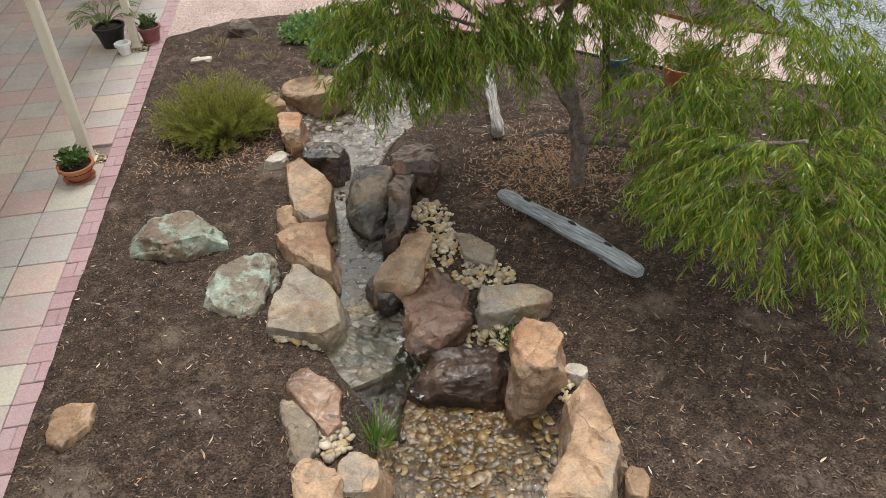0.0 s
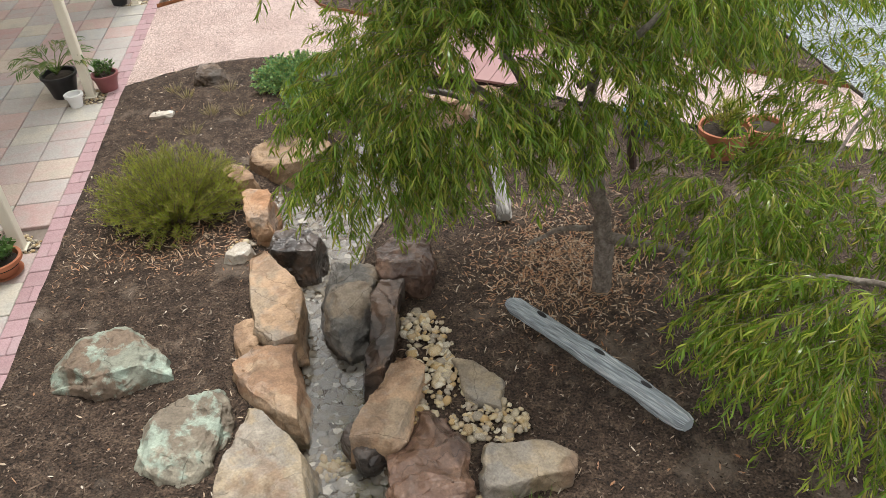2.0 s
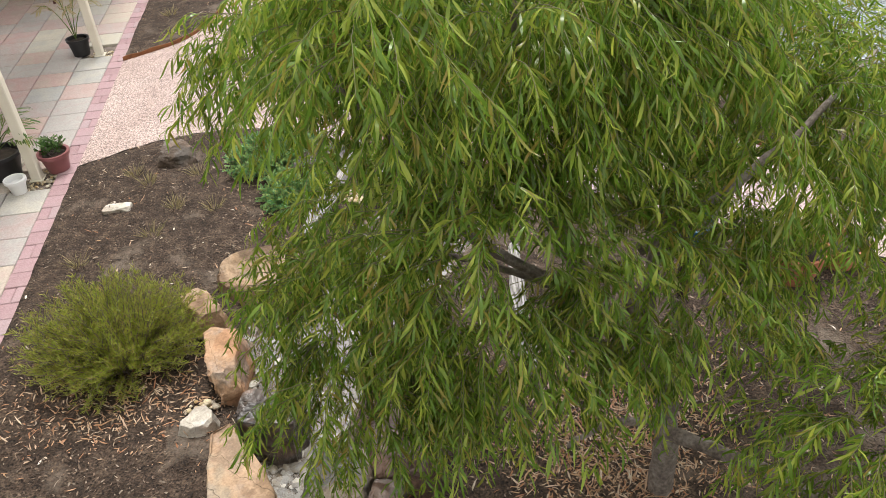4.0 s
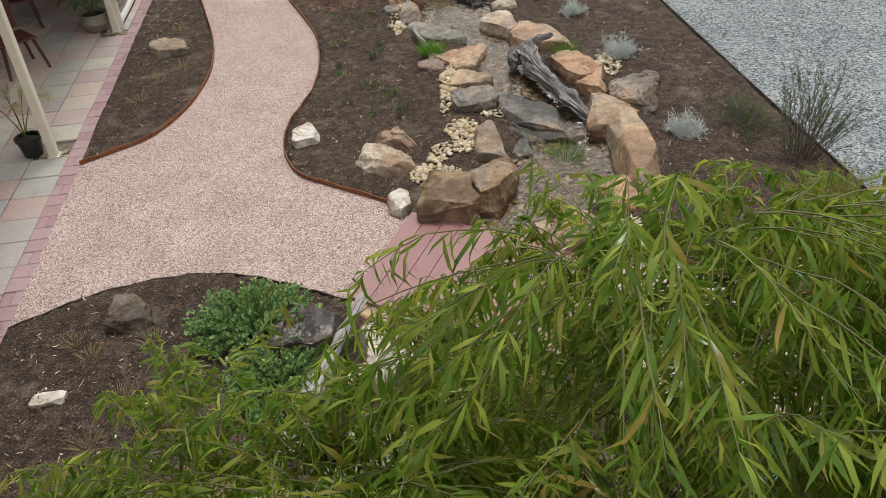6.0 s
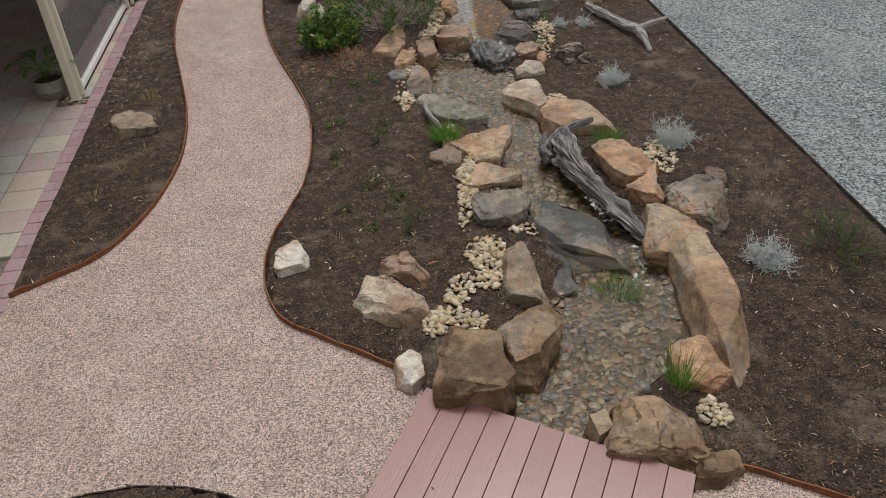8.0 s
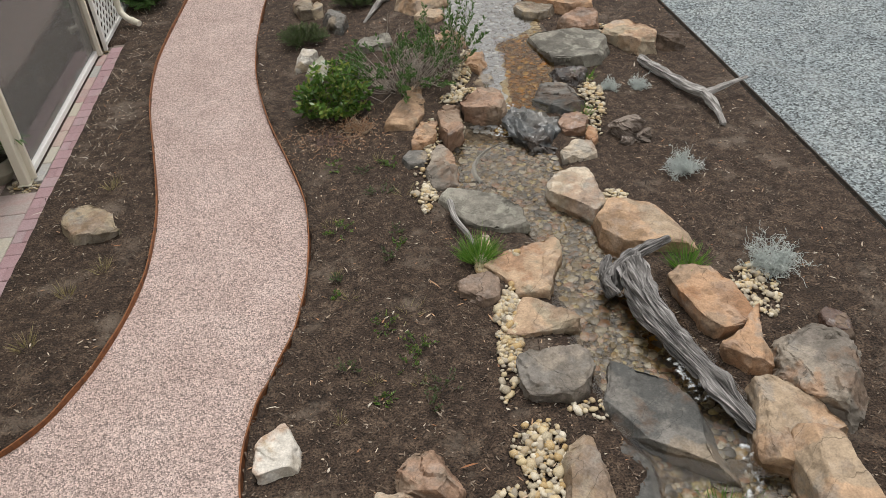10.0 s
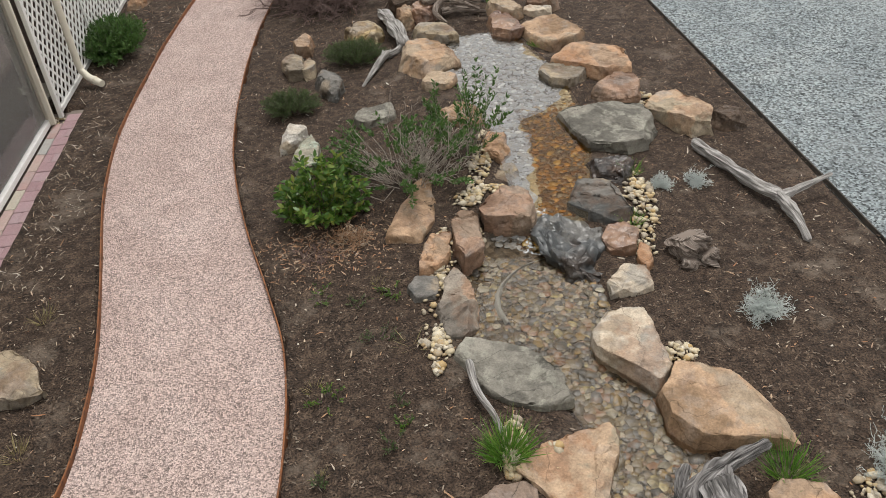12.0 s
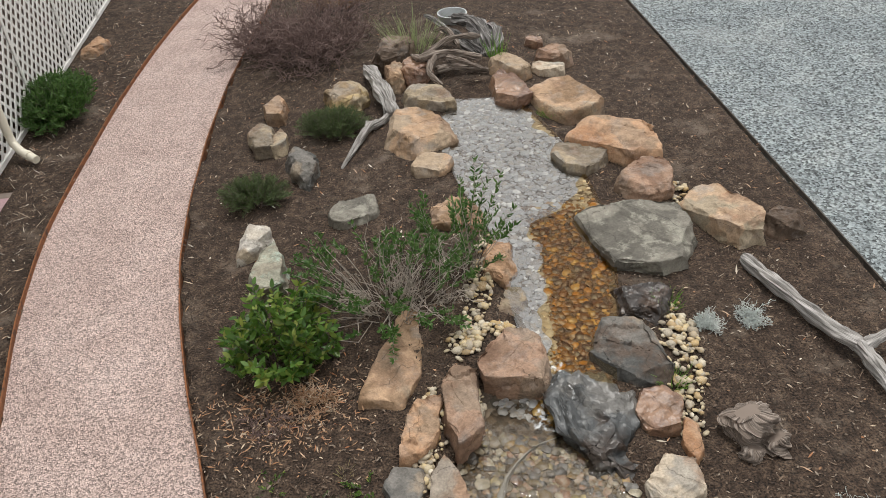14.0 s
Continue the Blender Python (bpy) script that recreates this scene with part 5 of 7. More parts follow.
rock(2.44, 19.36, 0.18, 0.13, "grey_tan", "slab", ((-160, 0.25), (-119, 0.18), (-72, 0.32), (17, 0.2), (75, 0.25), (144, 0.27)))
rock(2.16, 20.58, 0.20, 0.22, "umber", "boulder", ((-155, 0.28), (-93, 0.33), (-35, 0.26), (-14, 0.2), (29, 0.29), (65, 0.33), (138, 0.27), (166, 0.2)))
rock(2.12, 19.91, 0.20, 0.20, "tan", "boulder", ((-152, 0.16), (-94, 0.22), (-31, 0.15), (-7, 0.09), (14, 0.13), (86, 0.22), (145, 0.15), (179, 0.09)))
rock(2.37, 19.95, 0.20, 0.20, "brown", "boulder", ((-155, 0.19), (-95, 0.22), (-51, 0.22), (-14, 0.16), (15, 0.2), (67, 0.22), (129, 0.2), (166, 0.16)))
rock(1.52, 19.68, 0.12, 0.18, "ochre", "boulder", ((-160, 0.2), (-104, 0.3), (-15, 0.27), (13, 0.21), (75, 0.31), (158, 0.26)))
rock(0.72, 19.64, 0.09, 0.12, "orange", "block", ((-169, 0.12), (-93, 0.24), (-5, 0.11), (36, 0.15), (153, 0.1)))
rock(0.60, 18.94, 0.10, 0.13, "grey_tan", "block", ((-164, 0.12), (-86, 0.28), (2, 0.13), (48, 0.19), (157, 0.15)))
rock(0.79, 18.86, 0.09, 0.12, "grey_tan", "block", ((-157, 0.13), (-37, 0.15), (-8, 0.09), (25, 0.11), (168, 0.07)))
rock(1.05, 18.28, 0.10, 0.15, "slate", "boulder", ((-168, 0.11), (-140, 0.17), (-21, 0.19), (5, 0.13), (67, 0.3), (157, 0.18)))
rock(1.53, 17.36, 0.07, 0.12, "olive_grey", "slab", ((-168, 0.21), (-102, 0.2), (-72, 0.17), (-1, 0.21), (97, 0.17), (155, 0.19)))
rock(0.79, 16.62, 0.08, 0.16, "lichen_pale", "slab", ((-150, 0.19), (-67, 0.27), (-2, 0.14), (16, 0.16), (129, 0.19), (164, 0.11)))
rock(0.68, 17.08, 0.10, 0.13, "white", "boulder", ((-170, 0.14), (-72, 0.13), (-43, 0.1), (11, 0.13), (96, 0.16), (160, 0.11)))
rock(2.33, 17.91, 0.15, 0.13, "tan", "slab", ((-168, 0.21), (-111, 0.17), (-67, 0.18), (-28, 0.16), (22, 0.18), (55, 0.17), (118, 0.2), (152, 0.16)))
rock(2.44, 17.04, 0.15, 0.13, "tan", "boulder", ((-172, 0.21), (-125, 0.21), (-78, 0.26), (5, 0.2), (54, 0.19), (134, 0.21)))
rock(-1.33, 13.95, 0.01, 0.12, "grey_tan", "slab", ((-171, 0.28), (-149, 0.25), (-93, 0.29), (-69, 0.33), (29, 0.17), (46, 0.13), (109, 0.31)))
rock(-1.87, 22.23, 0.05, 0.13, "orange", "boulder", ((-83, 0.26), (-41, 0.14), (-14, 0.08), (-1, 0.11), (55, 0.26), (142, 0.14), (166, 0.08), (173, 0.1)))
rock(-0.09, 0.90, -0.15, 0.25, "tan", "block", ((-172, 0.13), (-94, 0.11), (3, 0.14), (66, 0.1), (82, 0.1)))
rock(2.55, 8.57, -0.09, 0.25, "tan", "block", ((-174, 0.06), (-62, 0.08), (-1, 0.06), (114, 0.08)))
rock(4.55, 11.30, -0.13, 0.25, "umber", "block", ((-70, 0.11), (-13, 0.06), (108, 0.11), (172, 0.08)))


# ---- pebbles ----
def pebble_shape(seed):
    rg = random.Random(seed)
    bm = bmesh.new()
    bmesh.ops.create_icosphere(bm, subdivisions=1, radius=0.5)
    sx, sy, sz = rg.uniform(0.9, 1.25), rg.uniform(0.6, 0.95), rg.uniform(0.36, 0.52)
    for v in bm.verts:
        k = 1 + 0.2 * noise.noise(v.co * 2.4 + Vector((seed * 3.1, 0, 0)))
        v.co = Vector((v.co.x * sx * k, v.co.y * sy * k, v.co.z * sz * k))
    return bm


PEBBLES = []
for k in range(7):
    pm = bpy.data.meshes.new("pebble")
    bm = pebble_shape(k)
    bm.to_mesh(pm)
    bm.free()
    pm.shade_smooth()
    pm.materials.append(PEBBLE_DRY)
    PEBBLES.append(pm)


def pebble_patch(x, y, rx, ry, turn, count, size=0.047, label="heap of pale rounded pebbles between the creek rocks", spread_z=0.025, level=None):
    rg = np.random.default_rng(int(abs(x * 971 + y * 433)))
    patch = thing("pebble_patch", x, y, 0, label, "pebbles")
    ca, sa = math.cos(radians(turn)), math.sin(radians(turn))
    for k in range(min(290, int(count * 3.1))):
        r, a = math.sqrt(rg.uniform(0, 1)), rg.uniform(0, 6.283)
        u, v = rx * r * math.cos(a), ry * r * math.sin(a)
        px, py = u * ca - v * sa, u * sa + v * ca
        z = (float(ground_z(np.array([x + px]), np.array([y + py]))[0]) if level is None else level) + rg.uniform(0.0, spread_z * (1.2 - r))
        s = size * min(2.0, rg.lognormal(-0.05, 0.4))
        ob = new("pebble", PEBBLES[int(rg.integers(7))])
        ob.parent = patch
        ob.matrix_basis = Matrix.LocRotScale((px, py, z + 0.012), Euler((rg.uniform(-0.5, 0.5), rg.uniform(-0.5, 0.5), rg.uniform(0, 6.28))), (s, s, s))
    return patch


pebble_patch(0.92, 3.18, 0.16, 0.51, -12, 60)
pebble_patch(1.24, 2.69, 0.24, 0.17, -12, 45)
pebble_patch(1.07, 2.08, 0.22, 0.14, -12, 50)
pebble_patch(-0.11, 2.21, 0.20, 0.10, -11, 35)
pebble_patch(0.02, 1.27, 0.12, 0.15, -11, 28)
pebble_patch(1.47, 7.25, 0.15, 0.14, -11, 40)
pebble_patch(1.25, 6.96, 0.22, 0.22, -11, 70)
pebble_patch(2.18, 10.50, 0.15, 0.38, -12, 60)
pebble_patch(1.77, 9.83, 0.26, 0.16, -12, 40)
pebble_patch(2.22, 11.85, 0.08, 0.87, -13, 45)
pebble_patch(1.88, 14.24, 0.12, 0.67, -15, 28)
pebble_patch(3.33, 8.56, 0.10, 0.13, -11, 24)
pebble_patch(2.41, 8.69, 0.06, 0.06, -11, 6)
pebble_patch(1.92, 14.64, 0.07, 0.46, -12, 40)
pebble_patch(1.80, 13.59, 0.07, 0.22, -11, 26)
pebble_patch(2.15, 12.67, 0.07, 0.26, -11, 30)
pebble_patch(2.20, 11.77, 0.10, 0.39, -10, 90)
pebble_patch(2.49, 16.03, 0.10, 0.72, -14, 55)
pebble_patch(2.27, 15.42, 0.13, 0.16, -13, 18)
pebble_patch(3.75, 15.00, 0.15, 0.67, -13, 80)
pebble_patch(3.47, 13.28, 0.11, 0.09, -11, 20)
pebble_patch(4.15, 11.84, 0.18, 0.31, -10, 60)
pebble_patch(4.50, 17.02, 0.10, 0.32, -12, 24)
pebble_patch(2.54, 15.52, 0.25, 0.07, -10, 30)
pebble_patch(2.29, 14.87, 0.05, 0.15, -10, 14)
pebble_patch(2.64, 10.90, 0.21, 0.10, -13, 12)
pebble_patch(1.54, 1.46, 0.04, 0.10, -11, 8)
pebble_patch(-0.38, 4.80, 0.09, 0.07, -13, 6)
pebble_patch(2.13, 10.65, 0.13, 0.20, -10, 27)
pebble_patch(1.88, 10.21, 0.12, 0.20, -25, 30)
pebble_patch(1.64, 9.84, 0.10, 0.17, -30, 20)
pebble_patch(0.74, 7.08, 0.14, 0.12, 0, 30)
pebble_patch(0.90, 7.15, 0.10, 0.10, 0, 18)
pebble_patch(-0.25, 2.27, 0.14, 0.10, -10, 30)
pebble_patch(0.27, 2.62, 0.12, 0.10, -10, 22)
pebble_patch(0.87, 3.58, 0.10, 0.14, 0, 26)
pebble_patch(1.04, 3.10, 0.10, 0.20, 20, 26)



for px_, py_ in POSTS:
    pebble_patch(px_ + 0.0, py_, 0.17, 0.2, 0, 34, 0.03, "fine pale gravel round the foot of a verandah post", 0.015, -0.03)


def bed_pebbles(y0, y1, count, size, mat, label, lo=-1.2, hi=1.2):
    """Loose stones over the creek's bed, too many to count."""
    rg = np.random.default_rng(int(y0 * 100 + 999))
    rows = CREEK_LINE[(CREEK_LINE[:, 1] >= y0) & (CREEK_LINE[:, 1] <= y1)]
    if len(rows) < 2:
        return
    k = rg.integers(0, len(rows) - 1, count)
    f = rg.uniform(0, 1, count)[:, None]
    c = rows[k] * (1 - f) + rows[k + 1] * f
    d = unit(rows[k + 1][:, :2] - rows[k][:, :2])
    o = rg.uniform(lo, hi, count) * c[:, 2]
    px, py = c[:, 0] - d[:, 1] * o, c[:, 1] + d[:, 0] * o
    pz = ground_z(px, py)
    shapes = []
    for q in range(6):
        bm = pebble_shape(q + 20)
        bm.verts.ensure_lookup_table()
        shapes.append((np.array([v.co[:] for v in bm.verts]), np.array([[v.index for v in fc.verts] for fc in bm.faces])))
        bm.free()
    vs, fs, base = [], [], 0
    for i in range(count):
        v, fc = shapes[i % 6]
        s = size * min(2.4, rg.lognormal(-0.04, 0.45))
        a = rg.uniform(0, 6.283)
        t = rg.uniform(-0.35, 0.35)
        rot = np.array([[math.cos(a), -math.sin(a), 0], [math.sin(a), math.cos(a), 0], [t, 0, 1]])
        vs.append(v @ rot.T * s * [1, 1, 0.6] + [px[i], py[i], pz[i] + s * 0.05 + 0.014])
        fs.append(fc + base)
        base += len(v)
    fs = np.concatenate(fs)
    me = arrays_mesh("creek_pebbles", np.concatenate(vs), fs.ravel(), np.full(len(fs), 3))
    me.shade_smooth()
    me.set_sharp_from_angle(angle=radians(58))
    tagged(link_mesh("creek_pebbles", me, mat), label, "pebbles", kind="stuff")


bed_pebbles(-1.0, 1.95, 3900, 0.043, PEBBLE_LOW, "amber and brown pebbles on the lowest pool's bed")
bed_pebbles(2.0, 6.9, 3600, 0.046, PEBBLE_CHANNEL, "grey-brown pebbles on the channel bed")
bed_pebbles(6.9, 10.4, 4800, 0.044, PEBBLE_WET, "mixed pebbles on the pool bed by the bridge")
bed_pebbles(10.4, 14.7, 5200, 0.047, PEBBLE_WET, "tan and grey pebbles on the middle creek bed")
# darker amber set puts the driftwood's shade into the bed colour
bed_pebbles(11.3, 12.5, 240, 0.055, PEBBLE_AMBER, "amber pebbles coloured dark for the driftwood's shade", -1.3, -0.5)
bed_pebbles(14.7, 17.2, 2400, 0.042, PEBBLE_AMBER, "amber pebbles at the upper pond's outlet", -1.2, 0.4)
# these two pale sets put the pond's sky sheen into the bed colour
bed_pebbles(14.7, 17.5, 1800, 0.036, PEBBLE_POND_SHEEN, "grey pebbles beside the outlet, paled for the sky's sheen", 0.36, 1.2)
bed_pebbles(16.9, 19.3, 5600, 0.036, PEBBLE_POND_SHEEN, "grey pebbles on the upper pond bed, paled for the sky's sheen")

# ---- trees and plants ----
def strand_leaves(starts, ways, lengths, per, leaf_len, leaf_w, rng, sag=0.9, hang=0.8):
    """Leaves set along drooping twigs. Gives leaf places and ways, and the twigs' lines."""
    n = len(starts)
    pos, way, ln = [], [], []
    lines = []
    p, d = starts.copy(), unit(ways)
    steps = 6
    line = [p.copy()]
    for s in range(steps):
        d = unit(d + np.array([0, 0, -sag / steps]) + rng.normal(0, 0.1, (n, 3)))
        q = p + d * (lengths / steps)[:, None]
        for k in range(per):
            f = rng.uniform(0, 1, (n, 1))
            pos.append(p * (1 - f) + q * f)
            out = unit(rng.normal(0, 1, (n, 3)) * [1, 1, 0.35])
            way.append(unit(d * 0.6 + out * 0.8 + np.array([0, 0, -hang])))
            ln.append(rng.uniform(0.65, 1.2, n) * leaf_len)
        p = q
        line.append(p.copy())
    return np.concatenate(pos), np.concatenate(way), np.concatenate(ln), np.stack(line, 1)


def twig_mesh(name, lines, r0, r1):
    """Thin three-sided twigs along the lines (n, k, 3)."""
    n, k, _ = lines.shape
    d = unit(np.gradient(lines, axis=1))
    s = unit(np.cross(d, np.array([0.31, 0.42, 0.85])))
    u = np.cross(s, d)
    rad = np.linspace(r0, r1, k)[None, :, None]
    rings = np.stack([lines + rad * (s * math.cos(a) + u * math.sin(a)) for a in (0, 2.094, 4.189)], 2)
    v = rings.reshape(-1, 3)
    base = (np.arange(n)[:, None] * k + np.arange(k - 1)[None]).reshape(-1, 1) * 3
    loops = np.concatenate([base + np.array([[j, (j + 1) % 3, 3 + (j + 1) % 3, 3 + j]]) for j in range(3)], 1)
    return arrays_mesh(name, v, loops.ravel(), np.full(loops.size // 4, 4))


def limb(name, pts, r0, r1, parent, mat=None, seed=1):
    rg = random.Random(seed)
    line = smooth_line(pts, 5)
    line = [p + np.array([rg.uniform(-1, 1), rg.uniform(-1, 1), 0]) * 0.012 for p in line]
    bm = bmesh.new()
    tube_path(bm, line, [r0 + (r1 - r0) * i / (len(line) - 1) for i in range(len(line))], 8, 0.12, rg)
    return part(name, bm, mat or BARK_GREY, parent, smooth=50)


tree = thing("tree", 2.25, 3.7, 0, "spreading wattle tree with weeping narrow green leaves", "tree")
TX = np.array([2.25, 3.7, 0])


def rel(*pts):
    return [tuple(np.array(p) - TX) for p in pts]


limb("trunk", rel((2.25, 3.7, -0.1), (2.24, 3.7, 0.35), (2.2, 3.74, 0.8), (2.05, 3.9, 1.3)), 0.075, 0.05, tree)
limb("limb", rel((2.2, 3.74, 0.75), (1.9, 3.95, 1.25), (1.6, 4.1, 1.9), (1.5, 4.1, 2.8)), 0.045, 0.015, tree, seed=2)
limb("limb", rel((2.24, 3.7, 0.5), (2.5, 3.35, 0.62), (2.75, 2.9, 0.75), (3.0, 2.3, 1.1), (3.1, 1.9, 1.35)), 0.042, 0.012, tree, seed=3)
limb("limb", rel((2.1, 3.85, 1.2), (2.3, 4.2, 1.7), (2.5, 4.5, 2.0), (2.6, 4.7, 2.2)), 0.04, 0.012, tree, seed=4)
limb("limb", rel((2.75, 2.9, 0.75), (3.1, 2.9, 1.2), (3.5, 3.1, 1.6)), 0.018, 0.008, tree, seed=5)
limb("limb", rel((1.9, 3.95, 1.25), (1.3, 4.0, 1.7), (1.0, 3.8, 2.3), (0.75, 3.55, 2.8)), 0.032, 0.01, tree, seed=6)
limb("limb", rel((1.6, 4.3, 1.9), (1.4, 3.8, 2.3), (1.3, 3.5, 2.5)), 0.022, 0.008, tree, seed=7)
limb("limb", rel((2.2, 3.74, 0.55), (1.95, 3.75, 0.58), (1.7, 3.7, 0.52)), 0.025, 0.012, tree, seed=8)
limb("limb", rel((1.9, 3.95, 1.25), (1.4, 4.1, 1.45), (0.95, 4.2, 1.55), (0.6, 4.1, 1.5)), 0.022, 0.008, tree, seed=9)
limb("limb", rel((2.1, 4.0, 1.5), (2.6, 3.9, 2.0), (3.2, 4.2, 2.3)), 0.03, 0.01, tree, seed=10)
tree2 = thing("tree", 3.0, 5.25, 0, "slender dark-stemmed wattle tree with weeping leaves", "tree")
bm_line = [(0, 0, -0.1), (-0.03, -0.05, 0.5), (-0.1, -0.02, 1.0), (-0.15, 0.0, 1.5), (-0.2, 0.05, 1.85)]
limb("trunk", bm_line, 0.05, 0.012, tree2, BEARER, seed=11)
limb("limb", [(-0.1, -0.02, 1.0), (0.2, 0.0, 1.4), (0.5, 0.0, 1.7)], 0.022, 0.008, tree2, seed=12)
limb("limb", [(-0.08, -0.02, 0.9), (-0.5, -0.3, 1.4), (-0.9, -0.2, 1.9)], 0.022, 0.008, tree2, seed=13)


def crown(owner, origin, lobes, seed, leaf_len=0.11, leaf_w=0.0125, per=6):
    """Weeping sprays over several lobes: x, y, z, rx, ry, rz, sprays, length."""
    rng = np.random.default_rng(seed)
    P, W, L, T = [], [], [], []
    for x, y, z, rx, ry, rz, n, ln in lobes:
        n = int(n * 1.04)
        v = unit(rng.normal(size=(n, 3)))
        v[:, 2] = np.abs(v[:, 2]) * 1.1 - 0.25
        r = rng.uniform(0.35, 1.0, n) ** 0.5
        c = np.array([x, y, z]) - origin
        # sprays gather in clumps, so that gaps stay open between them
        clump = unit(rng.normal(size=(max(6, n // 24), 3)))
        pick = clump[rng.integers(0, len(clump), n)]
        v = unit(v * 0.55 + pick * 0.65)
        v[:, 2] = np.maximum(v[:, 2], -0.35)
        s = c + v * r[:, None] * np.array([rx, ry, rz])
        p, w, l, t = strand_leaves(s, v * [0.8, 0.8, 0.3] + [0, 0, 0.05], rng.uniform(0.6, 1.25, n) * ln, per, leaf_len, leaf_w, rng, 1.1, 0.95)
        P.append(p), W.append(w), L.append(l), T.append(t)
    P, W, L, T = np.concatenate(P), np.concatenate(W), np.concatenate(L), np.concatenate(T)
    keep = P[:, 2] > 0.12
    P, W, L = P[keep], W[keep], L[keep]
    me = leaf_mesh("crown", P, W, L, L * leaf_w / leaf_len * rng.uniform(0.7, 1.3, len(L)), rng, droop=0.5)
    ob = link_mesh("crown", me, LEAF, owner)
    tagged(link_mesh("twig_spray", twig_mesh("twig_spray", T, 0.0022, 0.0008), GREENTWIG, owner, "fine grey twigs"), kind="stuff")
    return ob


crown(tree, TX, [
    (1.6, 4.0, 2.75, 0.7, 0.55, 0.45, 350, 0.4), (1.65, 4.3, 3.1, 0.55, 0.35, 0.3, 140, 0.38), (2.1, 4.35, 2.85, 0.38, 0.3, 0.3, 90, 0.38), (2.7, 3.0, 1.15, 0.4, 0.45, 0.35, 130, 0.38), (3.3, 1.75, 0.75, 0.6, 0.5, 0.35, 150, 0.36), (0.95, 3.5, 2.85, 0.28, 0.3, 0.3, 100, 0.34), (1.3, 3.4, 1.75, 0.5, 0.25, 0.65, 230, 0.38), (1.35, 3.55, 2.6, 0.45, 0.35, 0.45, 170, 0.38),
    (1.95, 4.6, 2.05, 0.7, 0.5, 0.4, 240, 0.4), (3.1, 2.15, 0.95, 0.7, 0.75, 0.45, 330, 0.38), (3.55, 3.0, 1.35, 0.55, 0.7, 0.45, 170, 0.4),
    (2.6, 3.9, 2.1, 0.65, 0.55, 0.45, 150, 0.4), (3.4, 4.1, 1.85, 0.5, 0.55, 0.4, 80, 0.4), (2.0, 3.6, 1.6, 0.5, 0.3, 0.45, 150, 0.38), (0.7, 3.5, 1.4, 0.4, 0.25, 0.25, 80, 0.36),
    (0.95, 4.05, 2.75, 0.25, 0.3, 0.25, 70, 0.3), (3.8, 3.75, 1.45, 0.35, 0.5, 0.35, 45, 0.4), (0.62, 4.3, 2.5, 0.28, 0.25, 0.25, 65, 0.34), (0.68, 3.95, 1.45, 0.3, 0.3, 0.35, 130, 0.36), (0.85, 4.45, 1.6, 0.35, 0.35, 0.3, 100, 0.36),
], 21, 0.095, 0.0096)
crown(tree2, np.array([3.0, 5.25, 0]), [(2.75, 4.75, 2.05, 0.65, 0.42, 0.45, 190, 0.4), (3.5, 4.8, 1.75, 0.5, 0.45, 0.42, 60, 0.38), (3.2, 4.6, 1.35, 0.45, 0.3, 0.3, 110, 0.36)], 22, 0.095, 0.0096)


def shrub(name, x, y, rx, ry, h, stems, leaf_len, leaf_w, mat, label, per=5, spread=0.9, sag=0.2, hang=-0.3, stem_mat=None, category="shrub", z=None, bare=(0.15, 0.4), rough=(0.75, 1.1)):
    """A bush: stems fan out from its foot and carry leaves."""
    rng = np.random.default_rng(int(abs(x * 733 + y * 391)))
    z = float(ground_z(np.array([x]), np.array([y]))[0]) if z is None else z
    ob = thing(name, x, y, z, label, category)
    a, r = rng.uniform(0, 6.283, stems), np.sqrt(rng.uniform(0, 1, stems))
    foot = np.stack([np.cos(a) * r * rx * 0.3, np.sin(a) * r * ry * 0.3, np.full(stems, -0.01)], 1)
    tip = np.stack([np.cos(a) * r * rx * spread, np.sin(a) * r * ry * spread, h * np.sqrt(np.maximum(0.08, 1 - 0.75 * r * r)) * rng.uniform(*rough, stems)], 1)
    ways = tip - foot
    mid = foot + ways * rng.uniform(*bare, (stems, 1))
    length = np.linalg.norm(tip - mid, axis=1)
    p, w, l, t = strand_leaves(mid, tip - mid, length, per, leaf_len, leaf_w, rng, sag, hang)
    me = leaf_mesh("foliage", p, w, l, l * leaf_w / leaf_len, rng)
    link_mesh("foliage", me, mat, ob)
    bow = foot + (mid - foot) * 0.5 + rng.normal(0, 0.12, (stems, 3)) * np.linalg.norm(mid - foot, axis=1)[:, None]
    bow[:, 2] = np.maximum(bow[:, 2], 0.005)
    full = np.concatenate([foot[:, None], bow[:, None], t], 1)
    tagged(link_mesh("stem", twig_mesh("stem", full, 0.0045, 0.0014), stem_mat or TWIG, ob, "thin woody stems"), kind="stuff")
    return ob


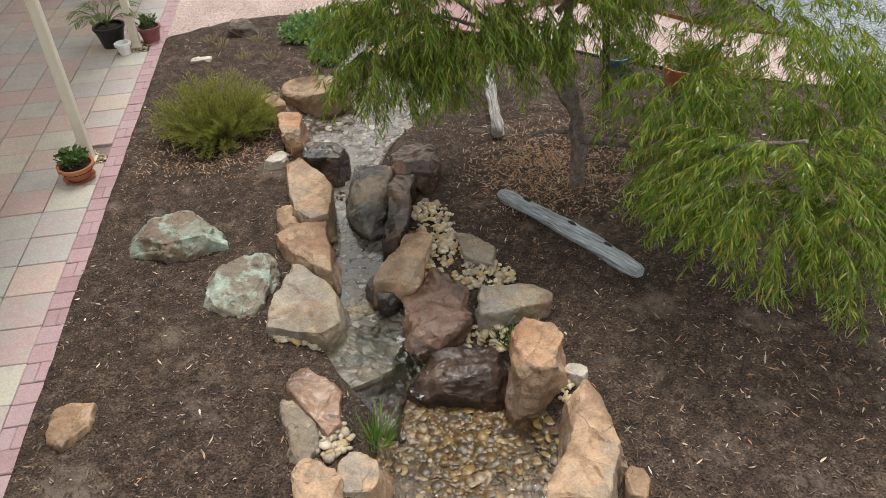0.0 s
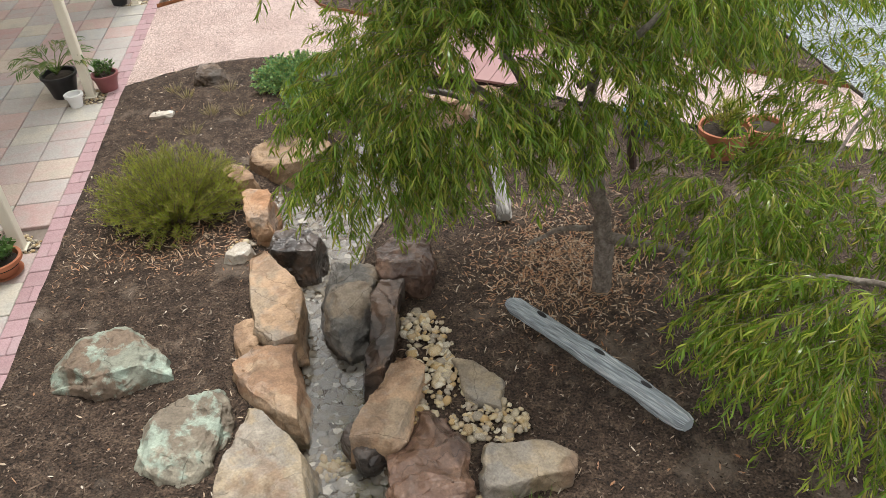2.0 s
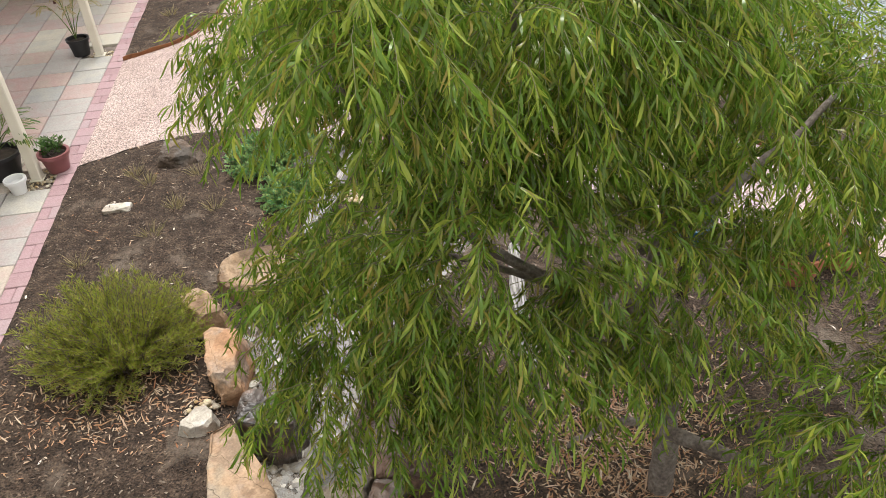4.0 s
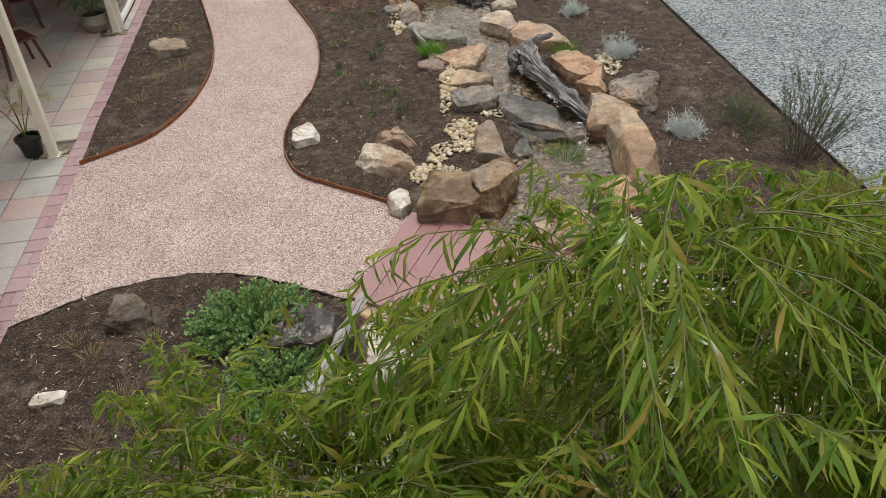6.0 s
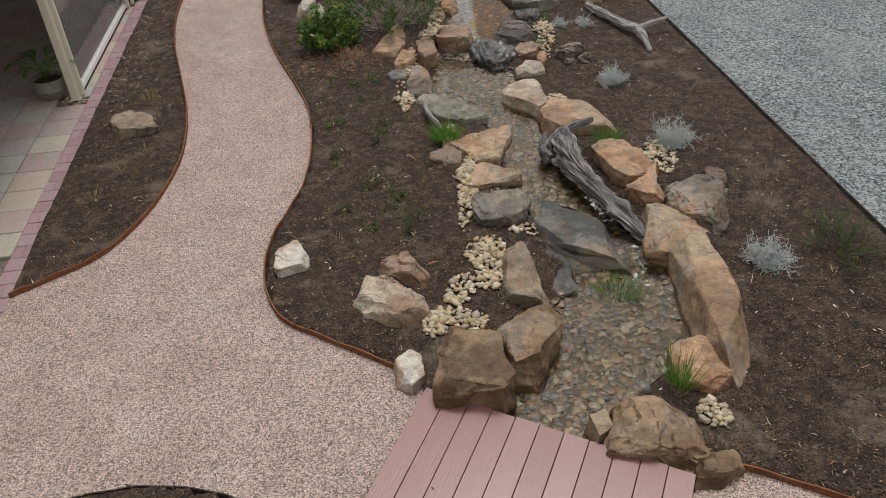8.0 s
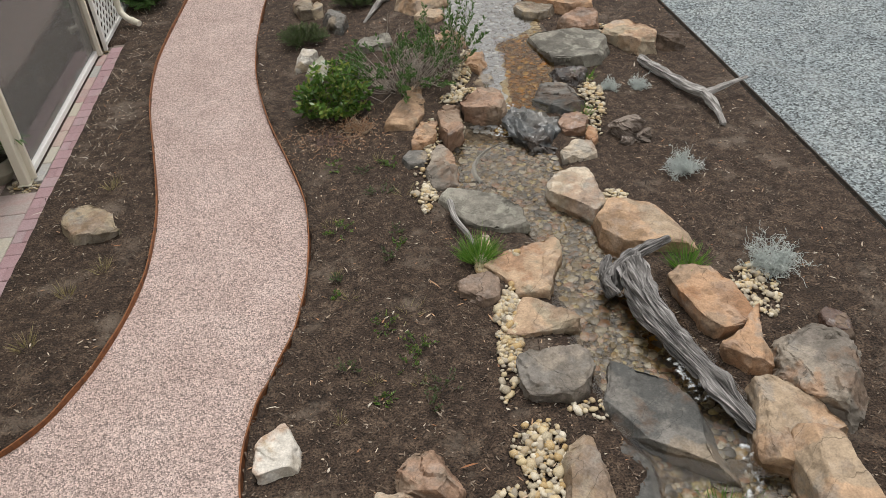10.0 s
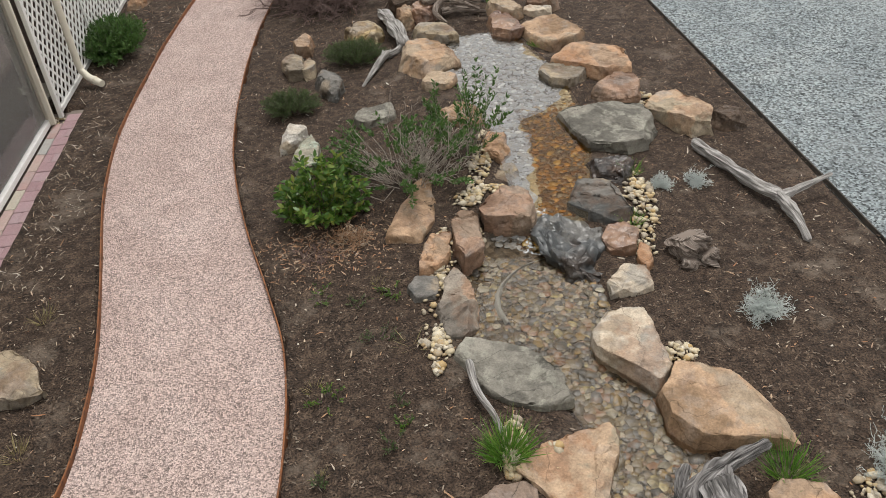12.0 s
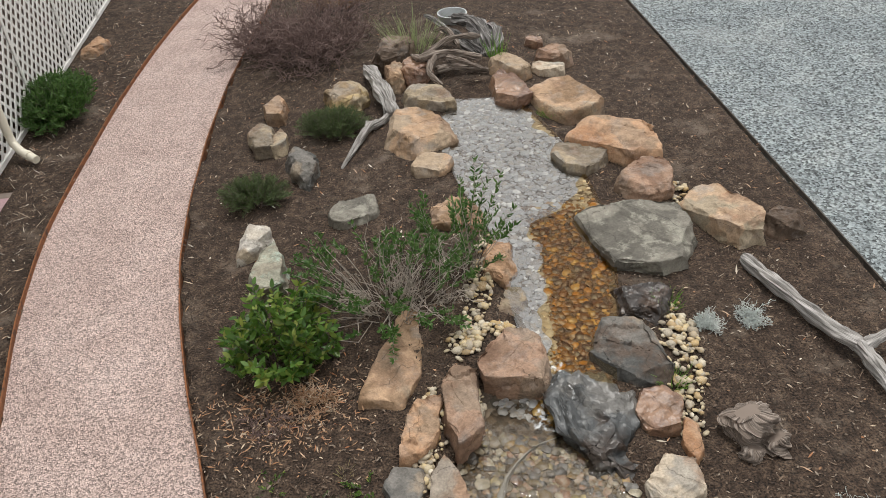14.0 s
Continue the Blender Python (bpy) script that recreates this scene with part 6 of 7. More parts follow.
def tangle(name, x, y, rx, ry, h, stems, subs, mat, label, r0, r1, kink, category="bush"):
    """A leafless bush of bent twigs that fork and cross."""
    rng = np.random.default_rng(int(abs(x * 517 + y * 263)))
    z = float(ground_z(np.array([x]), np.array([y]))[0])
    ob = thing(name, x, y, z, label, category)
    a, r = rng.uniform(0, 6.283, stems), np.sqrt(rng.uniform(0, 1, stems))
    foot = np.stack([np.cos(a) * r * rx * 0.35, np.sin(a) * r * ry * 0.35, np.full(stems, -0.01)], 1)
    tip = np.stack([np.cos(a) * r * rx, np.sin(a) * r * ry, h * np.sqrt(1.03 - 0.8 * r * r) * rng.uniform(0.45, 1.1, stems)], 1)

    def bent(p0, p1, steps=9):
        t = np.linspace(0, 1, steps)[None, :, None]
        line = p0[:, None] * (1 - t) + p1[:, None] * t
        wob = np.cumsum(rng.normal(0, 1, line.shape), axis=1)
        wob -= wob[:, :1]
        size = np.linalg.norm(p1 - p0, axis=1)[:, None, None]
        line = line + wob * kink * size / steps
        line[:, 1:, 2] = np.maximum(line[:, 1:, 2], 0.004)
        return line

    main = bent(foot, tip)
    tagged(link_mesh("stem", twig_mesh("stem", main, r0, r1), mat, ob), kind="stuff")
    k = rng.integers(0, stems, stems * subs)
    i = rng.integers(2, 8, stems * subs)
    p0 = main[k, i]
    d = unit(unit(main[k, i + 1] - main[k, i]) + rng.normal(0, 0.75, (len(k), 3)))
    fork = bent(p0, p0 + d * (rng.uniform(0.18, 0.5, (len(k), 1)) * (rx + ry) / 2))
    tagged(link_mesh("side_twig", twig_mesh("side_twig", fork, r1 * 1.2, r1 * 0.6), mat, ob), kind="stuff")
    return ob


def tuft(name, x, y, r, h, blades, mat, label, z=None, width=0.006, category="grass tuft", droop=1.0):
    """A tuft of narrow blades."""
    rng = np.random.default_rng(int(abs(x * 611 + y * 277)))
    z = float(ground_z(np.array([x]), np.array([y]))[0]) if z is None else z
    a = rng.uniform(0, 6.283, blades)
    q = np.sqrt(rng.uniform(0, 1, blades))
    pos = np.stack([np.cos(a) * q * r * 0.45, np.sin(a) * q * r * 0.45, np.full(blades, -0.01)], 1)
    way = np.stack([np.cos(a) * q * r, np.sin(a) * q * r, np.full(blades, h)], 1) + rng.normal(0, 0.12 * h, (blades, 3))
    ln = np.linalg.norm(way, axis=1) * rng.uniform(0.6, 1.1, blades)
    ob = link_mesh(name, leaf_mesh(name, pos, way, ln, np.full(blades, width) * rng.uniform(0.6, 1.3, blades), rng, droop=0.2), mat)
    ob.matrix_world = pose(x, y, z)
    return tagged(ob, label, category)


shrub("bush", -0.98, 5.4, 0.72, 0.62, 0.55, 620, 0.05, 0.005, NEEDLE, "low feathery yellow-green bush on the mulch", per=9, sag=0.25, hang=-0.5, category="bush", rough=(0.3, 1.25))
shrub("groundcover_plant", 0.08, 7.85, 0.6, 0.5, 0.26, 460, 0.03, 0.019, SUCCULENT, "mounding green succulent groundcover beside dark rock", per=7, rough=(0.35, 1.25), hang=-0.4, category="groundcover")
shrub("groundcover_plant", 0.25, 7.2, 0.42, 0.5, 0.2, 300, 0.028, 0.018, SUCCULENT, "yellowing green succulent groundcover", per=7, rough=(0.35, 1.25), hang=-0.4, category="groundcover")
shrub("shrub", 0.97, 15.6, 0.5, 0.55, 0.6, 86, 0.08, 0.034, GLOSSLEAF, "leafy shrub with broad bright green leaves", per=4, hang=0.1, rough=(0.25, 1.25), bare=(0.2, 0.6))
shrub("shrub", 1.75, 16.0, 0.75, 0.7, 0.55, 90, 0.05, 0.018, DARKLEAF, "open twiggy shrub with dark green leaf clusters", per=5, hang=-0.2, spread=1.15, bare=(0.5, 0.75), rough=(0.5, 1.15), stem_mat=PALETWIG)
shrub("shrub", 2.38, 16.3, 0.5, 0.5, 0.95, 32, 0.055, 0.016, DARKLEAF, "upright leafy shoots hanging over the pond", per=7, hang=-0.3, bare=(0.35, 0.6), rough=(0.5, 1.15), stem_mat=PALETWIG)
tangle("bare_shrub", 1.9, 15.95, 0.55, 0.5, 0.6, 36, 4, PALETWIG, "bare pale grey twigs among the leafy shrub", 0.0055, 0.0022, 0.75, "shrub")
shrub("bush", -1.85, 20.3, 0.45, 0.8, 0.45, 480, 0.05, 0.012, DARKLEAF, "dense dark green bush against the lattice", per=7, category="bush")
shrub("bush", 1.37, 19.0, 0.46, 0.32, 0.3, 240, 0.04, 0.005, OLIVELEAF, "low grey-green needle bush", per=8, category="bush")
shrub("bush", 0.6, 17.85, 0.4, 0.32, 0.24, 200, 0.04, 0.005, OLIVELEAF, "low grey-green needle bush", per=8, category="bush")
shrub("bush", 5.35, 9.35, 0.5, 0.5, 1.05, 70, 0.04, 0.005, OLIVELEAF, "wispy upright grey-green bush at the driveway edge", per=9, category="bush", sag=0.1, bare=(0.3, 0.6), rough=(0.5, 1.15), stem_mat=TWIG)
shrub("bush", 5.05, 8.35, 0.5, 0.55, 0.42, 150, 0.05, 0.005, NEEDLE, "wispy low yellow-green bush beside the side path", per=7, category="bush", rough=(0.4, 1.2))
shrub("bush", 5.1, 10.1, 0.4, 0.55, 0.22, 60, 0.05, 0.005, OLIVELEAF, "thin low olive bush beside the driveway", per=5, category="bush")
tangle("bare_bush", 1.15, 21.35, 0.85, 0.95, 0.62, 120, 6, BROWNTWIG, "leafless tangle of purplish brown twigs", 0.01, 0.0042, 0.8)
tangle("bare_bush", 0.45, 21.6, 0.62, 0.8, 0.55, 70, 6, BROWNTWIG, "leafless purplish brown bush reaching over the path", 0.009, 0.004, 0.8)
shrub("bush", 1.5, 22.7, 0.7, 0.4, 0.5, 120, 0.06, 0.006, LITTER, "rusty orange-brown dry bush behind the bare one", per=4, category="bush")
tangle("dry_twigs", 1.2, 15.12, 0.24, 0.2, 0.12, 36, 5, LITTER, "heap of dry rusty twigs under the shrub", 0.003, 0.002, 1.0, "twigs")
tangle("dry_twigs", 0.85, 15.0, 0.25, 0.14, 0.08, 30, 4, BROWNTWIG, "low heap of dry brown twigs under the shrub", 0.003, 0.002, 1.0, "twigs")
for x, y, r in ((4.25, 13.62, 0.22), (4.4, 12.1, 0.27), (4.44, 10.05, 0.24), (4.42, 15.4, 0.15), (4.06, 15.36, 0.14)):
    tangle("silver_bush", x, y, r * 0.72, r * 0.72, r * 0.6, int(420 * r), 6, SILVER, "small wiry silver-grey cushion bush", 0.0026, 0.002, 1.2)
TUFTS = ((2.1, 12.62, 0.18, 0.19, 420, GRASS), (3.74, 12.2, 0.17, 0.19, 200, GRASS), (0.27, 1.35, 0.16, 0.2, 160, GRASS), (1.32, 1.95, 0.12, 0.26, 60, GRASS),
         (3.2, 8.85, 0.14, 0.32, 110, GRASS), (3.15, 10.0, 0.2, 0.2, 160, GRASS), (1.5, 7.6, 0.14, 0.2, 90, GRASS), (3.85, 15.6, 0.12, 0.14, 70, GRASS), (3.62, 14.85, 0.12, 0.12, 70, GRASS),
         (0.02, 4.75, 0.1, 0.1, 40, GRASS), (3.68, 18.75, 0.14, 0.1, 90, GRASS), (2.4, 20.75, 0.4, 0.5, 150, PALEBLADE), (3.35, 20.1, 0.12, 0.4, 60, GRASS), (3.25, 11.75, 0.1, 0.08, 60, GRASS))
for x, y, r, h, n, mat in TUFTS:
    tuft("grass_tuft", x, y, r, h, n, mat, "tuft of long arching pale green blades by the driftwood" if n == 150 and h == 0.5 else "small bright green grassy tuft among the creek rocks")
rng = np.random.default_rng(77)
for x, y in ((-1.15, 7.75), (-0.7, 7.85), (-0.85, 7.3), (-1.3, 7.95), (-0.5, 7.2), (-0.2, 8.3), (-1.0, 6.9), (-1.55, 6.6), (-1.3, 14.6), (-1.35, 12.9), (-1.5, 12.3), (-1.1, 13.2)):
    tuft("dry_tuft", x, y, 0.11, 0.1, 46, STRAW, "sparse straw-yellow dry grass tuft", width=0.005)
for k in range(26):
    x, y, r = rng.uniform(0.85, 1.65), rng.uniform(11.0, 14.6), rng.uniform(0.05, 0.16)
    if rng.random() < 0.6:
        shrub("seedling", x, y, r * 1.3, r * 1.3, rng.uniform(0.03, 0.1), int(70 * r) + 4, 0.026, 0.009, GLOSSLEAF if rng.random() < 0.5 else OLIVELEAF, "small sprawling green weed growing in the mulch", per=2, category="weed", rough=(0.3, 1.3))
    else:
        tuft("dry_tuft", x, y, r, 0.07, 22, STRAW, "sparse straw-yellow dry grass tuft", width=0.004)


# ---- driftwood ----
def wood_limb(pts, r0, r1, knot, seed, flat, rg):
    """One weathered limb with furrows that run along the grain."""
    bm = bmesh.new()
    uvs = bm.loops.layers.uv.new("grain")
    line = smooth_line(pts, 12)
    n = len(line)
    seg = 30
    off = rg.uniform(0, 50)
    girth, run_len = 2 * math.pi * (r0 + r1) / 2, 0.0
    rings = []
    for i, p in enumerate(line):
        p = Vector(p)
        d = (Vector(line[min(i + 1, n - 1)]) - Vector(line[max(i - 1, 0)])).normalized()
        s = d.cross(Vector((0.1, 0.2, 1))).normalized()
        u = s.cross(d)
        r = (r0 + (r1 - r0) * i / (n - 1)) * (1 + knot * 0.6 * noise.noise(p * 7 + Vector((seed, 0, 0))))
        if i in (0, n - 1):
            r *= 0.72
        ring = []
        for k in range(seg):
            a = 2 * math.pi * k / seg + 0.9 * i / n
            ca, sa = math.cos(a), math.sin(a)
            q = r * (1 + knot * 0.9 * noise.noise(Vector((ca * 1.6, sa * 1.6, i * 0.1 + seed))) + 0.55 * knot * noise.noise(Vector((ca * 4.5 + off, sa * 4.5, i * 0.07))) + 0.45 * knot * noise.noise(Vector((ca * 11, sa * 11 + off, i * 0.12))) - 0.5 * knot * max(0, 0.28 - abs(noise.noise(Vector((ca * 3.6, sa * 3.6 + off, i * 0.05 + seed))))))
            ring.append(bm.verts.new(p + s * (q * math.cos(a)) + u * (q * math.sin(a) * flat) + d * (0.25 * r * noise.noise(Vector((k * 0.9, seed, 3))) if i in (0, n - 1) else 0)))
        if i:
            run_len += (p - Vector(line[i - 1])).length
        rings.append((ring, run_len))
    for (a, va), (b, vb) in zip(rings, rings[1:]):
        for k in range(seg):
            f = bm.faces.new((a[k], a[(k + 1) % seg], b[(k + 1) % seg], b[k]))
            for lp, (u, v) in zip(f.loops, ((k, va), (k + 1, va), (k + 1, vb), (k, vb))):
                lp[uvs].uv = (u / seg * girth, v + seed)
    bm.faces.new(rings[0][0][::-1])
    bm.faces.new(rings[-1][0])
    return bm


def driftwood(name, lines, mat, label, category="driftwood", knot=0.3, seed=1, flat=1.0):
    """Weathered wood. lines: (points, start radius, end radius), a limb each."""
    rg = random.Random(seed)
    if len(lines) == 1:
        return tagged(part(name, wood_limb(*lines[0], knot, seed, flat, rg), mat, smooth=40), label, category)
    ob = tagged(new(name), label, category)
    for q, (pts, r0, r1) in enumerate(lines):
        part("limb", wood_limb(pts, r0, r1, knot, seed + q * 0.37, flat, rg), mat, ob, smooth=40)
    return ob


blue_log = driftwood("log", [([(1.56, 3.62, 0.1), (1.85, 3.12, 0.14), (2.1, 2.69, 0.14), (2.33, 2.32, 0.12)], 0.07, 0.08)], BLUEWOOD, "weathered blue-grey split log lying on the mulch", "log", 0.25, 3, 0.8)
for q, (hx, hy, hz) in enumerate(((1.72, 3.36, 0.185), (1.98, 2.92, 0.205), (2.17, 2.6, 0.2))):
    bm = bmesh.new()
    bmesh.ops.create_uvsphere(bm, u_segments=12, v_segments=8, radius=0.5, matrix=pose(hx, hy, hz, 0, 0, -58) @ Matrix.Diagonal((0.09, 0.03, 0.03, 1)))
    part("knot_hole", bm, BLACKPOT, blue_log, "dark knot hole", smooth=60)
driftwood("driftwood", [
    ([(3.04, 12.0, 0.14), (3.12, 12.1, 0.26), (3.3, 12.16, 0.33), (3.58, 12.24, 0.37)], 0.07, 0.028),
    ([(3.2, 12.08, 0.28), (3.2, 11.7, 0.25), (3.3, 11.3, 0.22), (3.44, 10.85, 0.16), (3.55, 10.5, 0.09)], 0.1, 0.045),
    ([(3.12, 11.8, 0.18), (3.22, 11.4, 0.18), (3.36, 11.0, 0.13)], 0.05, 0.03),
    ([(3.3, 12.08, 0.32), (3.27, 11.75, 0.27), (3.36, 11.3, 0.21), (3.49, 10.85, 0.14)], 0.042, 0.022),
    ([(3.28, 12.12, 0.37), (3.2, 11.9, 0.34), (3.22, 11.6, 0.31), (3.32, 11.2, 0.26)], 0.028, 0.016),
    ([(3.14, 11.95, 0.27), (3.14, 11.65, 0.26), (3.23, 11.3, 0.23), (3.38, 10.9, 0.19)], 0.028, 0.018),
    ([(3.06, 12.05, 0.24), (2.99, 11.93, 0.28), (3.04, 11.8, 0.26)], 0.035, 0.018),
    ([(3.05, 11.95, 0.1), (3.01, 12.1, 0.2), (3.1, 12.24, 0.27)], 0.045, 0.025),
], DRIFTWOOD, "gnarled furrowed grey driftwood stump lying across the creek", "driftwood", 0.8, 5)
driftwood("driftwood", [([(4.66, 16.1, 0.12), (4.75, 15.7, 0.14), (4.9, 15.2, 0.14), (5.0, 14.95, 0.16)], 0.055, 0.055), ([(5.0, 14.97, 0.16), (5.01, 14.65, 0.13), (5.0, 14.4, 0.07)], 0.055, 0.025),
    ([(5.0, 14.95, 0.16), (5.2, 15.0, 0.19), (5.55, 15.12, 0.22)], 0.045, 0.018)], PALEWOOD, "forked grey driftwood branch lying on the mulch", "driftwood", 0.45, 6)
driftwood("driftwood", [([(1.8, 20.3, 0.24), (1.9, 19.8, 0.28), (1.97, 19.4, 0.28), (2.02, 19.08, 0.2)], 0.07, 0.085), ([(1.78, 18.95, 0.2), (1.66, 18.68, 0.18), (1.54, 18.42, 0.15), (1.44, 18.22, 0.11)], 0.05, 0.015), ([(2.0, 19.15, 0.2), (1.9, 19.0, 0.18), (1.78, 18.92, 0.18)], 0.05, 0.04)], PALEWOOD, "twisted silver-grey driftwood limb", "driftwood", 0.5, 7)
driftwood("driftwood", [([(2.35, 20.05, 0.34), (2.55, 20.0, 0.44), (2.85, 20.1, 0.4), (3.15, 20.0, 0.36)], 0.05, 0.04), ([(2.6, 20.0, 0.44), (2.5, 19.75, 0.36), (2.62, 19.55, 0.27)], 0.04, 0.025),
    ([(2.5, 20.2, 0.36), (2.75, 20.25, 0.5), (3.0, 20.35, 0.5), (3.2, 20.5, 0.42)], 0.04, 0.03), ([(2.75, 20.0, 0.4), (2.9, 19.8, 0.42), (3.1, 19.75, 0.34)], 0.035, 0.025), ([(2.45, 20.3, 0.3), (2.35, 20.1, 0.42), (2.42, 19.9, 0.46)], 0.03, 0.02),
    ([(2.9, 20.2, 0.46), (2.8, 20.5, 0.55), (2.65, 20.6, 0.5)], 0.03, 0.018), ([(2.6, 19.9, 0.3), (2.85, 19.95, 0.3), (3.2, 19.85, 0.26)], 0.045, 0.03)],
    BROWNWOOD, "tangled heap of pale driftwood roots above the pond", "driftwood", 0.55, 8)
driftwood("driftwood", [([(3.3, 20.4, 0.16), (3.25, 20.65, 0.38), (3.15, 20.9, 0.46), (2.95, 21.1, 0.44)], 0.13, 0.06), ([(3.2, 20.45, 0.2), (2.95, 20.65, 0.38), (2.8, 20.85, 0.42)], 0.09, 0.04),
    ([(3.3, 20.45, 0.2), (3.43, 20.6, 0.34), (3.4, 20.85, 0.38), (3.25, 21.05, 0.3)], 0.1, 0.04), ([(2.85, 20.8, 0.4), (2.7, 21.1, 0.46), (2.6, 21.25, 0.46)], 0.04, 0.018)],
    DRIFTWOOD, "hollow burnt grey driftwood root stump above the pond", "driftwood", 0.6, 14)
driftwood("branch", [([(0.97, 7.8, 0.3), (0.83, 7.55, 0.27), (0.66, 7.22, 0.2), (0.5, 6.95, 0.14), (0.3, 6.55, 0.08)], 0.03, 0.06)], PALEWOOD, "long bleached grey branch leaning on the rocks", "branch", 0.75, 9, 0.8)
driftwood("branch", [([(1.87, 5.75, 0.3), (1.8, 5.3, 0.24), (1.76, 4.9, 0.16), (1.74, 4.65, 0.1)], 0.05, 0.06)], PALEWOOD, "bleached white paperbark branch under the tree", "branch", 0.4, 10)
driftwood("branch", [([(1.97, 13.35, 0.24), (1.99, 13.1, 0.2), (2.07, 12.9, 0.16), (2.1, 12.75, 0.12)], 0.028, 0.016)], PALEWOOD, "short curved bleached branch beside the flat rock", "branch", 0.2, 11)
driftwood("stump", [([(3.98, 14.42, -0.04), (3.97, 14.4, 0.08), (3.96, 14.42, 0.2), (3.95, 14.44, 0.26)], 0.17, 0.12), ([(4.08, 14.3, -0.03), (4.09, 14.28, 0.1), (4.07, 14.3, 0.17)], 0.1, 0.07), ([(3.9, 14.24, -0.03), (3.9, 14.23, 0.08), (3.92, 14.25, 0.15)], 0.09, 0.06), ([(4.07, 14.52, -0.03), (4.08, 14.52, 0.1), (4.05, 14.5, 0.19)], 0.08, 0.06)], BROWNWOOD, "rugged brown weathered stump on the mulch", "stump", 0.5, 12)


# ---- pots and verandah things ----
def turned(profile, seg=24):
    bm = bmesh.new()
    rings = [[bm.verts.new((r * math.cos(6.28319 * k / seg), r * math.sin(6.28319 * k / seg), z)) for k in range(seg)] for r, z in profile]
    for a, b in zip(rings, rings[1:]):
        for k in range(seg):
            bm.faces.new((a[k], a[(k + 1) % seg], b[(k + 1) % seg], b[k]))
    bm.faces.new(rings[0][::-1])
    bm.faces.new(rings[-1])
    bmesh.ops.recalc_face_normals(bm, faces=bm.faces)
    return bm


def pot(x, y, z, r0, r1, h, mat, label, saucer=False, belly=0.0, soil=True):
    ob = thing("plant_pot", x, y, z, label, "plant pot")
    w = 0.012
    zb = 0.02 if saucer else 0.0
    prof = [(r0, zb), (r0 + (r1 - r0) * 0.5 + belly, zb + h * 0.5), (r1, zb + h - 0.03), (r1 + 0.012, zb + h - 0.03), (r1 + 0.012, zb + h), (r1 - w, zb + h), (r1 - w - 0.005, zb + h - 0.05), (0.6 * r1, zb + h - 0.055)]
    part("body", turned(prof), mat, ob, smooth=35)
    if soil:
        part("soil", turned([(r1 - w - 0.003, zb + h - 0.06), (r1 * 0.8, zb + h - 0.035), (0.02, zb + h - 0.025)]), SOIL, ob, "dark potting soil", smooth=50)
    if saucer:
        part("saucer", turned([(r0 + 0.01, 0), (r0 + 0.05, 0.03), (r0 + 0.04, 0.03), (r0 + 0.005, 0.01), (0.03, 0.01)]), mat, ob, smooth=35)
    return ob


def palm(x, y, z, h, fronds, reach, label, seed=1, mat=None):
    rg = np.random.default_rng(seed)
    ob = thing("potted_palm", x, y, z, label, "potted plant")
    for k in range(fronds):
        P, W, L = [], [], []
        a = 6.283 * k / fronds + rg.uniform(-0.3, 0.3)
        e = np.array([math.cos(a), math.sin(a), 0])
        t = np.linspace(0, 1, 7)[:, None]
        rr = reach * rg.uniform(0.6, 1.1)
        line = e * rr * t + np.array([0, 0, 1]) * (h * 1.4 * t - h * 0.85 * t * t) * rg.uniform(0.8, 1.15)
        for q in np.linspace(0.4, 1, 12):
            i = min(int(q * 6), 5)
            p = line[i] * (1 - (q * 6 - i)) + line[i + 1] * (q * 6 - i)
            d = unit(line[i + 1] - line[i])
            for s in (-1, 1):
                side = np.cross(d, [0, 0, 1.0]) * s
                P.append(p)
                W.append(d * 0.8 + side * 0.7 + np.array([0, 0, -0.25]))
                L.append(0.16 * rg.uniform(0.7, 1.1))
        L = np.array(L)
        frond = link_mesh("frond", leaf_mesh("frond", np.array(P), np.array(W), L, L * 0.11, rg, flat=True), mat or PALM, ob)
        link_mesh("stalk", twig_mesh("stalk", line[None], 0.007, 0.002), PALM, frond)
    return ob


pot(-2.28, 4.93, 0, 0.1, 0.16, 0.14, TERRACOTTA, "shallow terracotta bowl with a saucer on the patio", True)
shrub("potted_plant", -2.3, 4.95, 0.17, 0.17, 0.2, 26, 0.06, 0.028, DARKLEAF, "leafy green plant in a terracotta bowl", per=2, z=0.13, category="potted plant", hang=0.1)
pot(-2.58, 8.32, 0, 0.13, 0.19, 0.27, BLACKPOT, "faceted black plant pot on the patio")
palm(-2.6, 8.33, 0.25, 0.45, 11, 0.5, "small palm with arching yellow-green fronds in a black pot", 3)
pot(-2.1, 8.34, 0, 0.1, 0.14, 0.2, PLUM, "plum glazed plant pot beside the post")
shrub("potted_plant", -2.1, 8.34, 0.13, 0.13, 0.2, 22, 0.05, 0.02, DARKLEAF, "dark leafy plant in a plum pot", per=2, z=0.17, category="potted plant")
pot(-2.38, 7.98, 0, 0.065, 0.09, 0.15, WHITEPOT, "empty white plastic pot on the patio", soil=False)
pot(-2.5, 11.33, 0, 0.1, 0.13, 0.22, BLACKPOT, "black plastic nursery pot beside the post")
palm(-2.52, 11.34, 0.2, 0.8, 5, 0.35, "thin drooping dry palm in a nursery pot", 5, STRAW)
pot(-2.56, 15.1, 0, 0.12, 0.2, 0.27, OLIVEPOT, "round olive-brown stoneware pot by the screen", belly=0.05)
palm(-2.58, 15.1, 0.24, 0.5, 9, 0.38, "small dark palm in a round stoneware pot", 8, DARKLEAF)
pot(3.85, 5.3, 0.02, 0.15, 0.22, 0.28, TERRACOTTA, "large terracotta pot beneath the tree", belly=0.02)
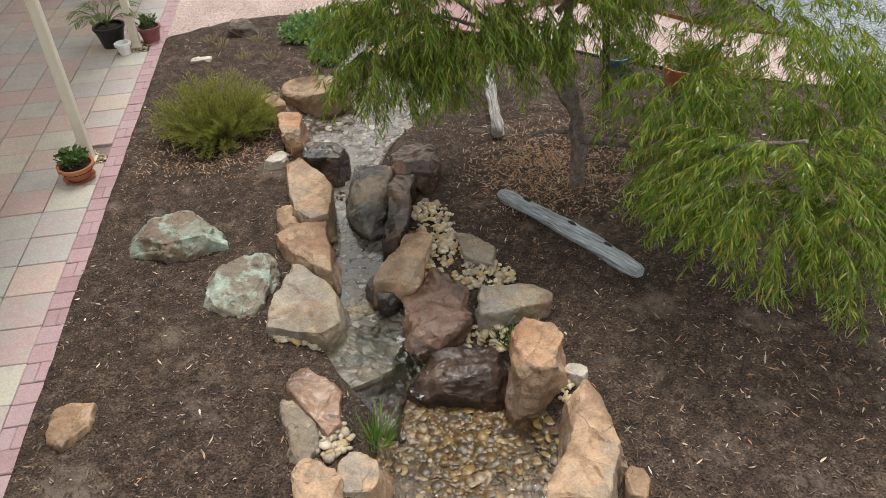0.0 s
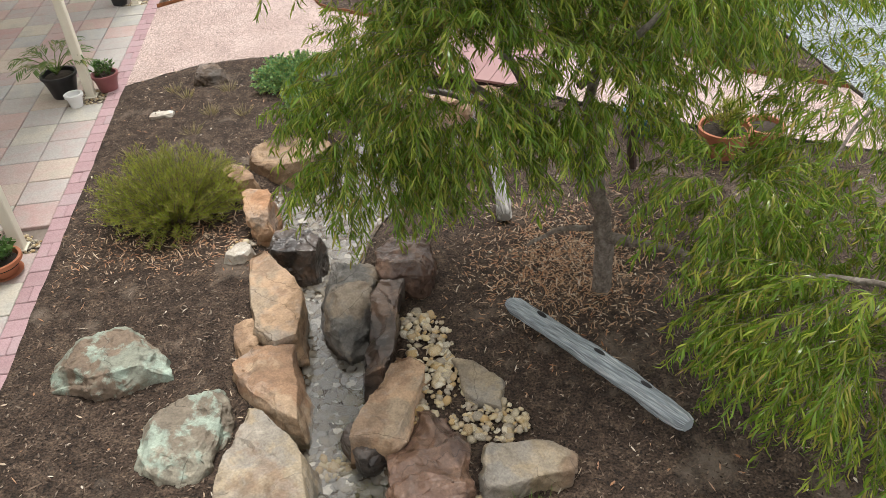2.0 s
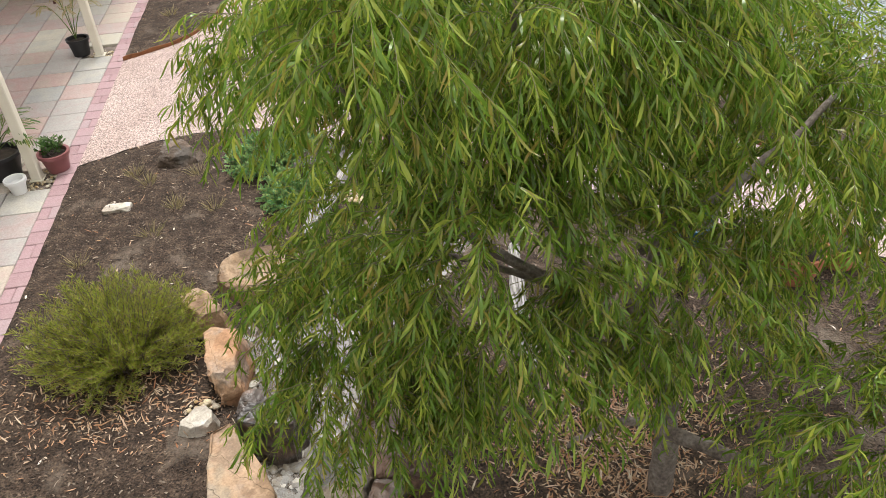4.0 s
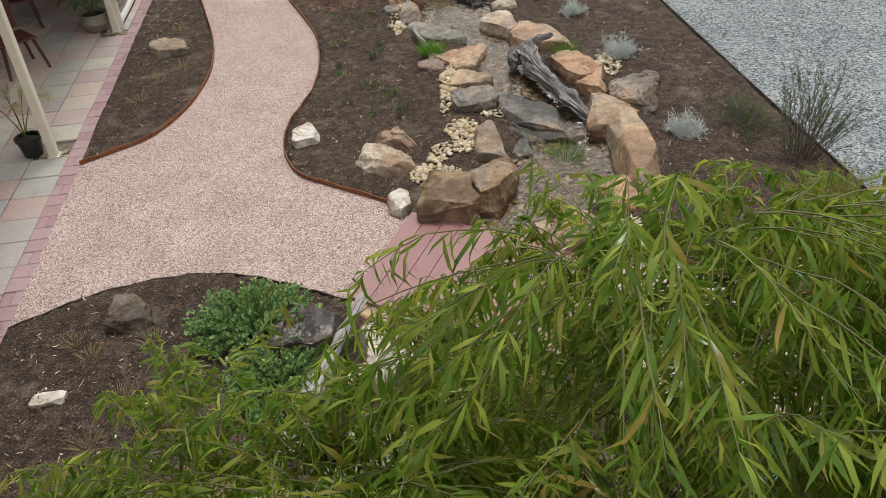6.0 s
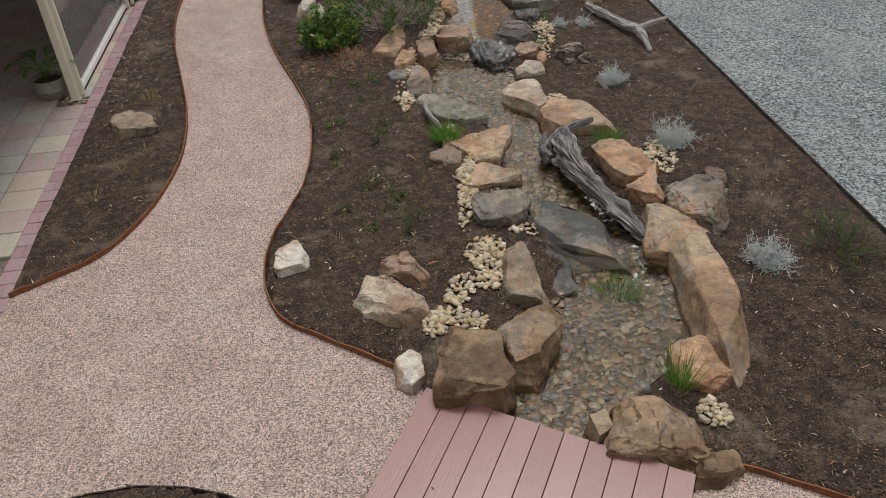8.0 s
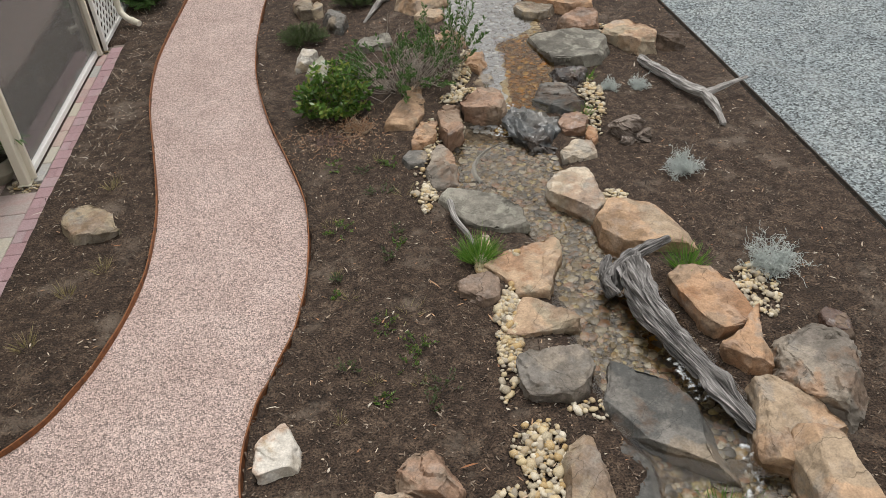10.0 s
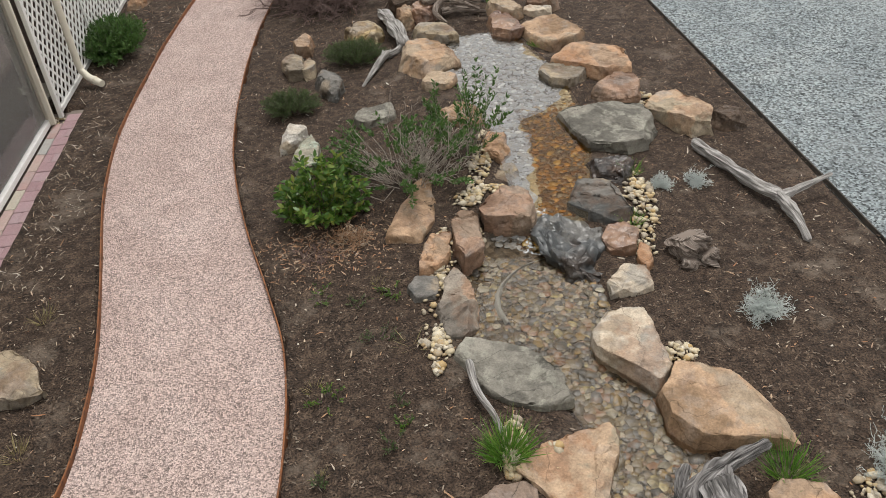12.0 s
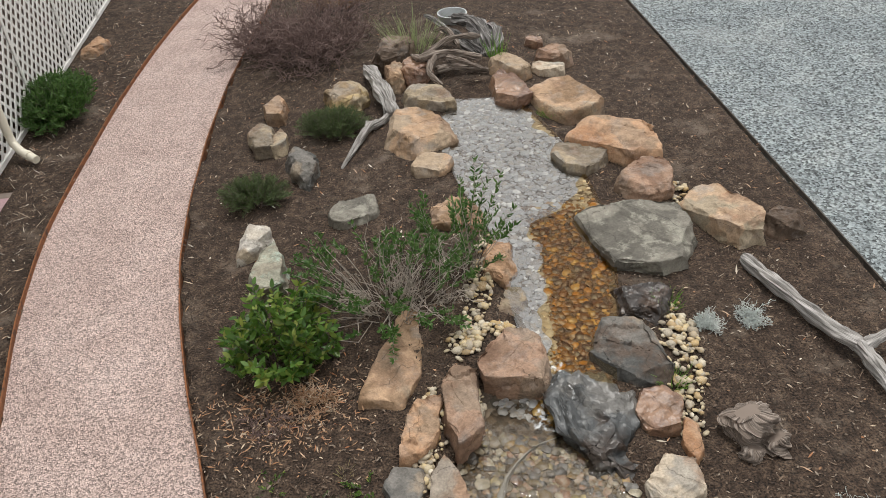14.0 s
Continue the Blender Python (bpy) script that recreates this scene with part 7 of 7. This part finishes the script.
shrub("potted_plant", 3.85, 5.3, 0.22, 0.22, 0.3, 40, 0.08, 0.01, NEEDLE, "grassy plant in a terracotta pot", per=3, z=0.27, category="potted plant")
pot(4.25, 5.35, 0.02, 0.12, 0.17, 0.22, TERRACOTTA, "terracotta pot beneath the tree")
pot(3.3, 5.85, 0.02, 0.12, 0.17, 0.22, BLUEPOT, "dark blue glazed pot behind the tree")


def chair(x, y, turn, label):
    ob = thing("patio_chair", x, y, 0, label, "chair", "chairs on the verandah", turn)
    part("seat", box_bm(0.48, 0.46, 0.03, 0.006, 0, 0, 0.43), REDWOOD, ob)
    for k in range(4):
        part("back_slat", box_bm(0.09, 0.02, 0.45, 0.004, -0.17 + 0.113 * k, 0.24, 0.7), REDWOOD, ob)
    part("back_rail", box_bm(0.48, 0.03, 0.06, 0.004, 0, 0.24, 0.94), REDWOOD, ob)
    for sx in (-1, 1):
        for sy in (-1, 1):
            bm = bmesh.new()
            tube_path(bm, [(0.2 * sx, 0.19 * sy, 0.42), (0.27 * sx, 0.25 * sy, 0.0)], [0.024, 0.02], 6)
            part("leg", bm, REDWOOD, ob)
    return ob


chair(-3.3, 13.85, 40, "dark red wooden chair with splayed legs on the verandah")
chair(-3.75, 15.6, 110, "dark red wooden chair with splayed legs on the verandah")
gas = thing("gas_bottle", -2.72, 18.0, 0, "grey steel gas bottle behind the tinted screen", "gas bottle")
part("body", turned([(0.1, 0.03), (0.15, 0.06), (0.155, 0.12), (0.155, 0.34), (0.13, 0.42), (0.06, 0.46), (0.02, 0.465)]), GASGREY, gas, smooth=40)
part("foot_ring", turned([(0.11, 0), (0.12, 0), (0.12, 0.05), (0.11, 0.05)]), GASGREY, gas)
part("collar", turned([(0.09, 0.42), (0.095, 0.42), (0.095, 0.54), (0.088, 0.54)]), GASGREY, gas, smooth=40)
part("valve", turned([(0.02, 0.46), (0.02, 0.51), (0.03, 0.52), (0.01, 0.53)], 10), BLACKPOT, gas)
bucket = thing("bucket", 3.0, 21.6, 0.12, "galvanised metal tub above the pond", "bucket")
part("body", turned([(0.15, 0), (0.19, 0.2), (0.2, 0.2), (0.2, 0.215), (0.185, 0.215), (0.15, 0.03), (0.02, 0.03)]), ZINC, bucket, smooth=40)


# ---- litter ----
def on_soil(px, py):
    d, hw, bed, dd = creek_near(px, py)
    return ~(inside(px, py, PATH_MAIN) | inside(px, py, PATH_SIDE)) & (dd > hw + 0.12) & ((px > -1.88) | ((py > 18.8) & (px > -2.35))) & (px < DRIVE_X - 0.03)


def scatter(name, count, length, width, mat, label, seed, area=(-2.35, 5.6, -0.5, 24.0), tilt=0.35, spots=()):
    rng = np.random.default_rng(seed)
    if spots:
        k = rng.integers(0, len(spots), count)
        s = np.array(spots)[k]
        px, py = s[:, 0] + rng.normal(0, 1, count) * s[:, 2], s[:, 1] + rng.normal(0, 1, count) * s[:, 3]
    else:
        px, py = rng.uniform(area[0], area[1], count), rng.uniform(area[2], area[3], count)
    m = on_soil(px, py)
    px, py = px[m], py[m]
    n = len(px)
    a = rng.uniform(0, 6.283, n)
    pos = np.stack([px, py, ground_z(px, py) + 0.006], 1)
    way = np.stack([np.cos(a), np.sin(a), rng.normal(0.05, tilt, n)], 1)
    ln = length * rng.lognormal(0, 0.4, n)
    ob = link_mesh(name, leaf_mesh(name, pos, way, ln, width * rng.uniform(0.6, 1.5, n), rng, flat=True), mat)
    return tagged(ob, label, "litter", kind="stuff")


scatter("bark_chips", 165000, 0.028, 0.0088, CHIP, "brown bark chips strewn over the mulch", 31)
scatter("dry_leaves", 3000, 0.045, 0.01, LITTER, "pale dry gum leaves on the mulch", 32)
scatter("dry_leaves", 5200, 0.046, 0.008, LITTER, "drifts of dry fallen leaves under the tree", 33, spots=((2.25, 4.2, 0.5, 0.45), (2.2, 4.1, 0.35, 0.35), (1.95, 3.9, 0.3, 0.35), (-0.9, 5.0, 0.5, 0.25)))
scatter("dry_leaves", 420, 0.06, 0.008, LITTER, "thin drifts of dry fallen leaves on the mulch", 35, spots=((3.2, 2.0, 0.9, 0.7), (2.7, 1.4, 0.8, 0.5), (0.1, 7.2, 0.3, 0.3), (-1.95, 19.6, 0.25, 0.6), (-1.7, 21.0, 0.3, 0.8)))
scatter("dry_leaves", 1000, 0.04, 0.008, LITTER, "small dry leaves under the broad-leaved shrub", 34, spots=((1.0, 15.1, 0.3, 0.22),))
scatter("dry_twigs", 850, 0.08, 0.006, PALELEAF, "pale dry twigs and leaf litter on the house side bed", 37, spots=((-1.65, 15.6, 0.2, 0.9), (-1.75, 17.4, 0.22, 1.1), (-1.75, 19.4, 0.3, 0.8), (-1.4, 21.6, 0.35, 1.0)))
scatter("fallen_leaf_litter", 1500, 0.045, 0.012, PALELEAF, "scattered bleached fallen leaves on the mulch", 36)
